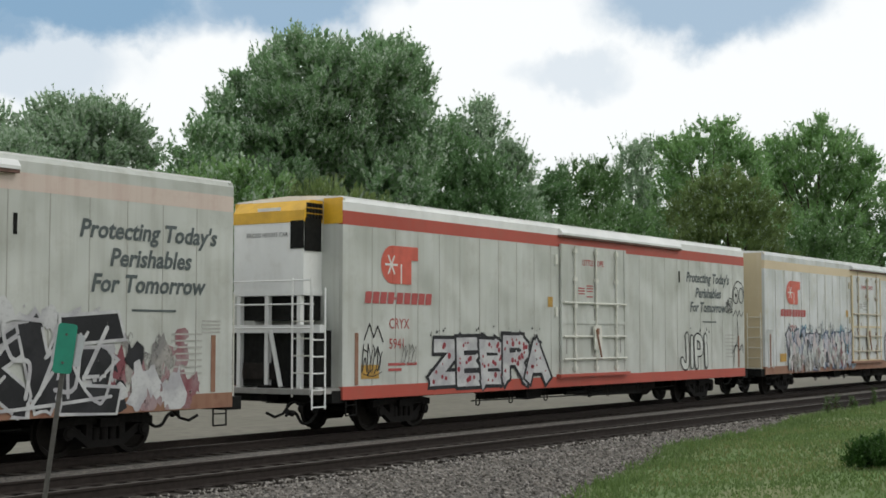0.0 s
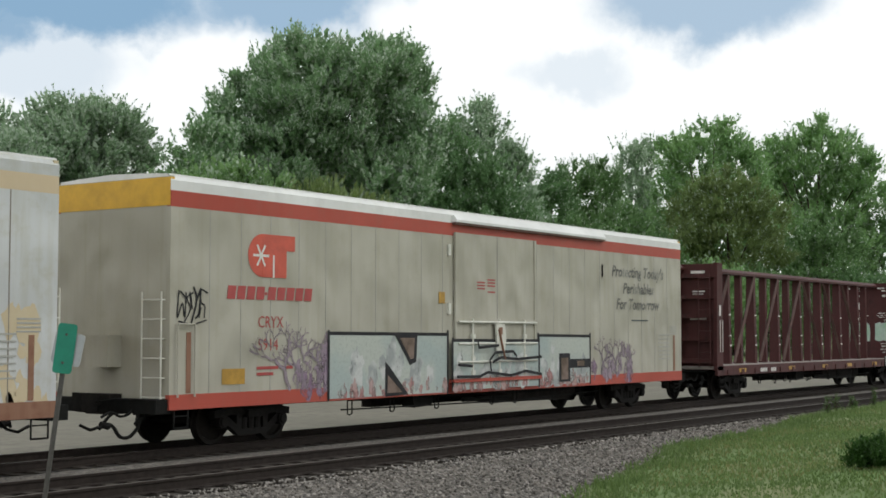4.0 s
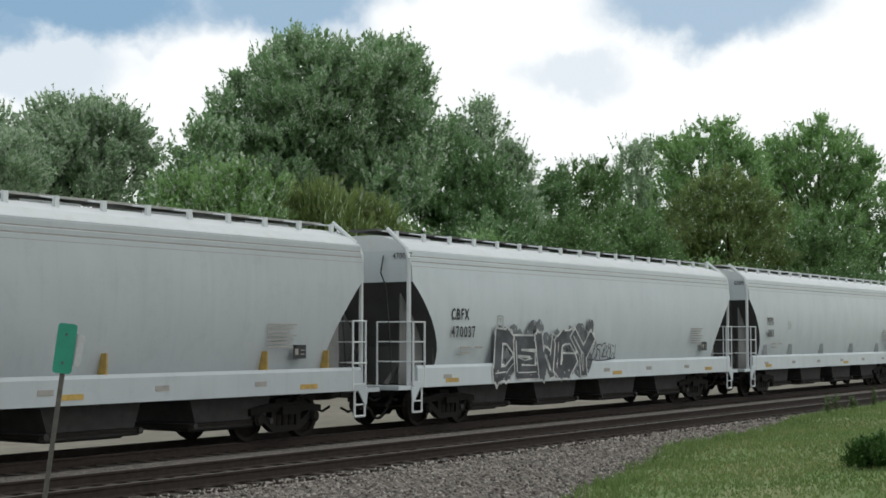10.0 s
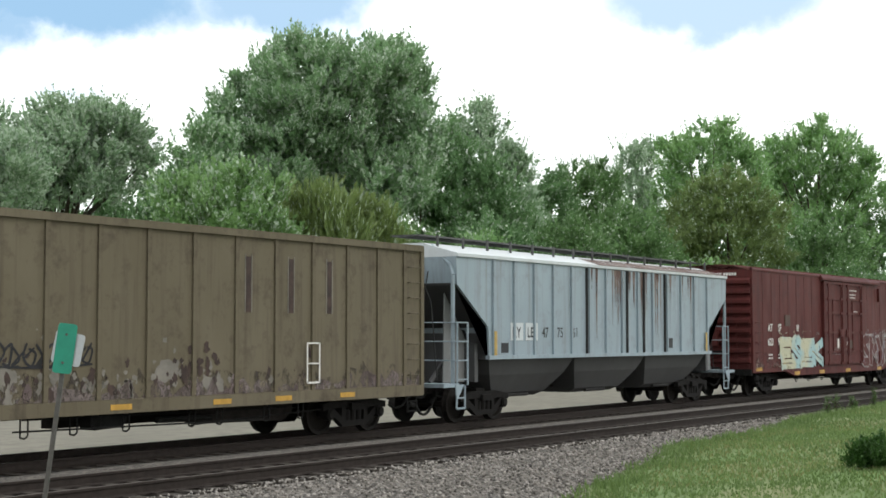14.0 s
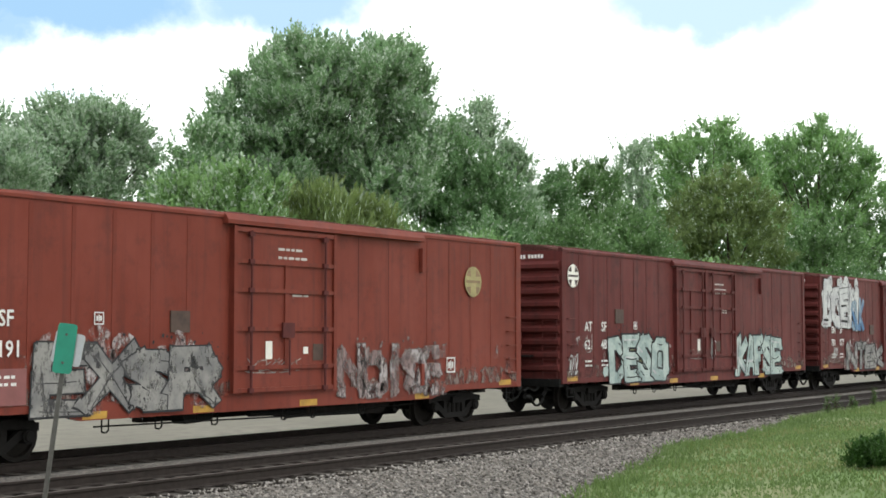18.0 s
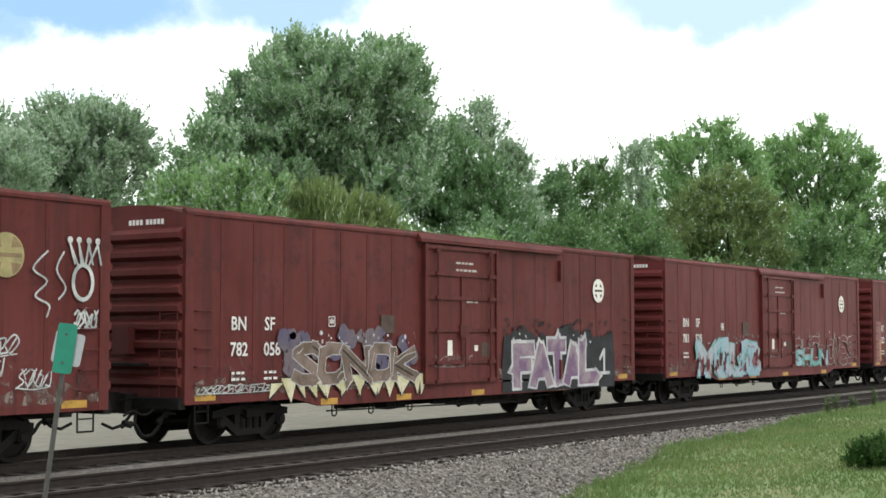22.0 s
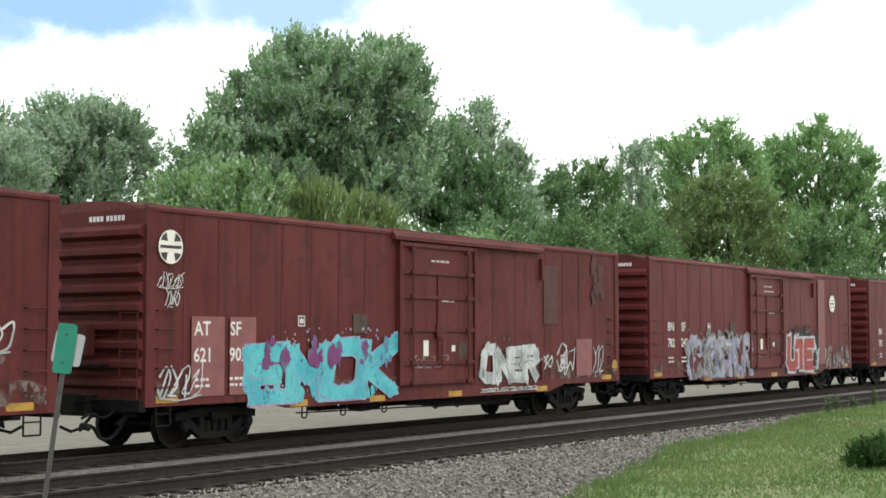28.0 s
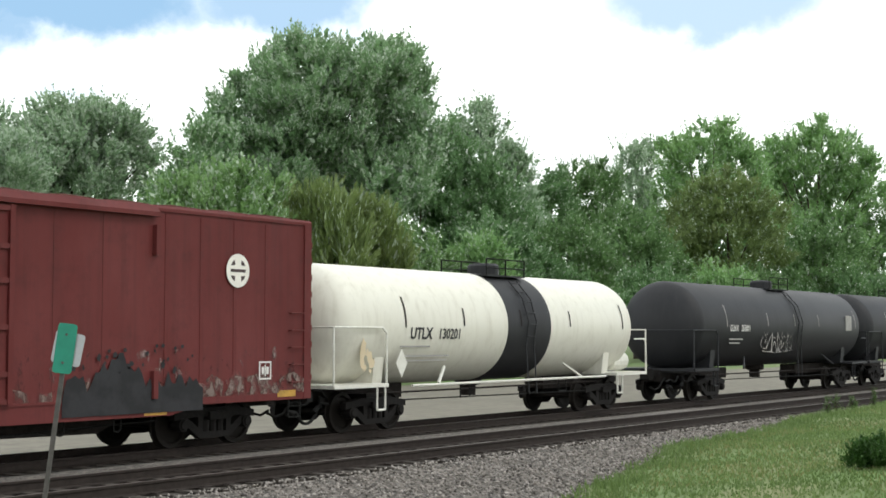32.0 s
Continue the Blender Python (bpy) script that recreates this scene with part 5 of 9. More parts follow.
def boxcar(x, mat, label, door="single", emblem="", seed=0, ledge=4.85, posts_front=7, posts_rear=4, reflect=True, box_x=5.9):
    car = start_car("boxcar", label, x, "boxcar")
    d = box_meshes(mat)
    turn = pose(0, 0, 0, 0, 0, 180)
    for m in (None, turn):
        put("side_wall", d["side"], car, m)
        put("side_sill", d["sill"], car, m)
        put("top_chord", d["eave"], car, m)
    put("roof", d["roof"], car)
    put("floor", d["floor"], car)
    put("end_wall", d["end"], car, pose(-BOX_HALF, 0, 0))
    put("end_wall", d["end"], car, pose(BOX_HALF, 0, 0, 0, 0, 180))
    for sx in (-1, 1):
        put("end_cap", d["endcap"], car, pose(sx * (BOX_HALF - 0.03), 0, 0))
        put("end_sill", d["endsill"], car, pose(sx * BOX_HALF, 0, 0, 0, 0, 0 if sx < 0 else 180))
        for t in (0, 180):
            put("corner_post", d["corner"], car, pose(sx * (BOX_HALF - 0.10), 0, 0, 0, 0, t))
    d0, d1 = (-1.6, 1.6) if door == "single" else (-2.25, 2.47)
    for k in range(posts_front):
        px = -BOX_HALF + 1.0 + k * (BOX_HALF - 1.2 + d0) / posts_front
        put("side_post", d["post"], car, pose(px, 0, 0))
        put("side_post", d["post"], car, pose(px, 0, 0, 0, 0, 180))
    for k in range(posts_rear):
        px = ledge + 0.3 + k * (BOX_HALF - 0.75 - ledge) / posts_rear
        put("side_post", d["post"], car, pose(px, 0, 0))
    leaves = [("door10", d0, 3.2)] if door == "single" else [("doorA", d0, 2.3), ("doorB", d0 + 2.3, 2.42)]
    for nm, px, w in leaves:
        dr = put("door", d[nm], car, pose(px, 0, 0))
        for z in (0.98, 1.42, 2.18, 2.94, 3.50, 4.12):
            put("door_rib", d[nm + "rib"], dr, pose(0, 0, z))
        for q in (0.05, w - 0.05):
            put("door_post", d[nm + "post"], dr, pose(q, 0, 0))
        put("centre_post", d["centre"], dr, pose(w * 0.5, 0, 0))
        for q in ((0.48, w - 0.42) if door == "single" else (0.42, w - 0.40)):
            put("lock_rod", d["rod"], dr, pose(q, 0, 0))
        put("lock_bar", d["lock"], dr, pose(w * 0.5 - 0.13 if door == "single" else (w - 0.5 if nm == "doorA" else 0.3), 0, 0))
    part("door_track", box(B(), d0 - 0.15, ledge, -HW - 0.036, -HW, 0.93, 0.985), mat, car)
    part("door_stop", box(B(), ledge - 0.05, ledge + 0.05, -HW - 0.1, -HW, 3.55, 4.1), mat, car)
    part("door_stop", box(B(), ledge - 0.08, ledge + 0.03, -HW - 0.1, -HW, 0.95, 1.45), mat, car)
    seam = mesh_of("panel_seam", box(B(), -0.005, 0.005, -HW - 0.004, -HW, 1.0, 4.34), M_RED3)
    for k in range(2):
        put("panel_seam", seam, car, pose(d1 + 0.9 + k * 1.1, 0, 0))
    part("door_hood", prism(B(), [(-HW - 0.14, 4.25), (-HW, 4.25), (-HW, 4.44), (-HW - 0.06, 4.44), (-HW - 0.14, 4.33)], d0 - 0.2, ledge), mat, car)
    for z in (1.15, 1.5, 1.85, 2.2, 2.55):
        put("grab_iron", d["grab"], car, pose(-BOX_HALF + 0.25, -HW, z))
        put("grab_iron", d["grab"], car, pose(BOX_HALF - 0.67, -HW, z))
    put("end_ladder", d["end_ladder"], car, pose(-BOX_HALF, -HW + 0.55, 0, 0, 0, -90))
    part("end_step", box(B(), -BOX_HALF - 0.34, -BOX_HALF - 0.05, -0.75, 0.45, 1.52, 1.57), M_BLACK, car)
    part("brake_housing", box(B(), -BOX_HALF - 0.3, -BOX_HALF - 0.1, -0.35, 0.05, 1.75, 2.25), M_RED3, car)
    for px in (-BOX_HALF + 0.3, BOX_HALF - 0.65):
        put("sill_step", ME_STEP, car, pose(px, -HW + 0.02, 0.86))
    if reflect:
        for px, dz in ((-BOX_HALF + 0.55, 0), (BOX_HALF - 0.75, 0), (-5.0, -0.21), (-2.3, -0.21), (0.8, -0.21), (4.9, -0.21)):
            put("reflector", ME_REFLECT, car, pose(px, 0, dz))
    bars([(-0.75 + 0.1 * q + (0.06 if q > 3 else 0), -0.68 + 0.1 * q + (0.06 if q > 3 else 0), 0, 0.1) for q in range(9)] + [(-0.4, -0.2, -0.62, 0.05), (-0.62, -0.3, -0.95, 0.05)], 0, M_WHITE, car, "end_number", m=pose(-BOX_HALF - 0.006, -0.8, 4.20, 0, 0, -90))
    y = -HW - 0.006
    put("stencil_box", ME_STENCIL, car, pose(box_x, -HW - 0.026, 1.22))
    put("stencil_box", ME_STENCIL_SMALL, car, pose(-5.05, -HW - 0.026, 2.28))
    vx, vz = (-5.95, 2.65) if door == "double" else (-2.95, 2.35)
    part("vent_plate", box(B(), vx - 0.25, vx + 0.25, -HW - 0.03, -HW, vz - 0.2, vz + 0.2), M_OLIVE, car)
    rng = random.Random(seed * 7)
    for a, b, mat_d, top in ((-BOX_HALF + 0.22, BOX_HALF - 0.22, M_DUST, 1.22), (-BOX_HALF + 0.22, BOX_HALF - 0.22, M_DUST2, 1.75)):
        bm = B()
        n = 60
        xs = [a + (b - a) * i / n for i in range(n + 1)]
        zs = [top + rng.uniform(-0.16, 0.16) for _ in xs]
        for i in range(n):
            bm.faces.new([bm.verts.new(v) for v in ((xs[i], -HW - 0.027 + (top - 1.2) * 0.004, 0.94), (xs[i + 1], -HW - 0.027 + (top - 1.2) * 0.004, 0.94), (xs[i + 1], -HW - 0.027 + (top - 1.2) * 0.004, zs[i + 1]), (xs[i], -HW - 0.027 + (top - 1.2) * 0.004, zs[i]))])
        part("road_dirt", bm, mat_d, car)
    if emblem == "front":
        cross_emblem(car, -8.72, 3.72, 0.315, y - 0.03, M_EMB, M_EMBK)
    elif emblem == "white":
        cross_emblem(car, 7.05, 3.35, 0.33, y - 0.03, M_EMB, M_EMBK)
    elif emblem == "yellow":
        cross_emblem(car, 7.05, 3.40, 0.37, y - 0.03, M_EMBY, M_EMBY2)
    underframe(car, BOX_HALF)
    bogie(car, -6.95)
    bogie(car, 6.95)
    couplers(car, BOX_HALF)
    return car


def box_marks(car, number, z=1.62, x=-8.05, white=M_WHITE, mark="BN SF"):
    """The reporting mark, the car's number, and small data lines as bars."""
    y = -HW - 0.038
    for q, word in zip((x - 0.03, x + 0.95), mark.split()):
        lettering(word, q, z + 0.5, 0.27, y, white, car, "reporting_mark", wide=0.92, bold=0.006)
    a, b = number.split()
    lettering(a, x - 0.05, z, 0.27, y, white, car, "number", wide=0.92, bold=0.006)
    lettering(b, x + 0.93, z, 0.27, y, white, car, "number", wide=0.92, bold=0.006)
    bars([(x + a + 0.14 * k, x + a + 0.14 * k + (0.11 if (k + i) % 2 else 0.08), z - 0.36 - 0.12 * i, 0.05) for a in (0.0, 0.95) for i in range(2) for k in range(3)], y, white, car)


def door_words(car, x=-0.25, z=3.80, rows=3):
    """Small print and placards on the door."""
    rng = random.Random(int(x * 100) + rows)
    y = -HW - 0.076
    out = []
    for i in range(rows):
        q = x
        while q < x + 0.75:
            w = rng.uniform(0.10, 0.2)
            out.append((q, q + w, z - i * 0.12 - (0.05 if i else 0), 0.05))
            q += w + 0.045
    for i in range(2):
        out += [(x + 0.45, x + 0.75, z - 0.85 - 0.07 * i, 0.04), (x + 0.8, x + 0.95, z - 0.85 - 0.07 * i, 0.04)]
    bars(out, y, M_PRINT, car, "door_lettering")
    part("placard", box(B(), -0.62, -0.42, y - 0.004, y + 0.002, 1.62, 1.98), M_EMB, car)
    part("placard", box(B(), 0.55, 0.7, y - 0.004, y + 0.002, 1.72, 1.86), M_EMB, car)
    part("placard_board", box(B(), 0.86, 1.2, y - 0.004, y + 0.002, 1.58, 1.92), M_OLIVE, car)
    tag(car, -1.2, 0.4, 1.35, 1.65, y - 0.002, G_GREY, rng.randrange(999), 5, 0.02)


# ---- insulated refrigerator cars ----
REEF_L, REEF_HALF = 22.3, 11.15
M_REEF = paint("reefer_white", (0.455, 0.465, 0.425), (0.25, 0.22, 0.17), 0.28, 0.35, 0.45, 1.08, dent=0.26)
M_REEF2 = paint("reefer_white_worn", (0.52, 0.53, 0.525), (0.36, 0.33, 0.20), 0.42, 0.40, 0.45, 1.08, dent=0.26)
M_REEF3 = paint("reefer_cream", (0.385, 0.365, 0.30), (0.29, 0.27, 0.18), 0.3, 0.40, 0.5, 1.08, dent=0.26)
M_STRIPE = paint("stripe_red", (0.36, 0.062, 0.04), (0.30, 0.10, 0.07), 0.35, 0.3, 0.5, 1.15)
M_STRIPE_TAN = paint("stripe_tan", (0.55, 0.44, 0.29), (0.60, 0.50, 0.36), 0.4, 0.3, 0.5, 1.1)
M_STRIPE_PINK = paint("stripe_faded", (0.56, 0.46, 0.40), (0.34, 0.16, 0.13), 0.30, 0.30, 0.5, 1.1)
M_SILLBROWN = paint("sill_brown", (0.22, 0.115, 0.072), (0.15, 0.045, 0.025), 0.7, 0.5, 0.6)
M_RAILW = plain("white_handrail", (0.62, 0.61, 0.54), 0.5, 0, 0.12, 6)
M_JOINT = plain("panel_joint", (0.36, 0.35, 0.31), 0.6, 0, 0.12, 5)
M_JOINTDK = plain("grimy_panel_joint", (0.23, 0.20, 0.165), 0.7, 0, 0.3, 2)
M_FAINT = plain("faint_grey_print", (0.36, 0.355, 0.32), 0.6, 0, 0.1, 5)
M_SEAM = plain("small_grey_print", (0.26, 0.25, 0.23), 0.6, 0, 0.15, 5)
M_LOGO = plain("logo_red", (0.52, 0.085, 0.05), 0.5, 0, 0.15, 4)
M_LOGODK = plain("name_red", (0.36, 0.055, 0.05), 0.5, 0, 0.15, 4)
M_SCRIPT = plain("script_dark_green", (0.06, 0.075, 0.075), 0.5, 0, 0.3, 6)
M_WORNSCRIPT = two_tone("script_worn", (0.10, 0.10, 0.09), (0.32, 0.31, 0.27), 1.8, 0.42, 0.58, 0.6, 0.34)
M_UNITY = plain("unit_yellow", (0.62, 0.35, 0.02), 0.45, 0, 0.15, 3)
M_ROOFW = paint("white_roof", (0.64, 0.64, 0.62), (0.45, 0.42, 0.36), 0.3, 0.1, 0.5)
M_RUSTY = plain("rust_brown", (0.12, 0.05, 0.03), 0.8, 0, 0.4, 9)
M_HOODBROWN = plain("hood_brown", (0.13, 0.07, 0.055), 0.8, 0, 0.35, 5)
M_LOCKTAN = paint("lock_tan", (0.50, 0.45, 0.35), (0.16, 0.08, 0.05), 0.6, 0.5, 0.6, 1.1)
ME_REEFER = {}


def reefer(x, mat, stripe, sill, label, machine=False, number="", seed=1, end_mat=None, frame_mat=None, words="", rusty=False, top_mat=None, slogan=0.0, worn=False, logo=0.0):
    car = start_car("refrigerator_car", label, x, "refrigerator car")
    L, y = REEF_HALF, -HW - 0.006
    end_mat, frame_mat = end_mat or mat, frame_mat or mat
    lock_mat = M_LOCKTAN if rusty else M_RAILW
    for m in (None, pose(0, 0, 0, 0, 0, 180)):
        part("side_wall", box(B(), -L, L, -HW, -HW + 0.1, 1.0, 4.48), mat, car, m=m)
        part("upper_stripe", box(B(), -L, L, -HW - 0.002, -HW + 0.1, 4.48, 4.78), stripe, car, m=m)
        part("eave", prism(B(), [(-HW - 0.002, 4.78), (-HW + 0.1, 4.78), (-HW + 0.1, 5.1), (-HW + 0.07, 5.06), (-HW - 0.002, 4.97)], -L, L), M_ROOFW if stripe is M_STRIPE else mat, car, m=m)
        part("side_sill", box(B(), -L, L, -HW - 0.012, -HW + 0.09, 0.72, 1.0), sill, car, m=m)
    part("roof", roof_bm(L, HW - 0.07, 5.04, 0.12, 0), M_ROOFW, car)
    part("floor", box(B(), -L + 0.05, L - 0.05, -HW + 0.1, HW - 0.1, 0.9, 1.02), M_UNDER, car)
    for sx in (-1, 1):
        part("end_wall", box(B(), -0.05, 0.05, -HW + 0.02, HW - 0.02, 0.75, 5.05), end_mat, car, m=pose(sx * (L - 0.052), 0, 0))
        if top_mat:
            part("end_band", box(B(), -0.056, 0.056, -HW + 0.015, HW - 0.015, 4.5, 5.03), top_mat, car, m=pose(sx * (L - 0.05), 0, 0))
        part("end_sill", box(B(), -0.2, 0.2, -HW + 0.03, HW - 0.03, 0.66, 0.92), M_BLACK, car, m=pose(sx * (L + 0.1), 0, 0))
    if "seam" not in ME_REEFER:
        ME_REEFER["seam"] = mesh_of("panel_seam", prism(B(), [(-HW, 1.0), (-HW - 0.008, 1.0), (-HW - 0.005, 4.48), (-HW, 4.48)], -0.009, 0.009), M_JOINT)
        ME_REEFER["grimy"] = mesh_of("panel_seam", prism(B(), [(-HW, 1.0), (-HW - 0.008, 1.0), (-HW - 0.005, 4.48), (-HW, 4.48)], -0.011, 0.011), M_JOINTDK)
        ME_REEFER["tall"] = ladder_mesh(M_RAILW, 0.5, [0.95 + 0.36 * i for i in range(6)], "end_ladder", 0.1)
    px = -L + 1.05
    while px < L - 0.4:
        if not -1.8 < px < 2.1:
            put("panel_seam", ME_REEFER["grimy" if rusty else "seam"], car, pose(px, 0, 0))
        px += 0.88
    # plug door with frame, lock bars and hinges
    dr = part("door", box(B(), -1.62, 1.98, -HW - 0.05, -HW, 1.12, 4.56), mat, car)
    for a, b, c, e in ((-1.74, 2.05, 1.02, 1.12), (-1.74, -1.62, 1.12, 4.56), (1.98, 2.08, 1.12, 4.56), (-1.62, 1.98, 2.42, 2.50)):
        part("door_frame", box(B(), a, b, -HW - 0.078, -HW - 0.02, c, e), frame_mat, dr)
    part("centre_seam", box(B(), 0.17, 0.20, -HW - 0.054, -HW - 0.04, 1.12, 4.56), M_SEAM, dr)
    for z in ((2.42, 1.9, 1.46) if worn else (2.985, 2.07, 1.46)):
        part("door_rail", rod(B(), (-1.66, -HW - 0.11, z), (2.02, -HW - 0.11, z), 0.032, None, 6), lock_mat, dr)
    for q in (-1.02, 0.20, 1.42):
        part("lock_rod", rod(B(), (q, -HW - 0.10, 1.1), (q, -HW - 0.10, 2.5 if worn else 4.52), 0.030, None, 6), lock_mat, dr)
        for z in (1.2, 1.55, 2.07, 2.9, 3.62, 4.4)[:3 if worn else 6]:
            part("rod_keeper", box(B(), q - 0.065, q + 0.065, -HW - 0.14, -HW - 0.06, z - 0.05, z + 0.06), lock_mat, dr)
    for q in (-1.45, 1.72):
        part("door_slot", box(B(), q, q + 0.05, -HW - 0.056, -HW - 0.045, 1.6, 2.0), M_SEAM, dr)
    part("lock_plate", prism(B(), [(0.0, 1.7), (0.35, 1.7), (0.42, 2.0), (0.36, 2.38), (-0.05, 2.38)], -HW - 0.17, -HW - 0.12, "y"), lock_mat, dr)
    bm = B()
    rod(bm, (0.05, -HW - 0.19, 2.25), (0.33, -HW - 0.19, 1.5), 0.03, None, 6)
    box(bm, 0.08, 0.22, -HW - 0.185, -HW - 0.165, 2.12, 2.3)
    part("lock_handle", bm, M_SILLBROWN, dr)
    bars([(-0.75 + 0.5 * a, -0.4 + 0.5 * a, 3.45 - 0.075 * i, 0.035) for a in (0, 0.95) for i in range(5) if (i + int(a * 2)) % 4], -HW - 0.055, M_LOGODK if stripe is M_STRIPE else M_SEAM, dr)
    if words:
        lettering(words, -0.52, 4.03, 0.16, -HW - 0.056, M_LOGODK, dr, "door_name", wide=0.98, bold=0.004)
    if rusty:
        rng = random.Random(seed)
        bm = B()
        for _ in range(80):
            q, z = rng.choice((rng.gauss(-1.02, 0.05), rng.gauss(0.2, 0.1), rng.gauss(1.42, 0.06), rng.uniform(-1.6, 1.95))), rng.choice((1.2, 1.5, 2.1, 2.45, 2.9, 3.6, 4.45)) + rng.uniform(-0.1, 0.16)
            r, d = rng.uniform(0.02, 0.065), rng.uniform(1.0, 3.6)
            bm.faces.new([bm.verts.new((q + r * rng.uniform(0.5, 1.3) * math.cos(a), -HW - 0.0525 - 0.0005 * rng.randrange(5), z + r * d * rng.uniform(0.5, 1.3) * math.sin(a))) for a in (2 * math.pi * k / 8 for k in range(8))])
        tagged(part("rust_spots", bm, M_RUSTY, dr), kind="stuff")
    for z in (2.6, 4.0):
        part("door_bracket", box(B(), -2.0, -1.9, -HW - 0.06, -HW, z, z + 0.26), lock_mat, car)
    part("door_hood", prism(B(), [(-HW, 4.80), (-HW - 0.14, 4.80), (-HW - 0.14, 4.86), (-HW - 0.05, 4.97), (-HW, 4.97)], -1.78, 5.88), M_ROOFW if not rusty else mat, car)
    part("hood_track", box(B(), -1.78, 5.88, -HW - 0.115, -HW, 4.745, 4.80), M_HOODBROWN, car)
    part("door_rail", box(B(), -1.9, 2.2, -HW - 0.15, -HW, 0.98, 1.06), sill, car)
    part("placard", box(B(), -2.35, -2.1, y - 0.006, y, 2.85, 3.12), M_YELLOW, car)
    part("placard", box(B(), logo - 10.5, logo - 9.85, y - 0.006, y, 1.15, 1.45), M_YELLOW, car)
    # emblem: rounded shape with a notch and a star, then the name as slanted blocks
    bm = B()
    zc, r = 3.68, 0.43
    disc(bm, logo - 9.35, zc, r, y - 0.004, 28)
    box(bm, logo - 9.35, logo - 8.62, y - 0.0075, y - 0.0045, 3.25, 4.11)
    box(bm, logo - 8.63, logo - 8.36, y - 0.0085, y - 0.0045, 3.80, 4.11)
    em = part("emblem", bm, M_LOGO, car, "red company emblem with a white snowflake")
    bm = B()
    for k in range(3):
        a = math.pi * k / 3
        ribbon(bm, [(logo - 9.40 - 0.24 * math.cos(a), zc - 0.24 * math.sin(a)), (logo - 9.40 + 0.24 * math.cos(a), zc + 0.24 * math.sin(a))], 0.05, y - 0.010 - 0.001 * k)
    ribbon(bm, [(logo - 9.02, 3.25), (logo - 9.02, 3.70)], 0.05, y - 0.011)
    part("snowflake", bm, M_WHITE, em)
    letter_bars(logo - 10.38, 2.80, 4, 0.23, 0.26, 0.05, y - 0.004, M_LOGODK, car, 0.04)
    letter_bars(logo - 9.20, 2.80, 5, 0.235, 0.26, 0.05, y - 0.004, M_LOGODK, car, 0.04)
    part("name_dash", box(B(), logo - 9.28, logo - 9.20, y - 0.006, y - 0.003, 2.9, 2.95), M_LOGODK, car)
    if number:
        lettering("CRYX", logo - 9.48, 2.25, 0.24, y - 0.004, M_LOGODK, car, "reporting_mark", wide=0.9)
        lettering(number, logo - 9.48, 1.80, 0.24, y - 0.004, M_LOGODK, car, "number", wide=0.95)
        bars([(logo - 9.5, logo - 8.85, 1.42, 0.06), (logo - 9.5, logo - 9.0, 1.3, 0.06), (logo - 8.8, logo - 8.4, 1.42, 0.06)], y - 0.004, M_LOGODK, car)
    # slogan at the rear
    sl = new("slogan")
    sl.parent = car
    for txt, px, z in (("Protecting Today's", 7.25, 3.80), ("Perishables", 7.95, 3.32), ("For Tomorrow", 7.52, 2.86)):
        lettering(txt, px + slogan, z, 0.32, y - 0.004, M_WORNSCRIPT if worn else M_SCRIPT, sl, "slogan_line", shear=0.22, wide=1.02, bold=0.012)
    bars([(8.5 + slogan, 9.6 + slogan, 2.52, 0.04)], y - 0.004, M_SCRIPT, car)
    bars([(10.3, 10.8, 2.35 - 0.07 * i, 0.03) for i in range(4)] + [(9.5, 10.3, 2.1 - 0.12 * i, 0.03) for i in range(7)], y - 0.004, M_FAINT, car)
    part("slack_mark", box(B(), 5.85, 5.93, y - 0.006, y, 3.75, 4.1), M_BLACK, car)
    part("corner_strip", box(B(), -10.72, -10.6, y - 0.006, y, 1.02, 2.15), M_SILLBROWN, car)
    part("corner_strip", box(B(), 10.55, 10.67, y - 0.006, y, 1.02, 2.1), M_SILLBROWN, car)
    put("end_ladder", ME_REEFER["tall"], car, pose(L, -HW + 0.06, 0, 0, 0, 90))
    for px in (-L + 0.15, L - 0.5):
        put("sill_step", ME_STEP, car, pose(px, -HW + 0.02, 0.8))
    if machine:
        reefer_unit(car)
    else:
        put("end_ladder", ME_REEFER["tall"], car, pose(-L, -HW + 0.62, 0, 0, 0, -90))
        part("end_box", box(B(), -0.35, 0, -0.3, 0.3, 1.5, 2.1), end_mat, car, m=pose(-L, 0, 0))
        part("grab_bar_frame", pipe(B(), [(-L + 0.15, -HW - 0.07, 0.95), (-L + 0.15, -HW - 0.07, 2.3), (-L + 0.6, -HW - 0.07, 2.3), (-L + 0.6, -HW - 0.07, 0.95)], 0.02), mat, car)
    underframe(car, L)
    bogie(car, -8.35)
    bogie(car, 8.35)
    couplers(car, L + 0.15)
    return car


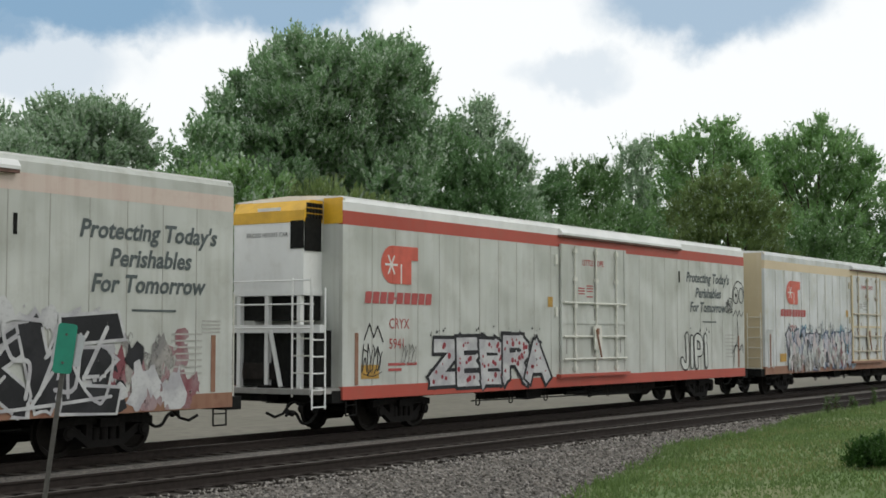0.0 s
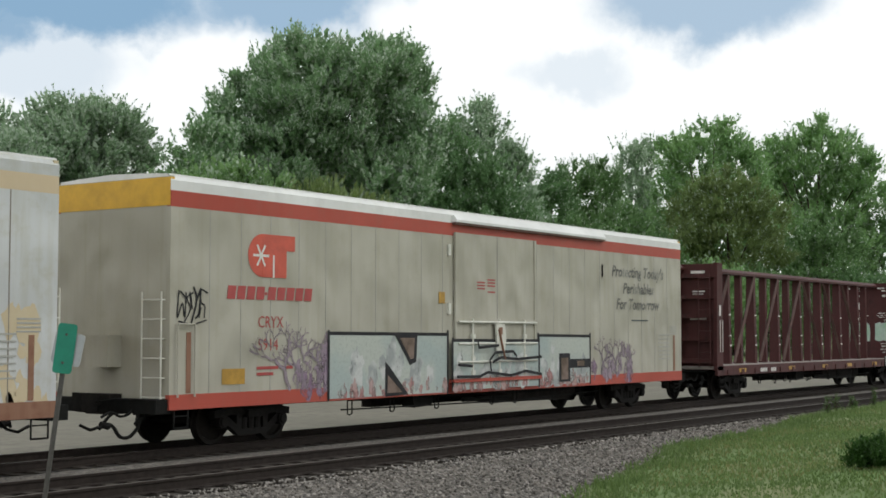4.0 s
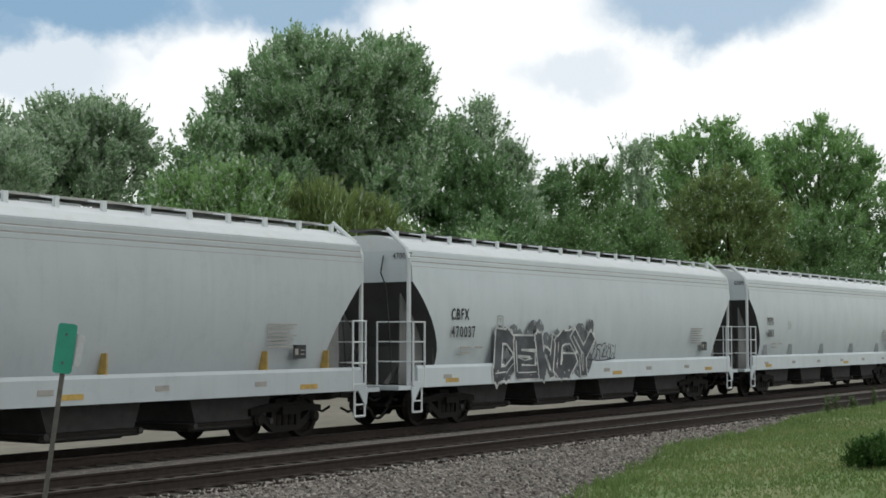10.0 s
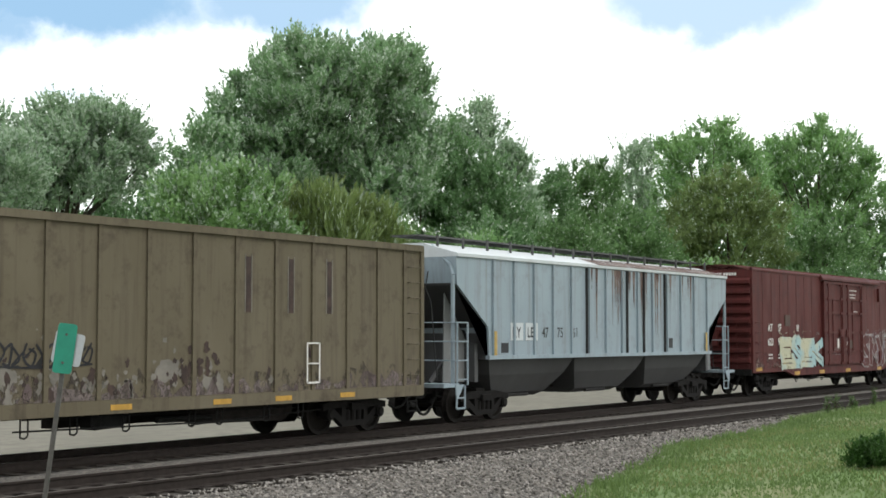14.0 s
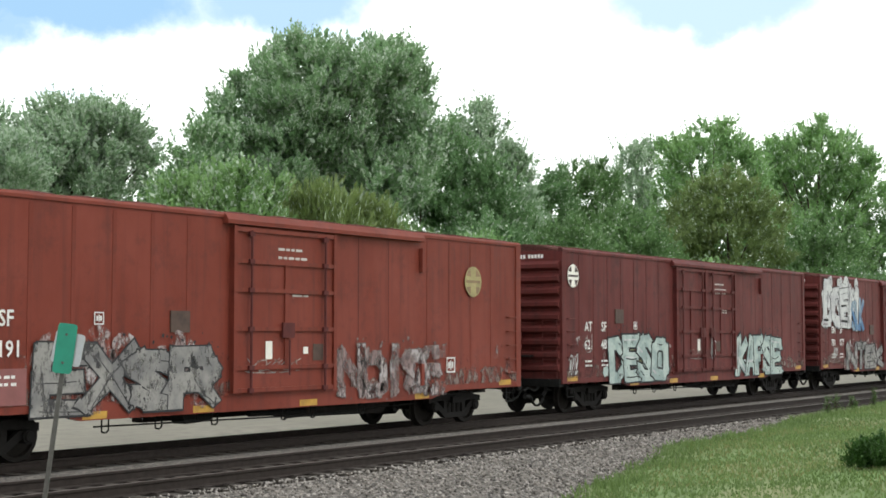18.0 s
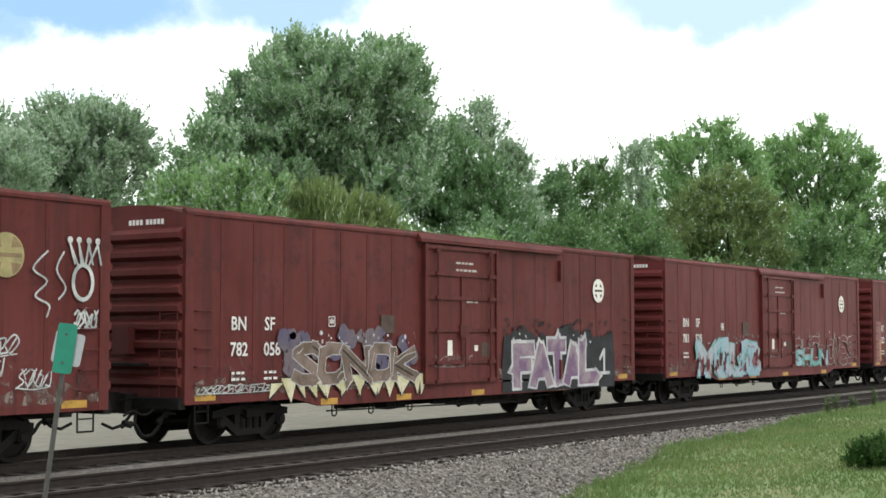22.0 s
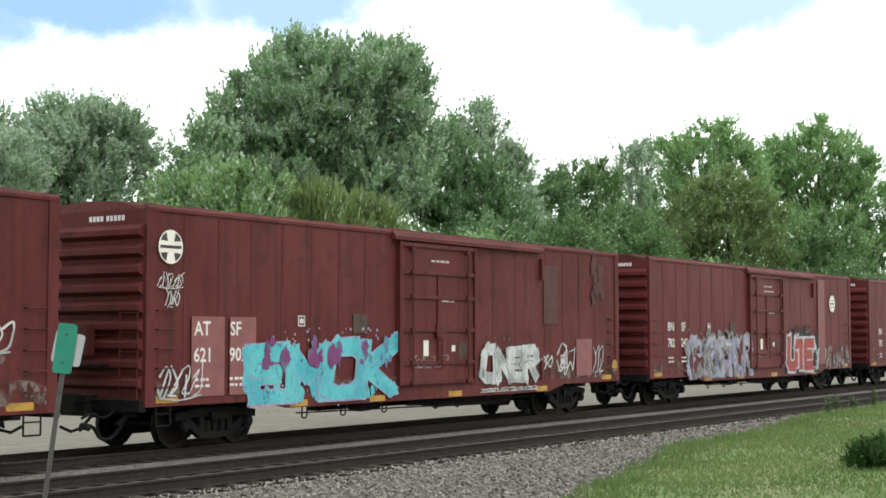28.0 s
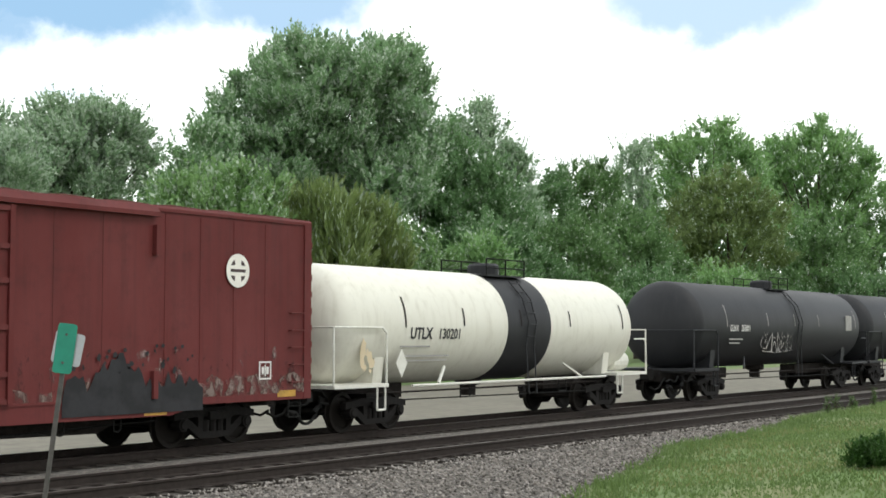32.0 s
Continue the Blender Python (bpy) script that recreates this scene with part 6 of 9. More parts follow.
def reefer_unit(car):
    """Cooling unit and service platform on the leading end."""
    L = REEF_HALF
    u = part("cooling_unit", prism(B(), [(-L - 0.62, 3.05), (-L, 3.05), (-L, 4.95), (-L - 0.42, 4.95), (-L - 0.62, 4.72)], -0.98, 1.0, "y"), M_ROOFW, car, "white cooling unit with a yellow top")
    part("unit_top", prism(B(), [(-L - 0.632, 4.52), (-L + 0.01, 4.52), (-L + 0.01, 5.0), (-L - 0.42, 5.0), (-L - 0.632, 4.77)], -1.0, 1.02, "y"), M_UNITY, u)
    part("side_vent", box(B(), -L - 0.6, -L - 0.06, -1.012, -0.98, 3.9, 4.6), M_BLACK, u)
    bm = B()
    for i in range(5):
        for j in range(3):
            box(bm, -L - 0.56 + i * 0.11, -L - 0.48 + i * 0.11, -1.025, -1.0, 4.60 + j * 0.12, 4.69 + j * 0.12)
    part("vent_grille", bm, M_BLACK, u)
    part("front_vent", box(B(), -L - 0.636, -L - 0.61, -0.98, -0.62, 3.95, 4.55), M_BLACK, u)
    bars([(-0.3, 0.35, 4.78, 0.07)], 0, M_WHITE, u, "maker_name", m=pose(-L - 0.637, 0, 0, 0, 0, -90))
    lettering("EXCESS HEIGHT CAR", -L - 0.637, 4.22, 0.095, 0.62, M_DKLET, u, "warning", wide=0.95, rz=-90.0)
    for s in (-1, 1):
        part("corner_top", box(B(), -L - 0.01, -L + 0.02, s * 1.28 - 0.26, s * 1.28 + 0.25, 4.5, 5.06), M_UNITY, car)
    # solid black box in place of the shade inside the open lower frame
    part("fuel_recess_shade", box(B(), -L - 0.5, -L - 0.0, -1.25, 1.25, 1.0, 2.2), M_BLACK, car)
    fr = B()
    for y in (-1.35, -0.85, 0.05, 0.85, 1.35):
        box(fr, -L - 0.62, -L - 0.5, y - 0.05, y + 0.05, 0.85, 3.05 if abs(y) < 1 else 1.0)
    box(fr, -L - 0.64, -L - 0.48, -1.45, 1.45, 2.15, 2.32)
    box(fr, -L - 0.64, -L - 0.0, -1.0, 1.0, 2.95, 3.05)
    # likewise a black block for the shaded gap under the unit
    part("unit_recess_shade", box(B(), -L - 0.45, -L, -0.95, 0.95, 2.42, 2.94), M_BLACK, car)
    part("unit_frame", fr, M_ROOFW, car)
    part("service_deck", box(B(), -L - 1.0, -L, -HW + 0.05, HW - 0.05, 0.86, 0.97), M_SEAM, car)
    part("fuel_tank", box(B(), -L - 0.58, -L - 0.5, -0.2, 0.75, 1.15, 1.5), M_UNDER, car)
    part("brace", rod(B(), (-L - 0.66, -0.1, 2.2), (-L - 0.66, -0.4, 1.0), 0.05, None, 6), M_ROOFW, car)
    for q in (-1.48, -0.98, 0.98, 1.48):
        part("railing_post", rod(B(), (-L - 0.98, q, 0.9), (-L - 0.98, q, 3.3), 0.022, None, 5), M_ROOFW, car)
    for z in (2.25, 2.75, 3.25):
        part("platform_rail", rod(B(), (-L - 0.98, -1.48, z), (-L - 0.98, 1.48, z), 0.018, None, 5), M_ROOFW, car)
    for y0 in (-1.48, 0.98):
        put("platform_ladder", ME_REEFER["tall"], car, pose(-L - 0.88, y0 + 0.5, 0, 0, 0, -90))
    side = B()
    for px in (-L - 0.98, -L - 0.55):
        rod(side, (px, -HW + 0.03, 0.55), (px, -HW + 0.03, 3.1), 0.02, None, 5)
    for z in (0.6, 0.95, 1.3, 1.65, 2.0):
        rod(side, (-L - 0.98, -HW + 0.03, z), (-L - 0.55, -HW + 0.03, z), 0.016, None, 5)
    part("side_ladder", side, M_ROOFW, car)


# ---- covered hoppers ----
M_HOP = paint("hopper_grey", (0.425, 0.467, 0.482), (0.26, 0.27, 0.27), 0.14, 0.12, 0.40, 1.05, dent=0.05)
M_HOP2 = paint("hopper_grey_dull", (0.345, 0.376, 0.390), (0.20, 0.20, 0.195), 0.2, 0.18, 0.42, 1.06, dent=0.05)
M_BANDS = paint("hopper_band_grey", (0.36, 0.38, 0.38), (0.2, 0.2, 0.19), 0.3, 0.2, 0.5, 1.05)
M_HOPTOP = paint("hopper_roof", (0.485, 0.513, 0.52), (0.34, 0.32, 0.28), 0.3, 0.15, 0.5, 1.05)
M_KYLE = paint("hopper_pale_blue", (0.245, 0.300, 0.330), (0.13, 0.11, 0.10), 0.45, 0.6, 0.5, 1.1)
M_ROOFRUST = two_tone("roof_rust", (0.085, 0.045, 0.034), (0.18, 0.14, 0.12), 1.2, 0.42, 0.58, 0.8, 0.36)
# dark grey with the shade of the car ends put into the colour
M_SLOPE = paint("slope_shade_dark", (0.055, 0.055, 0.055), (0.05, 0.045, 0.04), 0.4, 0.3, 0.6)
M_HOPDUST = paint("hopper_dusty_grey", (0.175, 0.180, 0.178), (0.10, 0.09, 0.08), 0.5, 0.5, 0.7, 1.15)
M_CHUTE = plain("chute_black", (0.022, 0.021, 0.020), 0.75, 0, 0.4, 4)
M_WALK = plain("galvanised_walkway", (0.30, 0.30, 0.28), 0.6, 0.4, 0.2, 6)
M_WALKDK = plain("dark_walkway_mesh", (0.075, 0.075, 0.072), 0.7, 0.3, 0.25, 6)
M_OCHRE = plain("ochre_rib", (0.36, 0.24, 0.06), 0.6, 0, 0.3, 6)


def loft(rows):
    """A closed hull from levels of z, x at both ends and half width."""
    bm = B()
    ring = []
    for z, x0, x1, w in rows:
        ring.append([bm.verts.new(p) for p in ((x0, -w, z), (x1, -w, z), (x1, w, z), (x0, w, z))])
    for a, b in zip(ring, ring[1:]):
        for i in range(4):
            bm.faces.new((a[i], a[(i + 1) % 4], b[(i + 1) % 4], b[i]))
    bm.faces.new(ring[0][::-1])
    bm.faces.new(ring[-1])
    return bm


def roof_walk(car, half, z, y=-0.42, rail=False, worn=False):
    part("running_board", box(B(), -half, half, y, -y, z - 0.03, z + 0.015), M_WALK if rail else M_WALKDK, car)
    me = mesh_of("walk_bracket", box(B(), -0.05, 0.05, y - 0.45, y - 0.38, z - 0.34, z - 0.04), M_HOPTOP) if not worn else mesh_of("walk_bracket", box(B(), -0.025, 0.025, y - 0.43, y - 0.38, z - 0.36, z - 0.01), M_WALKDK)
    leg = mesh_of("walk_leg", rod(B(), (0, y - 0.41, z - 0.08), (0.0, y + 0.05, z - 0.02), 0.018, None, 4), M_WALKDK if worn else M_HOPTOP)
    n = int(half * 2 / 1.10)
    for i in range(n + 1):
        m = pose(-half + 0.2 + i * (2 * half - 0.4) / n, 0, 0)
        put("walk_bracket", me, car, m)
        put("walk_leg", leg, car, m)


def chutes(car, half, bays, mat, z1=1.35, z0=0.28, wide=1.05):
    """Outlet bays below the body, each a tapering chute with a gate on rollers."""
    span = 2 * half / bays
    for i in range(bays):
        c = -half + span * (i + 0.5)
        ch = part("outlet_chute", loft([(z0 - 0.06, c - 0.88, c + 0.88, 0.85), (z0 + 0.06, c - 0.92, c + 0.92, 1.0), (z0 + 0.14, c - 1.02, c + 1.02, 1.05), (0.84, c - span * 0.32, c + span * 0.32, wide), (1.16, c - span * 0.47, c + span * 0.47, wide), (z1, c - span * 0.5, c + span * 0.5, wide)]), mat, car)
        part("outlet_frame", box(B(), c - 1.2, c + 1.2, -1.1, 1.1, z0 + 0.06, z0 + 0.11), M_UNDER, ch)
        bm = B()
        rod(bm, (c - 1.15, -1.02, z0 + 0.03), (c + 1.15, -1.02, z0 + 0.03), 0.045, None, 8)
        rod(bm, (c + 1.1, -1.15, z0 + 0.08), (c + 1.1, 0.85, z0 + 0.08), 0.06, None, 8)
        rod(bm, (c - 1.1, -1.15, z0 + 0.08), (c - 1.1, 0.85, z0 + 0.08), 0.06, None, 8)
        part("outlet_gate", bm, M_CHUTE, ch)


def hopper_end(car, x, s, mat, top, wide=1.42, cut=3.33):
    """End platform, bent posts, webs, ladders and steps; s: -1 at the leading end."""
    bar = mat if mat is M_KYLE else M_HOPTOP
    g = part("end_platform", box(B(), -0.55, 0.12, -HW + 0.02, HW - 0.02, 0.86, 0.95), mat, car, m=pose(x, 0, 0, 0, 0, 0 if s < 0 else 180))
    inner = x - s * 1.0
    for y in (-wide, wide):
        k = 1 if y > 0 else -1
        part("end_post", pipe(B(), [(x, y, 0.95), (x, y, top - 0.45), (x - s * 0.04, y - k * 0.1, top - 0.2), (x - s * 0.12, k * 0.72, top + 0.28)], 0.052, 8), bar, car)
        # struts and bolster web share the slopes' painted-in shade
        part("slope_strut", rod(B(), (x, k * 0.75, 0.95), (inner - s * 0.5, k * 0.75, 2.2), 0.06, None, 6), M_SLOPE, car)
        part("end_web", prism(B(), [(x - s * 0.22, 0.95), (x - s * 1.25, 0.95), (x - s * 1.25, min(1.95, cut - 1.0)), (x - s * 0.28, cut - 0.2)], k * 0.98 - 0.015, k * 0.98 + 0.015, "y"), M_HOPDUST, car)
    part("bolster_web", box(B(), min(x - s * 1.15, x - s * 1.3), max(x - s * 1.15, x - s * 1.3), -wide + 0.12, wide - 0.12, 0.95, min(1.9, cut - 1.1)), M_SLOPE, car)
    part("air_hose", pipe(B(), [(x + s * 0.03, -0.72, top - 0.35), (x + s * 0.06, -0.66, top - 0.75), (x + s * 0.05, -0.82, top - 1.1), (x + s * 0.04, -1.0, 1.0)], 0.016, 5), M_CHUTE, car)
    lad = part("ladder", rod(B(), (x - s * 0.45, -HW, 0.9), (x - s * 0.45, -HW, 2.42), 0.026, None, 5), bar, car)
    rail = mesh_of("ladder_rail", rod(B(), (0, 0, 0.95), (0, 0, 2.42), 0.024, None, 5), bar)
    put("ladder_rail", rail, lad, pose(x, -HW, 0))
    put("ladder_rail", rail, lad, pose(x + s * 0.04, -0.55, 0))
    rung = mesh_of("rung", rod(B(), (0, 0, 0), (-s * 0.45, 0, 0), 0.019, None, 5), bar)
    across = mesh_of("rung", rod(B(), (0, -HW, 0), (0, -0.55, 0), 0.018, None, 5), bar)
    for k in range(4):
        put("rung", rung, lad, pose(x, -HW, 1.04 + 0.455 * k))
        if k:
            put("rung", across, lad, pose(x + s * 0.04, 0, 1.04 + 0.455 * k))
    st = part("sill_step", pipe(B(), [(x + 0.0, -HW + 0.02, 0.9), (x, -HW + 0.02, 0.35), (x - s * 0.36, -HW + 0.02, 0.35), (x - s * 0.36, -HW + 0.02, 0.9)], 0.026, 5), bar, car)
    part("step_tread", rod(B(), (x, -HW + 0.02, 0.6), (x - s * 0.36, -HW + 0.02, 0.6), 0.02, None, 5), bar, st)
    part("step_bracket", prism(B(), [(x + s * 0.08, 0.92), (x - s * 0.28, 0.92), (x - s * 0.02, 0.58), (x + s * 0.04, 0.58)], -HW - 0.012, -HW + 0.012, "y"), mat, car)
    return g


def covered_hopper(x, half, mat, label, mark, number, seed, sill_end=0.75, ribs=(), mark_wide=0.9, sill_z=(0.9, 1.36), cut=3.33, rib_mat=None):
    car = start_car("covered_hopper", label, x, "covered hopper")
    rib_mat = rib_mat or M_OCHRE
    h, w = half, HW - 0.02
    low = 1.50 if cut < 3 else 1.62
    deep = 1.18
    def slope(z):
        u = min(1.0, max(0.0, (cut - z) / (cut - low)))
        return deep * (1.0 - (1.0 - u) ** 1.55)
    zs = [1.30, 1.45, low] + [low + (cut - low) * q for q in (0.08, 0.18, 0.32, 0.5, 0.7, 0.86)] + [cut] + [q for q in (2.9, 3.1, 3.4) if q > cut + 0.1] + [3.68]
    bulge = lambda z: w - 0.092 * (2.95 - z) ** 2 if z < 2.95 else w - 0.075 * (z - 2.95) ** 2
    hull = loft([(z, -h + slope(z), h - slope(z), bulge(z)) for z in zs])
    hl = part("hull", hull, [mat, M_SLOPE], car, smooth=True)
    # down-facing end faces get the dark grey, shade painted on the hull's own paint
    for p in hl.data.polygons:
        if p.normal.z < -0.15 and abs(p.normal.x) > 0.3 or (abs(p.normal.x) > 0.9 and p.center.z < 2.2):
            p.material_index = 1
    hl.data.set_sharp_from_angle(angle=radians(28))
    for i, (za, zb, wa, wb) in enumerate(((3.68, 3.80, 0.0, 0.0), (3.80, 3.92, 0.025, 0.02), (3.92, 4.06, 0.05, 0.05))):
        part("top_band", loft([(za, -h, h, w - 0.055 - wa), (zb - 0.03, -h, h, w - 0.06 - wb), (zb, -h, h, w - 0.095 - wb)]), mat, car)
        part("band_groove", box(B(), -h, h, -w + 0.047 + wa, -w + 0.2, za - 0.012, za + 0.012), M_SEAM, car)
    part("roof", loft([(4.06, -h, h, w - 0.13), (4.24, -h, h, w - 0.35), (4.38, -h, h, 0.72), (4.44, -h, h, 0.4)]), M_HOPTOP, car)
    for t in (0, 180):
        part("side_sill", prism(B(), [(-HW - 0.01, sill_z[0]), (-HW + 0.1, sill_z[0]), (-HW + 0.12, sill_z[1]), (-HW + 0.03, sill_z[1] + 0.05), (-HW - 0.01, sill_z[1] - 0.02)], -h + sill_end, h - sill_end), mat, car, m=pose(0, 0, 0, 0, 0, t))
    me = mesh_of("hull_rib", box(B(), -0.016, 0.016, -HW + 0.02, -HW + 0.25, 1.38, 1.78), rib_mat)
    if ribs:
        for q in ribs:
            put("hull_rib", me, car, pose(q, 0, 0))
    roof_walk(car, h - 0.1, 4.58, rail=bool(ribs))
    hatch = mesh_of("roof_hatch", box(B(), -0.7, 0.7, -0.28, 0.28, 4.40, 4.50), M_HOPTOP)
    for i in range(6):
        put("roof_hatch", hatch, car, pose(-h + 1.8 + i * (2 * h - 3.6) / 5, 0.0, 0))
    for s in (-1, 1):
        hopper_end(car, s * (h + 0.02), s, mat, 4.3, 1.42, cut)
        part("sill_extension", box(B(), min(s * (h - sill_end), s * h), max(s * (h - sill_end), s * h), -HW - 0.008, -HW + 0.1, sill_z[0], sill_z[0] + 0.14), mat, car)
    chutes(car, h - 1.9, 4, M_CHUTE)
    y = -HW + 0.017
    if mark:
        lettering(mark, -h + 1.58, 2.48, 0.27, y - 0.004, M_DKLET, car, "reporting_mark", wide=mark_wide * 0.8, bold=0.009, space=1.28)
        lettering(number, -h + 1.58, 2.06, 0.27, y - 0.004, M_DKLET, car, "number", wide=mark_wide * 0.84, bold=0.009, space=1.28)
        lettering(number, -h - 0.012, 3.86, 0.15, -0.95, M_DKLET, car, "end_number", wide=0.9, rz=-90.0)
        bars([(-h + 1.95, -h + 2.45, 1.78, 0.05), (-h + 1.95, -h + 2.4, 1.66, 0.05), (-h + 2.6, -h + 2.95, 1.78, 0.05)], y - 0.004, M_SEAM, car)
    sq = B()
    qx, qz = -h + 3.66, 2.34
    for a, b, c, d in ((0, 0.26, 0, 0.02), (0, 0.26, 0.24, 0.26), (0, 0.02, 0.02, 0.24), (0.24, 0.26, 0.02, 0.24), (0.07, 0.19, 0.16, 0.18), (0.12, 0.14, 0.06, 0.16)):
        box(sq, qx + a, qx + b, y - 0.006, y - 0.003, qz + c, qz + d)
    part("stencil_box", sq, M_SEAM, car)
    bars([(h - 3.2, h - 2.3 - 0.1 * (i % 3), 2.3 - 0.075 * i, 0.03) for i in range(7)], y - 0.004, M_SEAM, car)
    dp = part("data_panel", box(B(), h - 2.4, h - 2.0, y - 0.006, y, 1.62, 1.90), M_DKLET, car)
    bars([(h - 2.35, h - 2.25, 1.70, 0.12), (h - 2.17, h - 2.05, 1.78, 0.02), (h - 2.17, h - 2.05, 1.70, 0.02)], y - 0.009, M_SEAM, dp)
    bars([(-h + 1.2 + 2.7 * i, -h + 1.55 + 2.7 * i, 1.08, 0.1) for i in range(6)], -HW - 0.014, M_SEAM, car)
    for px in (-h + 1.3, 0.6, h - 2.2):
        part("sill_reflector", box(B(), px, px + 0.55, -HW - 0.018, -HW - 0.008, 0.99, 1.09), M_OCHRE, car)
    for sx in (-1, 1):
        part("stub_sill", box(B(), min(sx * (h - 3.0), sx * (h + 0.4)), max(sx * (h - 3.0), sx * (h + 0.4)), -0.3, 0.3, 0.66, 0.95), M_UNDER, car)
    bogie(car, -h + 2.1)
    bogie(car, h - 2.1)
    couplers(car, h + 0.25)
    return car


def ribbed_hopper(x):
    car = start_car("covered_hopper", "pale blue-grey ribbed covered hopper streaked with rust, dark lower slopes", x, "covered hopper")
    h, w = 8.2, HW - 0.05
    part("hull", loft([(1.55, -h + 1.5, h - 1.5, w), (2.3, -h + 1.45, h - 1.45, w), (3.32, -h + 0.05, h - 0.05, w), (4.0, -h, h, w)]), M_KYLE, car)
    part("roof", loft([(4.0, -h, h, w + 0.05), (4.08, -h, h, w + 0.05), (4.3, -h, h, 0.7), (4.36, -h, h, 0.5)]), M_HOPTOP, car)
    me = mesh_of("side_post", box(B(), -0.035, 0.035, -w - 0.06, -w, 1.6, 3.98), M_KYLE)
    rail = mesh_of("side_post", box(B(), -0.02, 0.02, -w - 0.065, -w, 1.6, 3.98), M_CHUTE)
    for i in range(14):
        px = -6.55 + i * 13.1 / 13
        put("side_post", me, car, pose(px, 0, 0))
    for px in (-1.72, 0.75, 1.85, 3.3):
        put("rust_seam", rail, car, pose(px + 0.06, 0, 0))
    # rust running down from the eave and spread over the rear of the roof
    rng = random.Random(61)
    bm = B()
    for k in range(70):
        px, wd, low = rng.choice((rng.gauss(0.9, 0.5), rng.gauss(2.9, 0.8), rng.uniform(-1.9, 5.5))), rng.uniform(0.02, 0.07), rng.choice((rng.uniform(2.9, 3.8), rng.uniform(2.0, 3.4)))
        bm.faces.new([bm.verts.new((q, -w - 0.004 - 0.0002 * (k % 12), z)) for q, z in ((px - wd, 3.98), (px + wd, 3.98), (px + wd * 0.5, (3.98 + low) / 2), (px + wd * 0.15, low), (px - wd * 0.15, low), (px - wd * 0.6, (3.98 + low) / 2))])
    tagged(part("rust_streaks", bm, M_ROOFRUST, car, "dark rust streaks running down from the eave"), kind="stuff")
    part("rusty_roof_patch", loft([(4.075, -1.0, h - 0.02, w + 0.056), (4.09, -1.0, h - 0.02, w + 0.052), (4.305, -0.6, h - 0.02, 0.72), (4.31, -0.6, h - 0.02, 0.6)]), M_ROOFRUST, car)
    part("bottom_rail", box(B(), -h + 1.4, h - 1.4, -w - 0.07, -w + 0.05, 1.5, 1.6), M_KYLE, car)
    for i, c in enumerate((-4.4, 0.0, 4.4)):
        loft_rows = [(0.50, c - 1.25, c + 1.25, 0.7), (0.62, c - 1.35, c + 1.35, 0.95), (1.1, c - 1.9, c + 1.9, 1.25), (1.52, c - 2.2, c + 2.2, 1.42)]
        ch = part("outlet_chute", loft(loft_rows), M_SLOPE, car)
        part("outlet_gate", rod(B(), (c - 0.6, -0.85, 0.56), (c + 0.6, -0.85, 0.56), 0.06, None, 8), M_CHUTE, ch)
    for s in (-1, 1):
        sl = B()
        a, b = s * (h - 0.02), s * (h - 1.5)
        prism(sl, [(a, 3.30), (b, 2.25), (b, 1.50), (b + s * 0.04, 1.50), (b + s * 0.04, 2.28), (a + s * 0.03, 3.36)], -w + 0.05, w - 0.05, "y")
        part("slope_sheet", sl, M_SLOPE, car)
    y = -w - 0.006
    for i, (c, px) in enumerate((("47", -4.1), ("75", -3.3), ("61", -2.45))):
        lettering(c, px, 2.05, 0.27, y, M_DKLET, car, "number", wide=0.9, bold=0.006)
    lettering("KY", -5.62, 2.05, 0.27, y - 0.008, M_DKLET, car, "reporting_mark", wide=0.9, bold=0.006)
    lettering("LE", -4.88, 2.05, 0.27, y - 0.008, M_DKLET, car, "reporting_mark", wide=0.9, bold=0.006)
    for px in (-5.7, -4.95):
        part("mark_patch", box(B(), px, px + 0.62, y - 0.006, y, 1.97, 2.42), M_HOPTOP, car)
    for px in (-6.5, 6.4):
        part("rib_foot", box(B(), px - 0.06, px + 0.06, -w - 0.072, -w - 0.06, 1.6, 2.2 if abs(px) > 6 else 1.95), M_OCHRE, car)
    bars([(3.6, 3.95, 1.72, 0.3), (-6.15, -5.8, 1.66, 0.25)], y - 0.004, M_DKLET, car)
    roof_walk(car, h, 4.56, worn=True)
    for s in (-1, 1):
        hopper_end(car, s * (h + 0.02), s, M_KYLE, 4.0)
    part("centre_sill", box(B(), -h - 0.4, h + 0.4, -0.3, 0.3, 0.66, 0.95), M_UNDER, car)
    bogie(car, -6.3)
    bogie(car, 6.3)
    couplers(car, h + 0.25)
    return car


# ---- gondola ----
M_GON = paint("gondola_brown", (0.108, 0.090, 0.056), (0.045, 0.032, 0.023), 0.8, 0.7, 0.7, 1.15, dent=0.05)
M_SCORCH = plain("scorched_rust", (0.042, 0.026, 0.020), 0.85, 0, 0.5, 5)
M_GONDUST = two_tone("brown_road_dust", (0.070, 0.056, 0.040), (0.045, 0.035, 0.026), 1.6, 0.42, 0.58, 0.85, 0.50)
M_GONDIRT = plain("gondola_patch", (0.165, 0.150, 0.125), 0.7, 0, 0.3, 3)


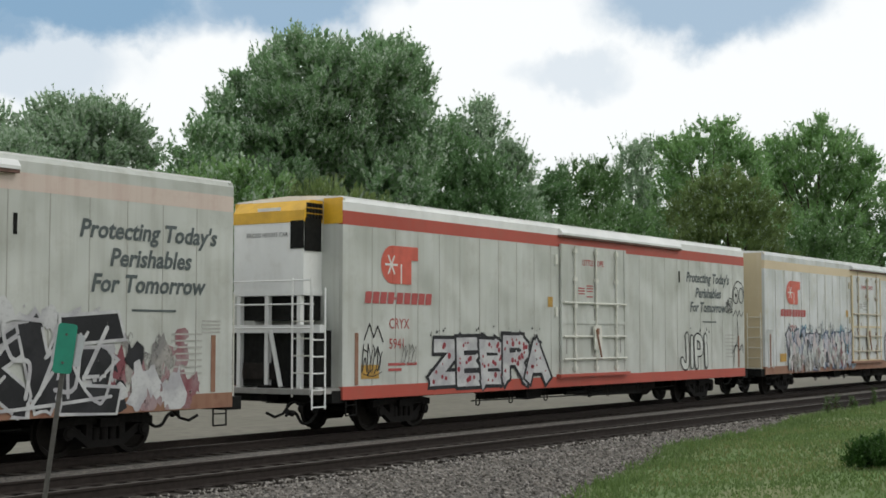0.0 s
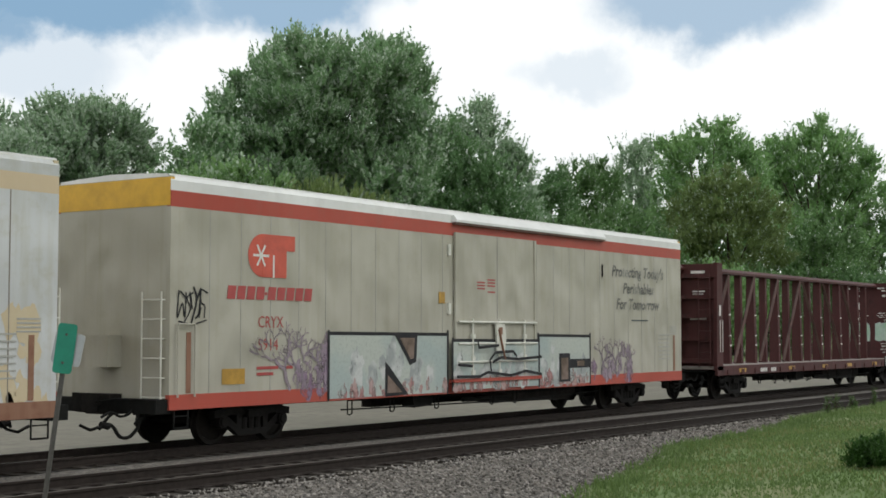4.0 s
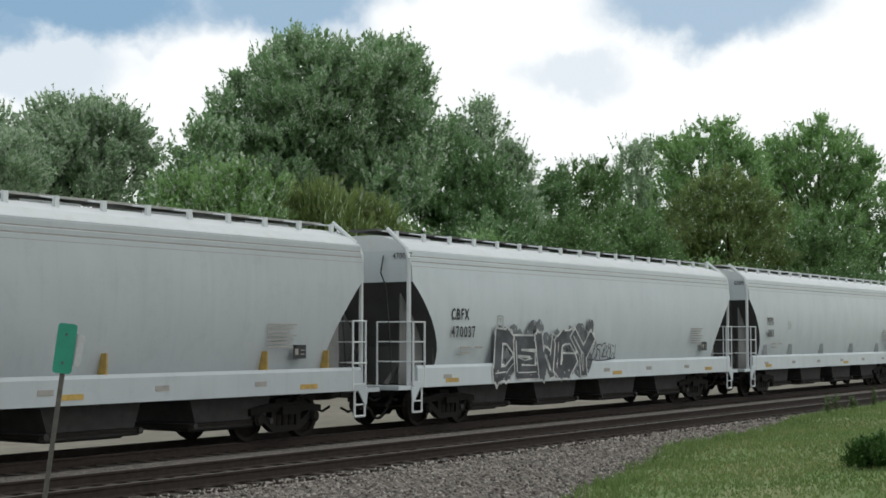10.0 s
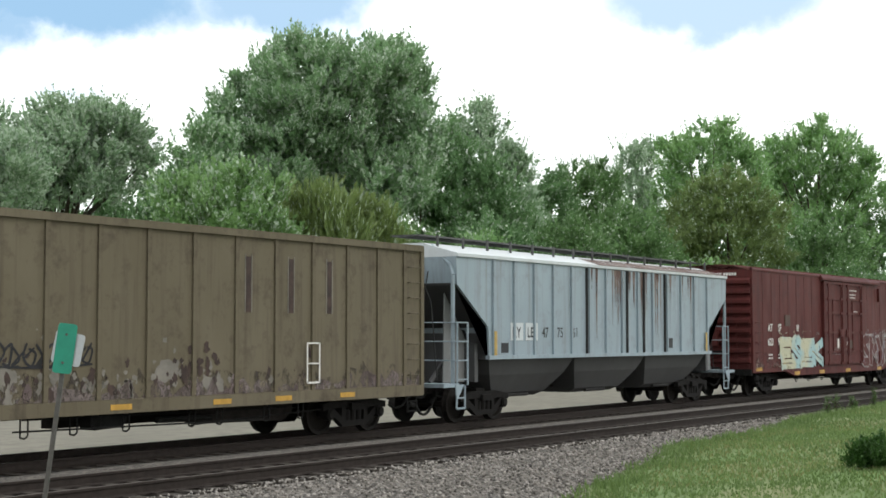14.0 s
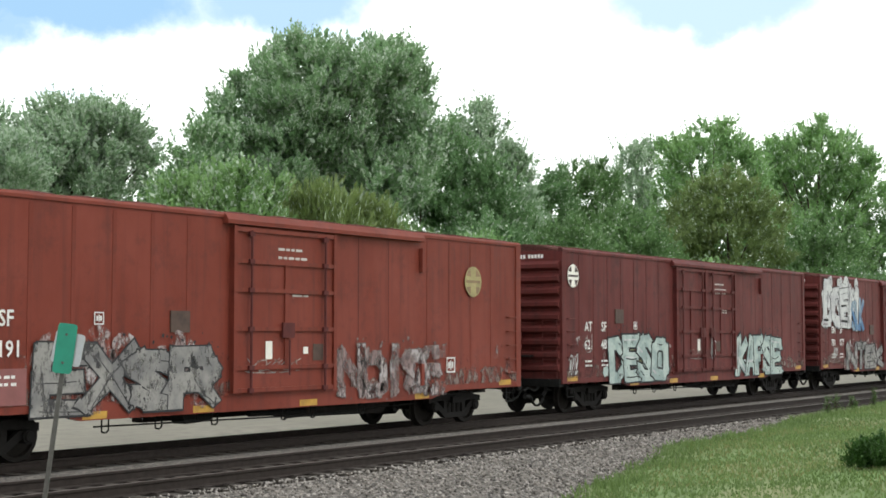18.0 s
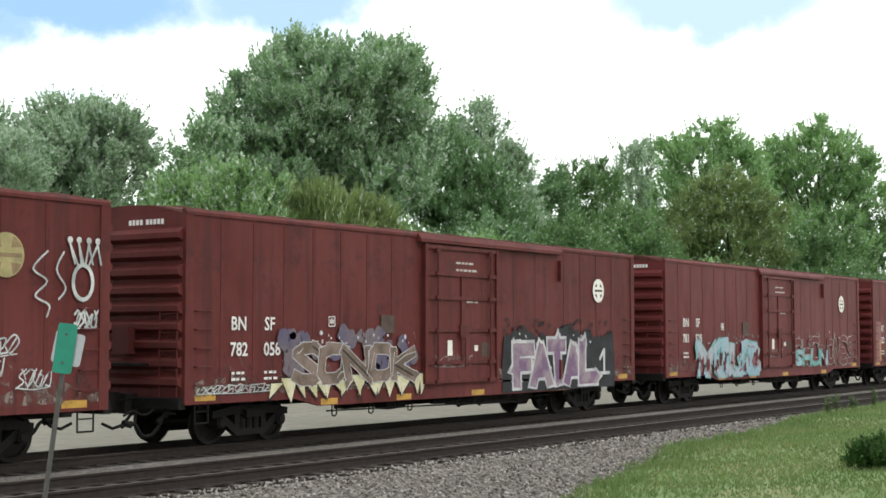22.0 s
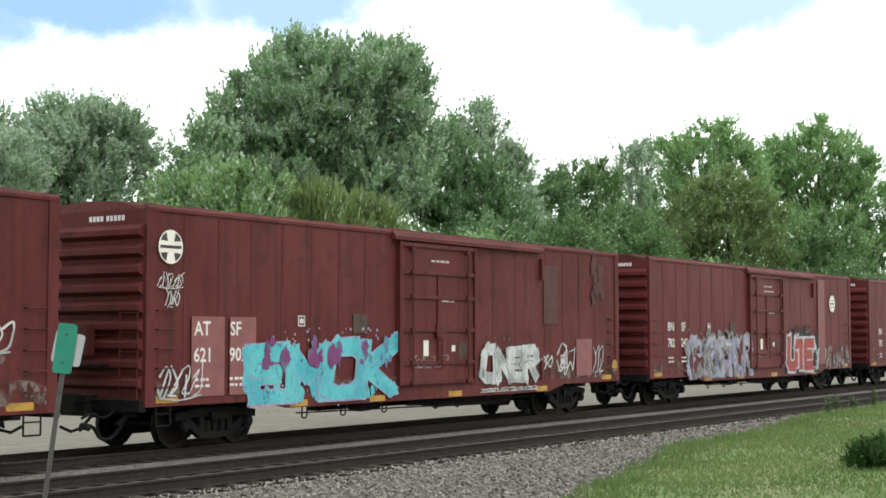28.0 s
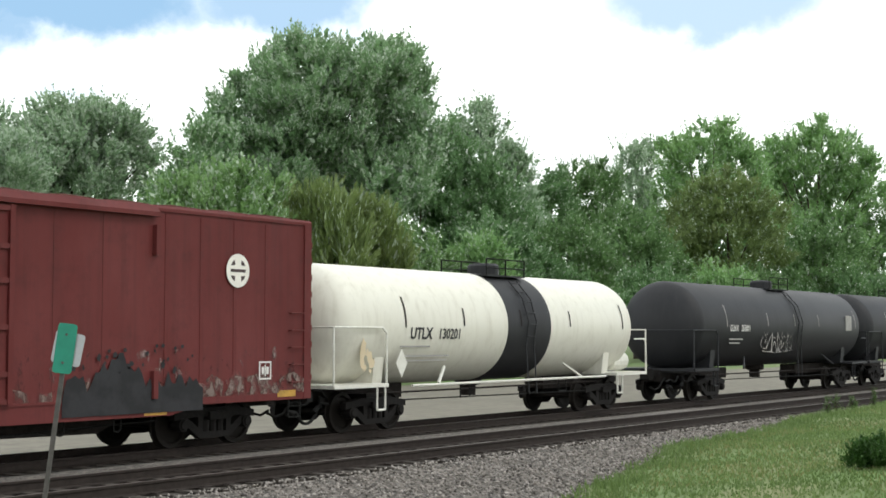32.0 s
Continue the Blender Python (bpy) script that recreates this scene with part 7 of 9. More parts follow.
def gondola(x):
    car = start_car("gondola_car", "tall olive-brown weathered open gondola with side posts", x, "gondola car")
    h = 7.6
    for t in (0, 180):
        m = pose(0, 0, 0, 0, 0, t)
        part("side_wall", box(B(), -h, h, -HW + 0.05, -HW + 0.10, 0.95, 4.05), M_GON, car, m=m)
        part("top_chord", box(B(), -h, h, -HW - 0.02, -HW + 0.14, 4.03, 4.17), M_GON, car, m=m)
        part("side_sill", box(B(), -h, h, -HW - 0.01, -HW + 0.12, 0.72, 0.96), M_GON, car, m=m)
        me = mesh_of("side_post", prism(B(), [(-HW + 0.05, 0.9), (-HW + 0.01, 0.98), (-HW + 0.0, 1.4), (-HW + 0.012, 4.03), (-HW + 0.05, 4.03)], -0.05, 0.05), M_GON)
        for px in [-6.45, -6.0] + [-4.6 + i * 1.175 for i in range(9)] + [5.9, 6.9]:
            put("side_post", me, car, m @ pose(px, 0, 0))
    for s in (-1, 1):
        g = part("end_wall", box(B(), -0.04, 0.04, -HW + 0.06, HW - 0.06, 0.9, 4.12), M_GON, car, m=pose(s * (h - 0.05), 0, 0))
        for z in (1.9, 2.75, 3.55):
            part("end_rib", prism(B(), [(0, z - 0.14), (s * 0.16, z - 0.05), (s * 0.16, z + 0.05), (0, z + 0.14)], -HW + 0.08, HW - 0.08, "y"), M_GON, g)
        part("corner_post", box(B(), s * (h - 0.02) - 0.06, s * (h - 0.02) + 0.06, -HW, -HW + 0.16, 0.75, 4.12), M_GON, car)
        part("end_sill", box(B(), -0.2, 0.12, -HW + 0.05, HW - 0.05, 0.7, 0.95), M_BLACK, car, m=pose(s * h, 0, 0))
    part("floor", box(B(), -h + 0.05, h - 0.05, -HW + 0.1, HW - 0.1, 0.9, 1.0), M_GON, car)
    y = -HW - 0.006
    lettering("AMGX", -5.78, 2.22, 0.26, y + 0.05, M_WHITE, car, "reporting_mark", wide=0.88, bold=0.006)
    lettering("5078", -5.72, 1.76, 0.26, y + 0.05, M_WHITE, car, "number", wide=0.9, bold=0.006)
    frame_marks = B()
    for px in (3.35,):
        for a, b, c, d in ((px, px + 0.04, 1.1, 1.95), (px + 0.4, px + 0.44, 1.1, 1.95), (px, px + 0.44, 1.1, 1.14), (px, px + 0.44, 1.5, 1.53), (px, px + 0.44, 1.92, 1.95)):
            box(frame_marks, a, b, y - 0.03, y - 0.026, c, d)
    part("stencil_frame", frame_marks, M_WHITE, car)
    for px, w in ((-2.0, 0.5), (0.6, 0.5), (2.4, 0.5), (4.5, 0.5)):
        part("reflector", box(B(), px, px + w, y - 0.012, y - 0.002, 0.78, 0.88), M_YELLOW, car)
    part("yellow_stripe", box(B(), -6.95, -6.83, y + 0.04, y + 0.05, 1.35, 1.95), M_YELLOW, car)
    for px, z, w, hh in ((-4.45, 1.1, 0.5, 0.6), (-3.5, 1.15, 0.35, 0.8), (-0.9, 1.2, 0.7, 0.5), (-2.6, 1.0, 0.4, 0.3), (-1.7, 1.0, 0.35, 0.35), (0.3, 1.0, 0.5, 0.4), (-6.7, 0.95, 0.4, 0.4)):
        bm = B()
        rng = random.Random(int(px * 10))
        for _ in range(26):
            qx, qz, qr = px + w * rng.gauss(0.5, 0.35), max(1.0, z + hh * rng.gauss(0.5, 0.35)), rng.uniform(0.015, 0.06)
            bm.faces.new([bm.verts.new((qx + qr * rng.uniform(0.5, 1.6) * math.cos(a), y + 0.0485, max(0.98, qz + qr * rng.uniform(0.5, 1.6) * math.sin(a)))) for a in (2 * math.pi * i / 7 for i in range(7))])
        if w > 0.45:
            bm.faces.new([bm.verts.new((px + w * (0.5 + (0.38 + 0.12 * rng.random()) * math.cos(a)), y + 0.048, z + hh * (0.5 + (0.20 + 0.30 * rng.random()) * math.sin(a)))) for a in (2 * math.pi * i / 17 for i in range(17))])
        tagged(part("paint_patch", bm, M_GONDIRT, car), kind="stuff")
    rng = random.Random(44)
    for top, m_d in ((1.35, M_GONDUST), (1.15, G_WISPDK)):
        bm = B()
        xs = [-h + 0.1 + (2 * h - 0.2) * i / 70 for i in range(71)]
        zs = [top + rng.uniform(-0.2, 0.2) for _ in xs]
        for i in range(70):
            bm.faces.new([bm.verts.new((q, y + 0.052 - 0.001 * int(top * 5), z)) for q, z in ((xs[i], 0.97), (xs[i + 1], 0.97), (xs[i + 1], zs[i + 1]), (xs[i], zs[i]))])
        part("road_dirt", bm, m_d, car)
    for i, px in enumerate((1.55, 2.85, 4.1)):
        part("scorch_mark", box(B(), px, px + 0.15, y + 0.045, y + 0.052, 2.55, 3.65), M_SCORCH, car)
        for q in (px - 0.03, px + 0.16):
            part("chalk_edge", box(B(), q, q + 0.022, y + 0.044, y + 0.052, 2.55, 3.70), M_GONDIRT, car)
    for k, (z, n) in enumerate(((3.65, 4), (3.3, 3), (2.85, 2), (2.5, 5), (1.95, 4), (1.55, 4))):
        tag(car, -7.5, -6.55, z - 0.16, z + 0.08, y + 0.04, G_BLACK, 50 + k, n, 0.022)
    tag(car, -4.4, -2.4, 1.55, 1.95, y + 0.045, G_BLACK, 60, 8, 0.05)
    for k, (mt, n, a, b, lo, hi) in enumerate(((M_SCORCH, 40, -5.5, 4.5, 1.0, 1.9), (M_GONDIRT, 30, -5.0, 3.0, 1.0, 1.7), (M_SCORCH, 14, -0.6, 0.5, 1.2, 2.0), (G_WISPDK, 26, -7.0, 6.8, 0.98, 1.3))):
        scraps(car, a, b, lo, hi, y + 0.047 - 0.002 * k, mt, 480 + k, n, 0.03, 0.11, "scuffs and old paint along the foot of the side")
    grab = ladder_mesh(M_GON, 0.4, [0.0], "grab_iron", 0.07, False)
    for k in range(8):
        put("grab_iron", grab, car, pose(h - 0.6, -HW + 0.02, 1.2 + 0.35 * k))
    for px in (-h + 0.25, h - 0.6):
        put("sill_step", ME_STEP, car, pose(px, -HW + 0.02, 0.8))
    underframe(car, h)
    bogie(car, -5.6)
    bogie(car, 5.6)
    couplers(car, h + 0.1)
    return car


# ---- centre-beam flat car ----
M_BRACE = paint("worn_brace", (0.085, 0.048, 0.040), (0.030, 0.014, 0.013), 0.7, 0.6, 0.7, 1.3)
M_BEAM = paint("centerbeam_maroon", (0.060, 0.0155, 0.0145), (0.020, 0.010, 0.009), 0.75, 0.8, 0.6, 1.2)
M_DECK = plain("worn_deck", (0.20, 0.17, 0.15), 0.8, 0, 0.3, 2)
M_GREENPANEL = two_tone("spray_pale_green", (0.36, 0.54, 0.40), (0.50, 0.62, 0.52), 1.2)


def centerbeam(x):
    car = start_car("centerbeam_flatcar", "empty maroon centre-beam lumber flatcar with steel columns and braces", x, "flatcar")
    h = 11.0
    part("deck", box(B(), -h, h, -HW + 0.05, HW - 0.05, 0.98, 1.08), M_DECK, car)
    for t in (0, 180):
        m = pose(0, 0, 0, 0, 0, t)
        part("side_sill", box(B(), -h, h, -HW - 0.0, -HW + 0.1, 0.78, 1.09), M_BEAM, car, m=m)
    cleat = mesh_of("strap_winch", box(B(), -0.12, 0.12, -HW - 0.03, -HW, 0.8, 0.97), M_BEAM)
    for i in range(18):
        put("strap_winch", cleat, car, pose(-h + 0.9 + i * 1.2, 0, 0))
    patch = mesh_of("reflector", box(B(), -0.3, 0.3, -HW - 0.012, -HW - 0.002, 0.86, 0.99), M_YELLOW)
    for px in (-8.9, -4.2, -0.6, 2.3, 5.6, 9.6):
        put("reflector", patch, car, pose(px, 0, 0))
    part("top_chord", prism(B(), [(-0.22, 4.30), (0.22, 4.30), (0.22, 4.38), (0.1, 4.48), (-0.1, 4.48), (-0.22, 4.38)], -h, h), M_BEAM, car)
    wide = mesh_of("column", prism(B(), [(-0.20, 1.08), (0.20, 1.08), (0.14, 4.32), (-0.14, 4.32)], -0.10, 0.10), M_BEAM)
    slim = mesh_of("column", prism(B(), [(-0.14, 1.08), (0.14, 1.08), (0.12, 4.32), (-0.12, 4.32)], -0.09, 0.09), M_BEAM)
    mark = mesh_of("white_mark", box(B(), -0.085, 0.085, -0.004, 0.004, -0.025, 0.025), M_WHITE)
    xs = [-9.07 + 1.21 * i for i in range(16)]
    for i, px in enumerate(xs):
        put("column", wide if i % 2 == 0 and i else slim, car, pose(px, 0, 0))
        if i % 2 == 0 and i:
            for z in (1.75, 2.1, 2.85):
                put("white_mark", mark, car, pose(px, -0.20 + (z - 1.08) * 0.0185 - 0.012, z))
    for i in range(0, 14, 2):
        a, b = (xs[i] + 0.16, xs[i + 2] - 0.14) if i < 7 else (xs[i + 2] - 0.16, xs[i] + 0.14)
        put("brace", mesh_of("brace", rod(B(), (a, -0.26, 1.12), (b, -0.20, 4.25), 0.062, None, 4), M_BRACE), car)
    for s in (-1, 1):
        g = part("bulkhead", box(B(), -0.05, 0.05, -HW + 0.02, HW - 0.02, 0.95, 4.5), M_BEAM, car, m=pose(s * (h - 0.45), 0, 0))
        for y in (-HW, HW - 0.12):
            part("bulkhead_post", prism(B(), [(s * 0.0, 0.95), (s * 0.5, 0.95), (s * 0.42, 4.5), (s * 0.0, 4.5)], y, y + 0.12, "y"), M_BEAM, g)
        part("bulkhead_post", box(B(), min(0, s * 0.3), max(0, s * 0.3), -0.08, 0.08, 0.95, 4.45), M_BEAM, g)
        for z in (1.25, 2.0, 2.75, 3.4, 4.1):
            part("bulkhead_rib", box(B(), min(0, s * 0.25), max(0, s * 0.25), -HW + 0.12, HW - 0.12, z - 0.07, z + 0.07), M_BEAM, g)
    # inner face of the trailing bulkhead: instruction panel, sprayed block letters
    xi = h - 0.45 - 0.056
    inner = pose(xi, 0, 0, 0, 0, -90)
    rows = []
    for cx in (-0.72, 0.72):
        for z, n, wid, q in ((4.24, 5, 1.0, 0.06), (4.12, 3, 0.62, 0.06), (3.88, 3, 0.56, 0.09), (3.10, 5, 0.95, 0.045), (3.0, 6, 1.1, 0.03), (2.93, 5, 0.9, 0.03), (2.8, 2, 0.4, 0.03), (1.72, 5, 0.8, 0.03), (1.60, 4, 0.7, 0.04), (1.46, 4, 0.8, 0.04), (1.33, 3, 0.6, 0.04)):
            for k in range(n):
                a = cx - wid / 2 + wid * k / n
                rows.append((a, a + wid / n * (0.62 + 0.2 * ((k * 7 + int(z * 50)) % 3) / 2), z, q))
    bars(rows, 0, M_WHITE, car, "instruction_panel", m=inner)
    arrow = B()
    for c in (-0.65, 0.75):
        prism(arrow, [(c - 0.12, 3.3), (c + 0.2, 3.3), (c + 0.3, 3.75), (c + 0.12, 3.8), (c - 0.05, 3.45)], -0.003, 0.003, "y")
    part("warning_picture", arrow, M_WHITE, car, m=inner)
    rng = random.Random(33)
    for k, c in enumerate((-1.22, -0.86, -0.50, 0.10, 0.42, 0.73, 1.04)):
        t = 0.02 * (k % 3)
        pts = [(c, 1.92 + t), (c + 0.16, 1.86), (c + 0.33, 1.90 - t), (c + 0.35, 2.3), (c + 0.32, 2.62 - t), (c + 0.2, 2.70), (c + 0.02, 2.64 + t)]
        g = part("graffiti", prism(B(), [(px + (0.02 if px > c + 0.1 else -0.02), z + (0.02 if z > 2.3 else -0.02)) for px, z in pts], -0.008, -0.004, "y"), G_WHITE, car, "pale green sprayed block letter edged in white", m=inner)
        part("paint_fill", prism(B(), pts, -0.014, -0.009, "y"), M_GREENPANEL, g)
    tag(car, 0.55, 1.2, 2.72, 2.95, 0.0, G_WHITE, 35, 4, 0.02).matrix_local = inner
    part("owner_mark", box(B(), -10.85, -10.72, -HW - 0.012, -HW - 0.002, 2.75, 3.1), M_WHITE, car)
    letter_bars(-7.3, 0.84, 9, 0.12, 0.13, 0.05, -HW - 0.012, M_WHITE, car)
    sq = B()
    for a, b, c, d in ((0, 0.44, 0, 0.03), (0, 0.44, 0.38, 0.41), (0, 0.03, 0.03, 0.38), (0.41, 0.44, 0.03, 0.38), (0.07, 0.2, 0.08, 0.12), (0.07, 0.2, 0.18, 0.22), (0.07, 0.2, 0.28, 0.32), (0.25, 0.37, 0.08, 0.14), (0.25, 0.28, 0.14, 0.32)):
        box(sq, 7.03 + a, 7.03 + b, -HW - 0.046, -HW - 0.034, 0.78 + c, 0.78 + d)
    sb = part("stencil_plate", box(B(), 7.0, 7.5, -HW - 0.034, -HW, 0.76, 1.21), M_BLACK, car)
    part("stencil_box", sq, M_WHITE, sb)
    end_l = ladder_mesh(M_BEAM, 0.4, [1.2 + 0.35 * i for i in range(9)], "end_ladder", 0.1)
    for px in (-10.8, -10.6):
        part("white_stripe", box(B(), px, px + 0.035, -HW - 0.012, -HW - 0.002, 1.55, 2.6), M_WHITE, car)
    put("end_ladder", end_l, car, pose(-h - 0.05, -HW + 0.6, 0, 0, 0, -90))
    bars([(0.25, 0.75, 4.15, 0.12), (0.3, 0.75, 3.55, 0.05), (0.3, 0.7, 3.45, 0.05), (0.2, 0.8, 2.75, 0.05), (0.2, 0.8, 2.63, 0.05)], 0, M_WHITE, car, "end_print", m=pose(-h + 0.38, -0.2, 0, 0, 0, -90))
    part("fish_belly", prism(B(), [(-5.5, 0.95), (5.5, 0.95), (4.2, 0.55), (-4.2, 0.55)], -0.3, 0.3, "y"), M_UNDER, car)
    legs = mesh_of("brake_hanger", pipe(B(), [(0, -1.2, 0.8), (0, -1.2, 0.42), (0.2, -1.2, 0.42), (0.2, -1.2, 0.8)], 0.018, 5), M_BLACK)
    for px in (-6.6, -4.1, -1.5):
        put("brake_hanger", legs, car, pose(px, 0, 0))
    for px in (-h + 0.2, h - 0.55):
        put("sill_step", ME_STEP, car, pose(px, -HW + 0.02, 0.82))
    underframe(car, h)
    bogie(car, -8.6)
    bogie(car, 8.6)
    couplers(car, h + 0.1)
    return car


# ---- tank cars ----
M_TANKW = paint("tank_cream", (0.64, 0.625, 0.54), (0.30, 0.26, 0.18), 0.22, 0.30, 0.4, 1.04)
M_TANKB = paint("tank_black", (0.011, 0.0115, 0.013), (0.028, 0.028, 0.029), 0.4, 0.4, 0.55, 1.3)


def tank_car(x, half, r, zc, mat, band, rail_mat, label, trucks, seed=0):
    car = start_car("tank_car", label, x, "tank car")
    def dome(s):
        return [(r * math.cos(a), s * (half - 0.75 + 0.75 * math.sin(a))) for a in (radians(q) for q in (0, 15, 30, 45, 60, 74, 86))]
    up = Matrix.Translation((0, 0, zc))
    prof = dome(-1)[::-1] + dome(1)
    if band:
        for a, b, mt in ((-half, -0.25, mat), (-0.25, 1.95, band), (1.95, half, mat)):
            pr = [p for p in prof if a < p[1] < b]
            pr = ([(r, a)] if a > -half else []) + pr + ([(r, b)] if b < half else [])
            if mt is band:
                pr = [(r + 0.006, a), (r + 0.006, b)]
            bm = lathe(B(), pr, 48, "x")
            bmesh.ops.transform(bm, matrix=up, verts=bm.verts)
            tk = part("tank" if mt is mat else "black_band", bm, mt, car, smooth=True)
            tk.data.set_sharp_from_angle(angle=radians(50))
    else:
        bm = lathe(B(), prof, 48, "x")
        bmesh.ops.transform(bm, matrix=up, verts=bm.verts)
        part("tank", bm, mat, car, smooth=True).data.set_sharp_from_angle(angle=radians(50))
    dk = band or mat
    bm = lathe(B(), [(0.42, 0.0), (0.42, 0.28), (0.36, 0.34), (0.1, 0.36)], 18, "z")
    bmesh.ops.transform(bm, matrix=Matrix.Translation((0.75, 0, zc + r - 0.06)), verts=bm.verts)
    part("manway", bm, dk, car)
    plat = B()
    box(plat, -0.2, 1.7, -0.7, 0.7, zc + r * 0.94, zc + r * 0.94 + 0.04)
    part("top_platform", plat, dk, car)
    rails = B()
    z = zc + r * 0.94
    for a in (-0.2, 0.75, 1.7):
        for y in (-0.7, 0.7):
            rod(rails, (a, y, z), (a, y, z + 0.45), 0.02, None, 5)
    for y in (-0.7, 0.7):
        for q in (0.22, 0.45):
            rod(rails, (-0.2, y, z + q), (1.7, y, z + q), 0.018, None, 5)
    part("top_railing", rails, M_BLACK, car)
    lad = B()
    for q in (0.65, 1.05):
        pts = [(q, -math.sin(radians(a)) * (r + 0.08), zc + math.cos(radians(a)) * (r + 0.08)) for a in (35, 60, 85, 110)] + [(q, -HW + 0.08, 0.6)]
        pipe(lad, pts, 0.02, 5)
    for a in range(40, 112, 12):
        yy, q = -math.sin(radians(a)) * (r + 0.08), zc + math.cos(radians(a)) * (r + 0.08)
        rod(lad, (0.65, yy, q), (1.05, yy, q), 0.016, None, 5)
    part("side_ladder", lad, dk, car)
    for s in (-1, 1):
        e = s * (half + 0.15)
        part("end_platform", box(B(), min(s * (half - 1.8), e), max(s * (half - 1.8), e), -HW + 0.05, HW - 0.05, 0.95, 1.03), rail_mat, car)
        for y in (-1, 1):
            part("saddle", prism(B(), [(y * 0.35, 1.0), (y * 1.12, 1.0), (y * 1.22, 1.95), (y * 0.9, 1.5)], s * trucks - 0.18, s * trucks + 0.18), mat, car)
        hr = B()
        ya = -HW + 0.08
        pipe(hr, [(s * (half - 1.75), ya, 1.0), (s * (half - 1.75), ya, 2.15), (s * (half - 1.6), ya, 2.27), (e, ya, 2.27)], 0.026, 6) if s < 0 else pipe(hr, [(e, ya, 1.0), (e, ya, 1.9), (e - 0.1, ya, 2.0), (e - 0.75, ya, 2.0)], 0.026, 6)
        pipe(hr, [(e, ya, 1.0), (e, ya, 2.27), (e, -ya, 2.27), (e, -ya, 1.0)], 0.024, 6)
        part("end_handrail", hr, rail_mat, car)
        st = pipe(B(), [(s * (half - 1.7), ya, 1.0), (s * (half - 1.7), ya, 0.45), (s * (half - 1.4), ya, 0.45), (s * (half - 1.4), ya, 1.0)], 0.026, 5)
        part("sill_step", st, rail_mat, car)
        part("stub_sill", box(B(), min(s * 3.4, s * (half + 0.2)), max(s * 3.4, s * (half + 0.2)), -0.3, 0.3, 0.62, 0.98), M_UNDER, car)
        part("platform_brace", rod(B(), (s * (trucks - 2.6), -1.2, 1.35), (s * (trucks - 2.0), -HW + 0.1, 0.98), 0.04, None, 5), rail_mat, car)
    part("brake_pipe", rod(B(), (-half + 1.7, -0.9, 0.78), (half - 1.7, -0.9, 0.78), 0.025, None, 6), M_UNDER, car)
    part("brake_pipe", rod(B(), (-half + 2.4, -1.1, 0.62), (half - 3.0, -1.1, 0.55), 0.018, None, 6), M_BLACK, car)
    part("bottom_outlet", lathe(B(), [(0.2, 0.55), (0.2, 0.8), (0.35, 0.85), (0.35, 1.15)], 12, "z"), M_UNDER, car)
    marks = B()
    for px, a0, a1 in ((-half + 2.6, 62, 92), (-2.3, 72, 92), (0.4, 72, 92), (3.0, 72, 90), (half - 1.2, 62, 92)):
        ps = [(-math.sin(radians(a)) * (r + 0.012), zc + math.cos(radians(a)) * (r + 0.012)) for a in range(a0, a1 + 1, 6)]
        for (ya, za), (yb, zb) in zip(ps, ps[1:]):
            marks.faces.new([marks.verts.new(p) for p in ((px - 0.03, ya, za), (px + 0.03, ya, za), (px + 0.03, yb, zb), (px - 0.03, yb, zb))])
    part("grab_mark_set", marks, M_UNDER if band else M_SEAM, car)
    bogie(car, -trucks)
    bogie(car, trucks)
    couplers(car, half + 0.1)
    return car


# ---- lineside things ----
M_SIGN = plain("sign_green", (0.012, 0.20, 0.135), 0.45, 0, 0.12, 8)
M_SIGNBACK = plain("bare_aluminium", (0.42, 0.43, 0.44), 0.45, 0.3, 0.12, 8)
M_POST = plain("galvanised_post", (0.085, 0.08, 0.072), 0.6, 0.4, 0.3, 14)
M_BLADE = leaf_material("grass_blades", (0.108, 0.170, 0.052), (0.152, 0.218, 0.074))
M_DRY = leaf_material("dry_grass", (0.165, 0.180, 0.065), (0.235, 0.235, 0.100))
M_WEED = leaf_material("weed_leaves", (0.055, 0.10, 0.03), (0.10, 0.16, 0.05))
M_BUSH = leaf_material("bush_leaves", (0.028, 0.075, 0.014), (0.06, 0.13, 0.028))


def rounded_plate(w, h, r, t):
    pts = []
    for cx, cz, a0 in ((w / 2 - r, h / 2 - r, 0), (-w / 2 + r, h / 2 - r, 90), (-w / 2 + r, -h / 2 + r, 180), (w / 2 - r, -h / 2 + r, 270)):
        pts += [(cx + r * math.cos(radians(a0 + q)), cz + r * math.sin(radians(a0 + q))) for q in (0, 30, 60, 90)]
    return prism(B(), pts, -t, t, "y")


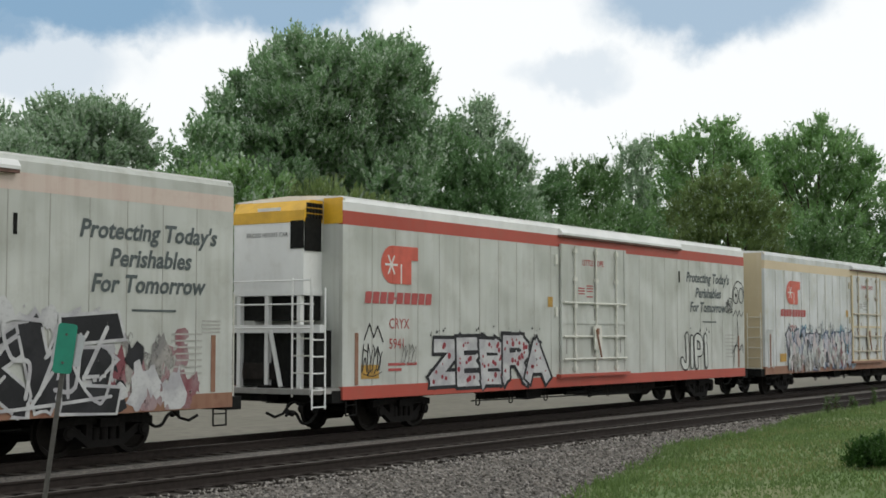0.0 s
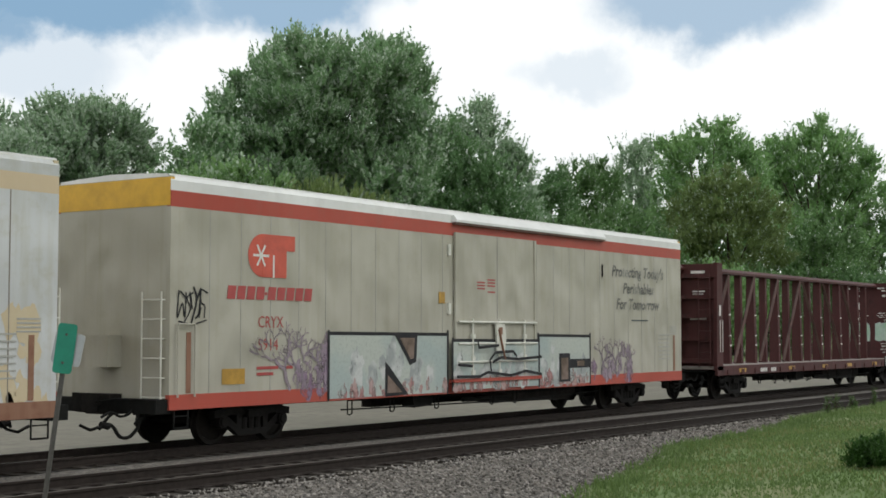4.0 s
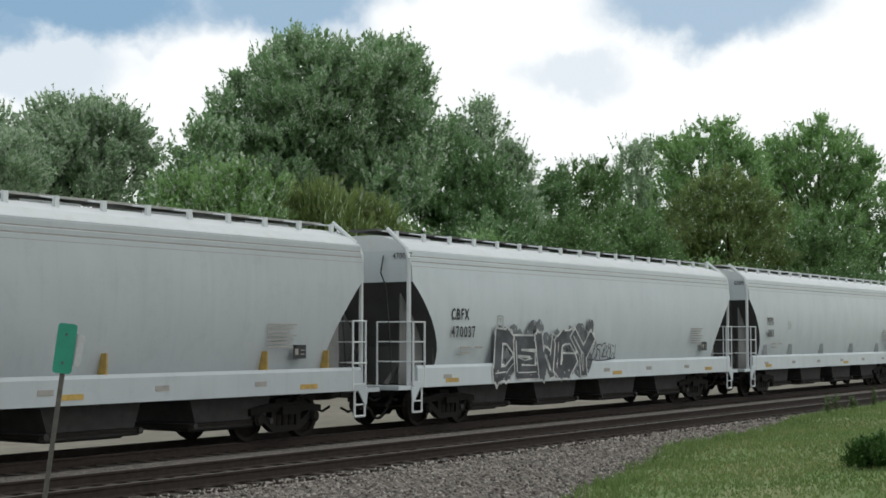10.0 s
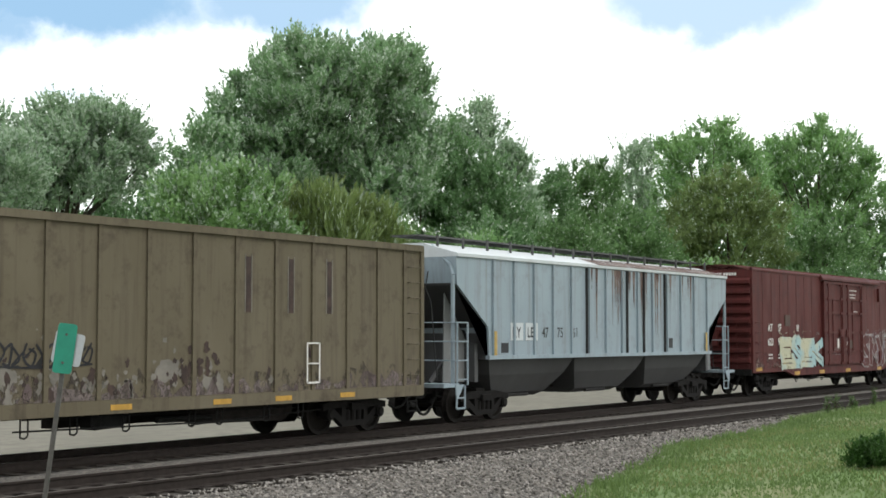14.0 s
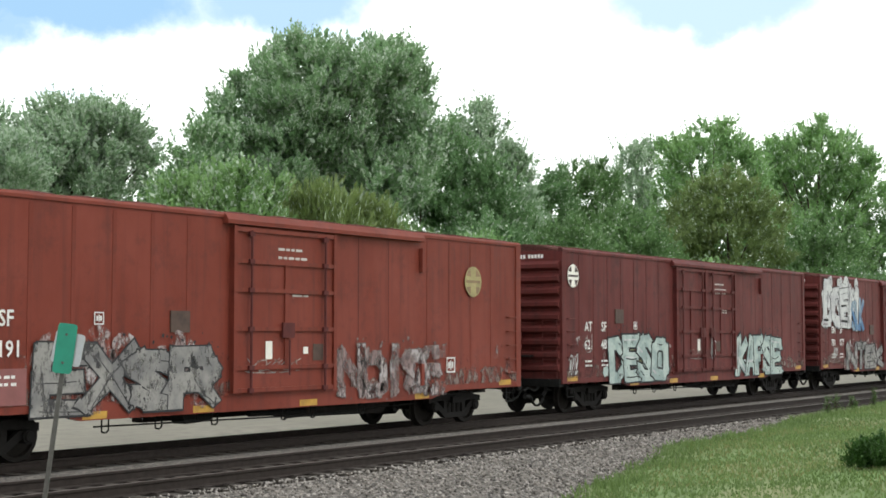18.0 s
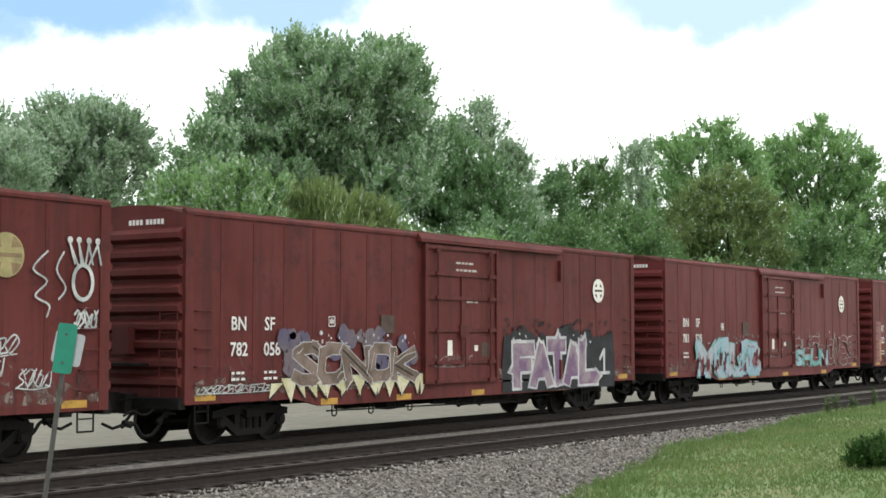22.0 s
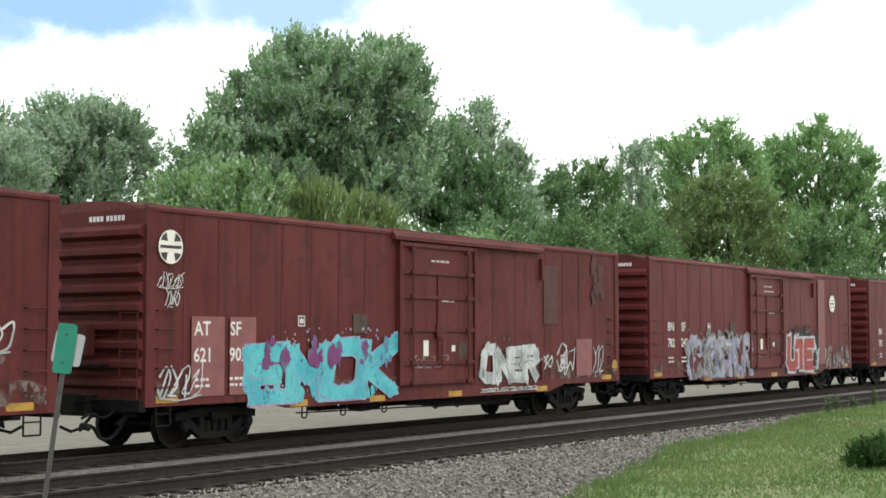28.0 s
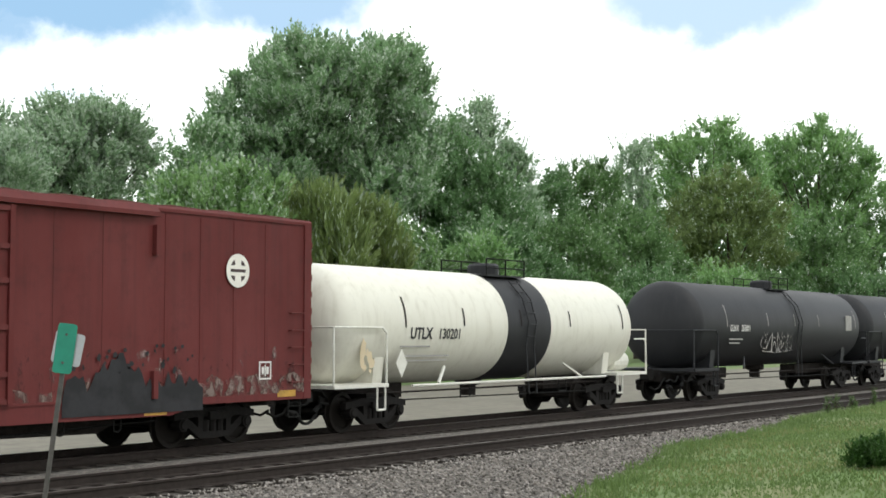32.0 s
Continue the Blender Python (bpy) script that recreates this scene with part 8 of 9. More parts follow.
def leaning_sign():
    """Milepost on a leaning U-channel post: a green plate and, crossed behind it, a bare one."""
    x, y = SIGN_AT
    g = ground_z(x, y)
    s = tagged(new("track_sign"), "narrow green plate and bare metal plate on a leaning steel post", "sign")
    s.matrix_basis = pose(x, y, g, 0, 0, 33.98 - 90)
    lean = pose(0, 0, 0, 0, 7.2, 0)
    top = 2.165 - g
    post = prism(B(), [(-0.020, 0), (0.020, 0), (0.020, 0.03), (0.010, 0.03), (0.010, 0.012), (-0.010, 0.012), (-0.010, 0.03), (-0.020, 0.03)], 0, 1)
    bmesh.ops.transform(post, matrix=Matrix(((0, 1, 0, 0), (0, 0, 1, 0), (1, 0, 0, 0), (0, 0, 0, 1))), verts=post.verts)
    bmesh.ops.transform(post, matrix=Matrix.Diagonal((1, 1, top + 0.5, 1)), verts=post.verts)
    part("post", post, M_POST, s, m=lean @ pose(0, 0, -0.5))
    part("green_plate", rounded_plate(0.175, 0.46, 0.03, 0.004), M_SIGN, s, "green painted plate", m=lean @ pose(0.0, -0.02, top - 0.17, 0, 0, 26))
    part("bare_plate", rounded_plate(0.30, 0.30, 0.03, 0.004), M_SIGNBACK, s, "unpainted grey plate", m=lean @ pose(0.01, 0.05, top - 0.17, 0, 4, -14))
    bolt = mesh_of("bolt", lathe(B(), [(0.012, -0.01), (0.012, 0.0)], 8, "y"), M_POST)
    for z in (top - 0.04, top - 0.30):
        put("bolt", bolt, s, lean @ pose(0, -0.028, z))


SIGN_AT = (8.752, 10.624)
leaning_sign()


def blade_field(name, label, mat, xr, yr, n, height, seed, keep):
    """Grass as single bent blades, one object of stuff."""
    rng = np.random.default_rng(seed)
    x, y = rng.uniform(*xr, n), rng.uniform(*yr, n)
    ok = np.array([keep(a, b) for a, b in zip(x, y)])
    x, y = x[ok], y[ok]
    z = np.array([ground_z(a, b) for a, b in zip(x, y)])
    k = len(x)
    h = height * (0.5 + rng.random(k))
    a = rng.uniform(0, 2 * math.pi, k)
    lean = h * rng.uniform(0.1, 0.6, k)
    w = 0.012 + 0.012 * rng.random(k)
    b = rng.uniform(0, 2 * math.pi, k)
    p = np.stack([np.stack([x - w * np.cos(b), y - w * np.sin(b), z - 0.02], 1), np.stack([x + w * np.cos(b), y + w * np.sin(b), z - 0.02], 1),
                  np.stack([x + lean * 0.5 * np.cos(a) + w * 0.7 * np.cos(b), y + lean * 0.5 * np.sin(a) + w * 0.7 * np.sin(b), z + h * 0.6], 1),
                  np.stack([x + lean * np.cos(a), y + lean * np.sin(a), z + h], 1)], 1).reshape(-1, 3)
    return tagged(put(name, leaf_mesh(name, p, mat)), label, "grass", kind="stuff")


def patch(a, b):
    return noise.noise((a * 0.35, b * 0.35, 7.0))


blade_field("grass", "short green lawn grass beside the ballast", M_BLADE, (13, 52), (4.0, 14.0), 90000, 0.05, 3, lambda a, b: b < grass_edge(a) + 0.35 * patch(a, 1) and patch(a, b) > -0.55)
blade_field("grass", "dry straw-coloured patches in the lawn", M_DRY, (13, 52), (4.0, 14.0), 30000, 0.045, 4, lambda a, b: b < grass_edge(a) - 0.4 and patch(a * 0.5, b * 1.6) < 0.10)
blade_field("grass", "taller weedy grass along the lawn's edge", M_BLADE, (14, 60), (6.0, 14.0), 45000, 0.12, 5, lambda a, b: abs(b - grass_edge(a) + 0.35) < 0.5 + 0.6 * patch(a * 2, b))


def stone_field():
    """Loose ballast stones lying on the shoulder, one object of stuff."""
    rng = np.random.default_rng(8)
    n = 30000
    x, y = rng.uniform(9, 50, n), rng.uniform(9.2, 14.15, n)
    ok = y > np.array([grass_edge(a) for a in x]) - 0.35
    x, y = x[ok], y[ok]
    n = len(x)
    z = np.array([shoulder_z(b) for b in y]) + 0.012
    r = 0.018 + 0.024 * rng.random(n)
    base = np.array([(1, 0, 0), (-1, 0, 0), (0, 1, 0), (0, -1, 0), (0, 0, 1), (0, 0, -1)], float)
    v = base[None] * rng.uniform(0.6, 1.25, (n, 6, 1)) + rng.normal(0, 0.18, (n, 6, 3))
    v = v * r[:, None, None] * np.array([1, 1, 0.75]) + np.stack([x, y, z], 1)[:, None]
    tri = np.array([(4, 0, 2), (4, 2, 1), (4, 1, 3), (4, 3, 0), (5, 2, 0), (5, 1, 2), (5, 3, 1), (5, 0, 3)])
    idx = (np.arange(n)[:, None, None] * 6 + tri[None]).reshape(-1)
    me = bpy.data.meshes.new("ballast_stones")
    me.vertices.add(6 * n)
    me.vertices.foreach_set("co", v.astype(np.float32).ravel())
    me.loops.add(24 * n)
    me.loops.foreach_set("vertex_index", idx.astype(np.int32))
    me.polygons.add(8 * n)
    me.polygons.foreach_set("loop_start", np.arange(0, 24 * n, 3, dtype=np.int32))
    me.update(calc_edges=True)
    m, nd, lk, b = shader("ballast_stone_pieces", 0.9)
    geo = nd.new("ShaderNodeNewGeometry")
    c = ramp_node(nd, lk, geo.outputs["Random Per Island"], 0.0, 1.0, (0.04, 0.036, 0.032), (0.37, 0.34, 0.305))
    nn = noise_node(nd, lk, coords(nd), 1.2, 4, 0.6)
    c = mixed(nd, lk, ramp_node(nd, lk, nn.outputs["Fac"], 0.4, 0.75, (0, 0, 0), (0.4, 0.4, 0.4)), c, (0.15, 0.125, 0.10))
    lk.new(c, b.inputs["Base Color"])
    me.materials.append(m)
    tagged(put("ballast_stones", me), "loose grey crushed stones on the track shoulder", "stones", kind="stuff")


stone_field()
tree(24.3, 7.63, 0.60, 0.38, M_BUSH, "small round dark green bush on the lawn", 71, 420, 10, 0.085, 0.10, 0.0, 7, 0.4, name="bush", shape=[(0.0, 0.26, 0.26, 0.2), (-0.17, 0.33, 0.16, 0.14), (0.10, 0.42, 0.17, 0.13), (0.26, 0.24, 0.14, 0.15), (-0.28, 0.18, 0.13, 0.13), (0.02, 0.5, 0.08, 0.1)])


def weeds():
    rng = random.Random(9)
    for i, (x, y) in enumerate(((40.5, 13.7), (41.6, 13.6), (42.8, 13.9), (44.3, 13.8), (39.2, 13.5), (47.5, 13.9))):
        t = tree(x, y, rng.uniform(0.3, 0.7), rng.uniform(0.08, 0.15), M_WEED, "spindly weed growing at the ballast's edge", 80 + i, 26, 5, 0.06, 0.07, 0.0, 5, 0.8, name="weed")
        tagged(t, category="weed")


weeds()
M_SIDING = plain("white_clapboard", (0.62, 0.61, 0.57), 0.6, 0, 0.08, 4)
M_SIDINGG = plain("grey_clapboard", (0.22, 0.225, 0.22), 0.6, 0, 0.1, 4)
M_SHINGLE = plain("roof_shingle", (0.085, 0.07, 0.062), 0.9, 0, 0.3, 5)
M_SHINGLEG = plain("grey_shingle", (0.17, 0.18, 0.19), 0.9, 0, 0.25, 5)
M_PANE, _nd, _lk, _b = shader("window_glass", 0.08)
_b.inputs["Base Color"].default_value = (0.02, 0.025, 0.03, 1)


def house(x, y, w, d, wall_h, roof_h, wall, roofm, label, windows, turn=0.0, dormer=False):
    g = tagged(new("house"), label, "house")
    g.matrix_basis = pose(x, y, ground_z(x, y) + 0.05, 0, 0, turn)
    part("wall", box(B(), -w / 2, w / 2, -d / 2, d / 2, -0.4, wall_h), wall, g)
    part("roof", loft([(wall_h, -w / 2 - 0.4, w / 2 + 0.4, d / 2 + 0.4), (wall_h + 0.12, -w / 2 - 0.4, w / 2 + 0.4, d / 2 + 0.4), (wall_h + roof_h, -w / 2 + 1.2, w / 2 - 1.2, 0.1)]), roofm, g)
    clap = mesh_of("clapboard", box(B(), -w / 2, w / 2, -d / 2 - 0.02, -d / 2, 0, 0.03), wall)
    for i in range(int(wall_h / 0.22)):
        put("clapboard", clap, g, pose(0, 0, 0.1 + i * 0.22))
    for wx, wz, ww, wh in windows:
        win = part("window", box(B(), wx - ww / 2, wx + ww / 2, -d / 2 - 0.07, -d / 2, wz, wz + wh), M_WHITE, g)
        part("pane", box(B(), wx - ww / 2 + 0.09, wx + ww / 2 - 0.09, -d / 2 - 0.085, -d / 2 - 0.06, wz + 0.09, wz + wh / 2 - 0.03), M_PANE, win)
        part("pane", box(B(), wx - ww / 2 + 0.09, wx + ww / 2 - 0.09, -d / 2 - 0.085, -d / 2 - 0.06, wz + wh / 2 + 0.03, wz + wh - 0.09), M_PANE, win)
    if dormer:
        dm = part("dormer", box(B(), -1.6, 1.6, -d / 2 + 0.2, 0.0, wall_h + 0.3, wall_h + 1.7), wall, g)
        part("dormer_roof", loft([(wall_h + 1.7, -1.9, 1.9, 0.0), (wall_h + 1.72, -1.9, 1.9, d / 2 + 0.2), (wall_h + 2.3, -1.2, 1.2, d / 2 - 1.0)]), roofm, dm)
        for k in (-1.0, 0.0, 1.0):
            part("pane", box(B(), k - 0.36, k + 0.36, -d / 2 + 0.17, -d / 2 + 0.2, wall_h + 0.65, wall_h + 1.45), M_PANE, dm)
    return g


house(49.1, 63.3, 8.5, 7.0, 3.4, 1.7, M_SIDING, M_SHINGLE, "white clapboard house with a brown hip roof beyond the street", ((-2.6, 0.9, 1.0, 1.5), (-0.9, 0.9, 0.9, 1.5), (1.0, 0.9, 0.9, 1.3), (2.9, 0.9, 0.9, 1.3)))
house(75.9, 77.7, 7.5, 7.0, 4.4, 2.2, M_SIDINGG, M_SHINGLEG, "grey house with a shingled roof and a row of dormer windows", ((-2.2, 0.8, 0.9, 1.4), (-0.6, 0.8, 0.9, 1.4), (1.6, 0.8, 0.9, 1.4)), dormer=True)


# ---- the train, from head to tail ----
M_TANEND = paint("tan_end", (0.52, 0.43, 0.28), (0.62, 0.55, 0.42), 0.5, 0.3, 0.5, 1.15)


def rag(car, x0, x1, z0, z1, rough, y, seed, label):
    """A sprayed-over patch with a ragged, cloudy upper edge."""
    rng = random.Random(seed)
    bm = B()
    n = int((x1 - x0) / 0.09)
    xs = [x0 + (x1 - x0) * i / n for i in range(n + 1)]
    wave = [0.5 + 0.3 * math.sin(q * 2.3 + seed) + 0.2 * math.sin(q * 5.1) for q in xs]
    top = [z1 + rough * (w - 0.3) * min(1.0, 4 * min(i, n - i) / n) + rng.uniform(-0.3, 0.3) * rough * 0.7 - (0.5 * (z1 - z0) if i in (0, n) else 0) for i, w in enumerate(wave)]
    for i in range(n):
        bm.faces.new([bm.verts.new((q, y, z)) for q, z in ((xs[i], z0), (xs[i + 1], z0), (xs[i + 1], top[i + 1]), (xs[i], top[i]))])
    specks(bm, rng, x0, x1, z1 + rough * 0.2, z1 + rough * 0.9, int(n * 0.8), y, 0.02, 0.06)
    return tagged(part("sprayed_cover", bm, G_BLACK, car, label), kind="stuff")


def make_train():
    y = -HW - 0.006
    yb = -HW - 0.042
    # refrigerator cars
    c = reefer(9.6, M_REEF, M_STRIPE_PINK, M_SILLBROWN, "dirty white refrigerator car with faded stripe and black spray paint", number="5940", seed=1)
    graffiti(c, 2.2, 8.0, 0.75, 2.4, y - 0.006, G_BLACK, G_PALE, 101, 6, 0.75, 0.06, G_PALE, 0.05, "black and white wildstyle spray paint", 0.14, G_PALE, word="HESKVE")
    tag(c, 2.3, 8.0, 0.85, 2.35, y - 0.040, G_PALE, 104, 7, 0.085)
    for k, (mt, n, a, b, lo, hi) in enumerate(((G_PINK, 26, 7.7, 9.9, 0.8, 2.1), (G_GREY, 16, 8.3, 9.5, 1.3, 2.2), (G_PINK, 14, 8.6, 10.1, 0.75, 1.3), (G_BLACK, 9, 7.6, 8.9, 0.9, 1.8), (G_PALE, 12, 7.6, 9.9, 0.8, 1.6))):
        scraps(c, a, b, lo, hi, y - 0.005 - 0.003 * k, mt, 105 + k, n, 0.07, 0.24, "torn maroon and grey patches of old spray paint")
    c = reefer(35.35, M_REEF, M_STRIPE, M_STRIPE, "white refrigerator car with red stripes and yellow-topped cooling unit", True, "5941", 2, words="LITTLE HOPE", slogan=-0.85)
    graffiti(c, -7.75, -2.5, 0.86, 2.12, y - 0.006, G_PALE, G_BLACK, 111, 5, 0.36, 0.085, None, 0.1, "white letters with red dots outlined in black", 0.03, None, "ZEBRA", 0, G_REDDOT)
    tag(c, -10.45, -9.75, 1.2, 1.95, y - 0.006, G_BLACK, 112, 4, 0.03)
    fat = B()
    fat_line(fat, [(-10.4, 2.0), (-10.2, 2.35), (-10.05, 2.05), (-9.9, 2.3), (-9.7, 1.95)], 0.035, y - 0.006)
    part("spray_tag", fat, G_BLACK, c)
    tag(c, -9.0, -8.45, 1.45, 1.9, y - 0.006, G_GREY, 115, 4, 0.02)
    graffiti(c, 5.95, 8.1, 1.02, 2.15, y - 0.006, M_REEF, G_BLACK, 113, 3, 0.20, 0.05, None, 0.1, "tall hollow letters drawn in black", 0.03, None, "JIPI", 3)
    # a loose doodle of rings and loops by the rear ladder
    bm = B()
    for k, (px, pz, rx, rz) in enumerate(((10.40, 3.45, 0.22, 0.27), (10.86, 3.45, 0.18, 0.25), (10.63, 3.42, 0.50, 0.52))):
        fat_line(bm, [(px + rx * math.cos(a), pz + rz * math.sin(a)) for a in (2 * math.pi * i / 16 for i in range(17 if k < 2 else 10))], 0.035, y - 0.006, 3 * k)
    fat_line(bm, curve_pts([(10.15, 2.75), (10.4, 2.95), (10.55, 2.75), (10.7, 2.95), (10.85, 2.75), (11.05, 2.9)], 4), 0.03, y - 0.006)
    fat_line(bm, curve_pts([(10.5, 2.7), (10.55, 2.0), (10.25, 1.6), (10.2, 1.1)], 4), 0.035, y - 0.006)
    fat_line(bm, curve_pts([(10.1, 1.5), (10.4, 1.8), (10.7, 1.6), (10.9, 1.8), (11.0, 1.5)], 4), 0.04, y - 0.006)
    disc(bm, 10.42, 3.45, 0.07, y - 0.0075, 10)
    tagged(part("spray_tag", bm, G_BLACK, c), kind="stuff")
    tag(c, 9.5, 10.1, 2.85, 3.35, y - 0.006, G_BLACK, 116, 4, 0.03)
    c = reefer(59.55, M_REEF2, M_STRIPE_TAN, M_SILLBROWN, "white refrigerator car with tan faded top band and blue graffiti", False, "4070", 3, M_TANEND, M_TANEND, "DOOR COUNTY", True, slogan=-0.9, logo=0.75)
    graffiti(c, -8.9, -2.0, 0.8, 2.3, y - 0.006, G_SILVERP, G_NAVY, 121, 8, 0.36, 0.05, G_WORNBLUE, 0.12, "pale lilac and blue wildstyle spray paint", 0.12, G_WHITE, word="MAEKMEN")
    for k, (mt, n, lo, hi) in enumerate(((G_WORNBLUE, 26, 1.3, 2.5), (G_LILACP, 60, 0.85, 2.1), (G_SOOT, 30, 0.85, 2.2), (G_PINK, 12, 0.9, 1.8), (G_WHITE, 50, 0.85, 2.1), (G_GREY, 30, 0.8, 1.4))):
        scraps(c, -9.0, -2.1, lo, hi, y - 0.040 - 0.003 * k, mt, 410 + k, n, 0.05, 0.22, "torn patches of old spray paint")
    scraps(c, -2.6, -1.2, 0.8, 1.4, y - 0.012, G_BLUE, 420, 26, 0.05, 0.16, "blue smear of spray paint by the door")
    graffiti(c, 2.72, 5.0, 0.92, 2.28, y - 0.006, G_LILACP, G_BLACK, 122, 2, 0.46, 0.06, None, 0.1, "rounded lilac-grey letters outlined in black", 0.02, None, "GR", 3)
    graffiti(c, 5.55, 7.65, 0.92, 2.28, y - 0.006, G_LILACP, G_BLACK, 123, 3, 0.40, 0.06, None, 0.1, "rounded lilac-grey letters outlined in black", 0.02, None, "VES", 3)
    part("graffiti", prism(B(), [(4.6, 0.95), (5.6, 1.0), (5.1, 2.2)], y - 0.012, y - 0.008, "y"), G_NAVY, c, "blue triangle that stands for a letter A")
    part("graffiti", prism(B(), [(4.75, 1.02), (5.45, 1.06), (5.09, 2.0)], y - 0.018, y - 0.014, "y"), G_BLUE, c)
    tag(c, 8.1, 9.3, 1.55, 2.15, y - 0.006, G_BLACK, 124, 5, 0.035)
    rng = random.Random(9)
    bm = B()
    for k in range(60):
        px, pz, r = rng.uniform(7.6, 11.0), rng.choice((rng.uniform(1.0, 2.6), rng.uniform(0.95, 1.3))), rng.uniform(0.05, 0.22)
        if px > 9.5 or pz < 2.3:
            bm.faces.new([bm.verts.new((px + r * rng.uniform(0.5, 1.3) * math.cos(a), y + 0.002 - 0.0003 * (k % 9), max(1.0, pz + r * rng.uniform(0.8, 2.0) * math.sin(a)))) for a in (2 * math.pi * i / 11 for i in range(11))])
    tagged(part("worn_patch", bm, M_TANEND, c, "tan undercoat showing through peeled paint"), kind="stuff")
    c = reefer(84.5, M_REEF3, M_STRIPE, M_STRIPE, "cream refrigerator car with red stripes and pale mint block graffiti", False, "5914", 4, top_mat=M_UNITY, slogan=-0.8, worn=True, logo=0.75)
    mint_panels(c, y - 0.006)
    tag(c, -10.95, -10.2, 2.3, 3.0, y - 0.006, G_BLACK, 133, 4, 0.04)
    centerbeam(109.5)
    # covered hoppers
    c = covered_hopper(132.0, 9.45, M_HOP, "clean light grey rounded covered hopper with black graffiti scrawls", "AOKX", "90139", 6, 0.55, mark_wide=1.12, sill_z=(1.08, 1.52), cut=2.7)
    graffiti(c, -0.1, 2.3, 1.06, 2.15, -HW - 0.02, G_HOPFILL, G_BLACK, 141, 3, 0.30, 0.05, None, 0.1, "hollow letters drawn in thin black line", 0.05, None, "SOKE", 3)
    graffiti(c, 2.9, 4.6, 1.1, 2.1, -HW - 0.02, G_HOPFILL, G_BLACK, 142, 2, 0.30, 0.05, None, 0.1, "hollow letters drawn in thin black line", 0.05, None, "SES", 3)
    tag(c, 4.7, 6.0, 1.2, 1.45, -HW - 0.02, G_BLACK, 145, 6, 0.02)
    tag(c, 6.4, 7.0, 1.1, 1.4, -HW - 0.02, G_BLACK, 146, 3, 0.03)
    tag(c, -6.1, -5.1, 1.12, 1.48, -HW - 0.02, G_INK, 143, 5, 0.055)
    tag(c, -4.3, -2.0, 1.2, 1.48, -HW - 0.02, G_INK, 144, 11, 0.05)
    covered_hopper(151.95, 9.15, M_HOP2, "dull grey rounded covered hopper with a long white side sill", "ACFX", "458143", 7, 0.14, (-7.9, -4.9, -1.6, 1.7, 5.95, 7.9), 0.72)
    c = covered_hopper(172.2, 9.25, M_HOP, "light grey covered hopper with sprawling black and silver graffiti", "CBFX", "470037", 8, 0.14)
    graffiti(c, -5.75, -0.75, 0.92, 2.2, -HW - 0.022, G_SOOT, G_WHITE, 151, 9, 0.38, 0.05, G_MIST, 0.30, "black letters edged in white on a grey sprayed cloud", 0.14, G_WHITE, word="DEWGY")
    tag(c, -1.0, 0.7, 1.4, 1.9, -HW - 0.02, G_BLACK, 152, 6, 0.035)
    covered_hopper(192.3, 9.1, M_HOP, "clean pale grey covered hopper with small ochre side ribs", "PSPX", "6888", 9, 0.14, (-7.55, -5.1, -1.7, 1.85, 5.3), 0.8, rib_mat=M_BANDS)
    gondola(210.5)
    ribbed_hopper(227.75)
    # boxcars
    c = boxcar(247.4, M_RED3, "dark red boxcar with double doors and pale blue graffiti", "double", "yellow", 12)
    box_marks(c, "620 904", 1.75, -7.9, mark="AT SF")
    graffiti(c, -6.7, -2.4, 0.9, 2.1, yb, G_PALEBLUE, G_PALEBLUE, 201, 4, 0.42, 0.02, None, 0.1, "pale blue and cream block letters", 0.08, G_YELLOW, word="ESEK")
    graffiti(c, 2.5, 6.8, 0.8, 2.15, yb, M_RED3, G_WHITE, 202, 4, 0.42, 0.03, G_WISP, 0.05, "letters drawn in white and grey line", 0.1, G_SILVER, word="SMVO")
    tag(c, 1.9, 2.6, 1.75, 2.15, yb, G_WHITE, 203, 3, 0.04)
    tag(c, 8.45, 9.1, 2.65, 3.05, yb, G_WHITE, 204, 4, 0.045)
    tag(c, 6.9, 7.6, 1.75, 2.0, yb, G_GREY, 205, 4, 0.03)
    part("faded_panel", box(B(), 7.0, 7.75, yb + 0.008, yb + 0.012, 1.0, 1.9), M_PATCH, c)
    door_words(c, 0.95, 3.90)
    c = boxcar(268.1, M_RED2, "orange-red boxcar with grey graffiti beside its door", "single", "yellow", 13)
    box_marks(c, "781 191", 1.75)
    graffiti(c, -6.3, -2.1, 0.62, 1.95, yb, G_STEEL, G_BLACK, 211, 4, 0.48, 0.03, G_WISP, 0.12, "grey block letters with thin black edges and pale overspray", 0.08, None, "EXSR")
    graffiti(c, 1.8, 5.7, 0.72, 1.85, yb, G_WISP, G_WISPDK, 212, 7, 0.40, 0.02, None, 0.1, "worn and smeared grey spray paint", 0.1, G_WISP, word="NOISE")
    part("faded_panel", box(B(), -8.2, -6.5, yb + 0.008, yb + 0.012, 0.95, 1.55), M_PATCH, c)
    door_words(c)
    c = boxcar(288.9, M_RED, "red boxcar with double doors, mint and white graffiti", "double", "front", 14)
    box_marks(c, "621 489", 1.72, mark="AT SF")
    for k, (mt, n, a, b) in enumerate(((G_WISP, 20, -7.0, -2.6), (G_MINT, 22, -6.9, -2.7), (G_MINT, 16, 2.5, 6.9), (G_OLIVEWASH, 9, -5.2, -3.4))):
        scraps(c, a, b, 0.72, 2.0, yb + 0.006 - 0.0015 * k, mt, 470 + k, n, 0.05, 0.22, "overspray round the letters")
    graffiti(c, -6.6, -2.9, 0.66, 2.2, yb, G_MINT, G_BLACK, 221, 5, 0.32, 0.055, None, 0.1, "mint-white spray-painted letters", 0.12, G_PALE, word="DESO")
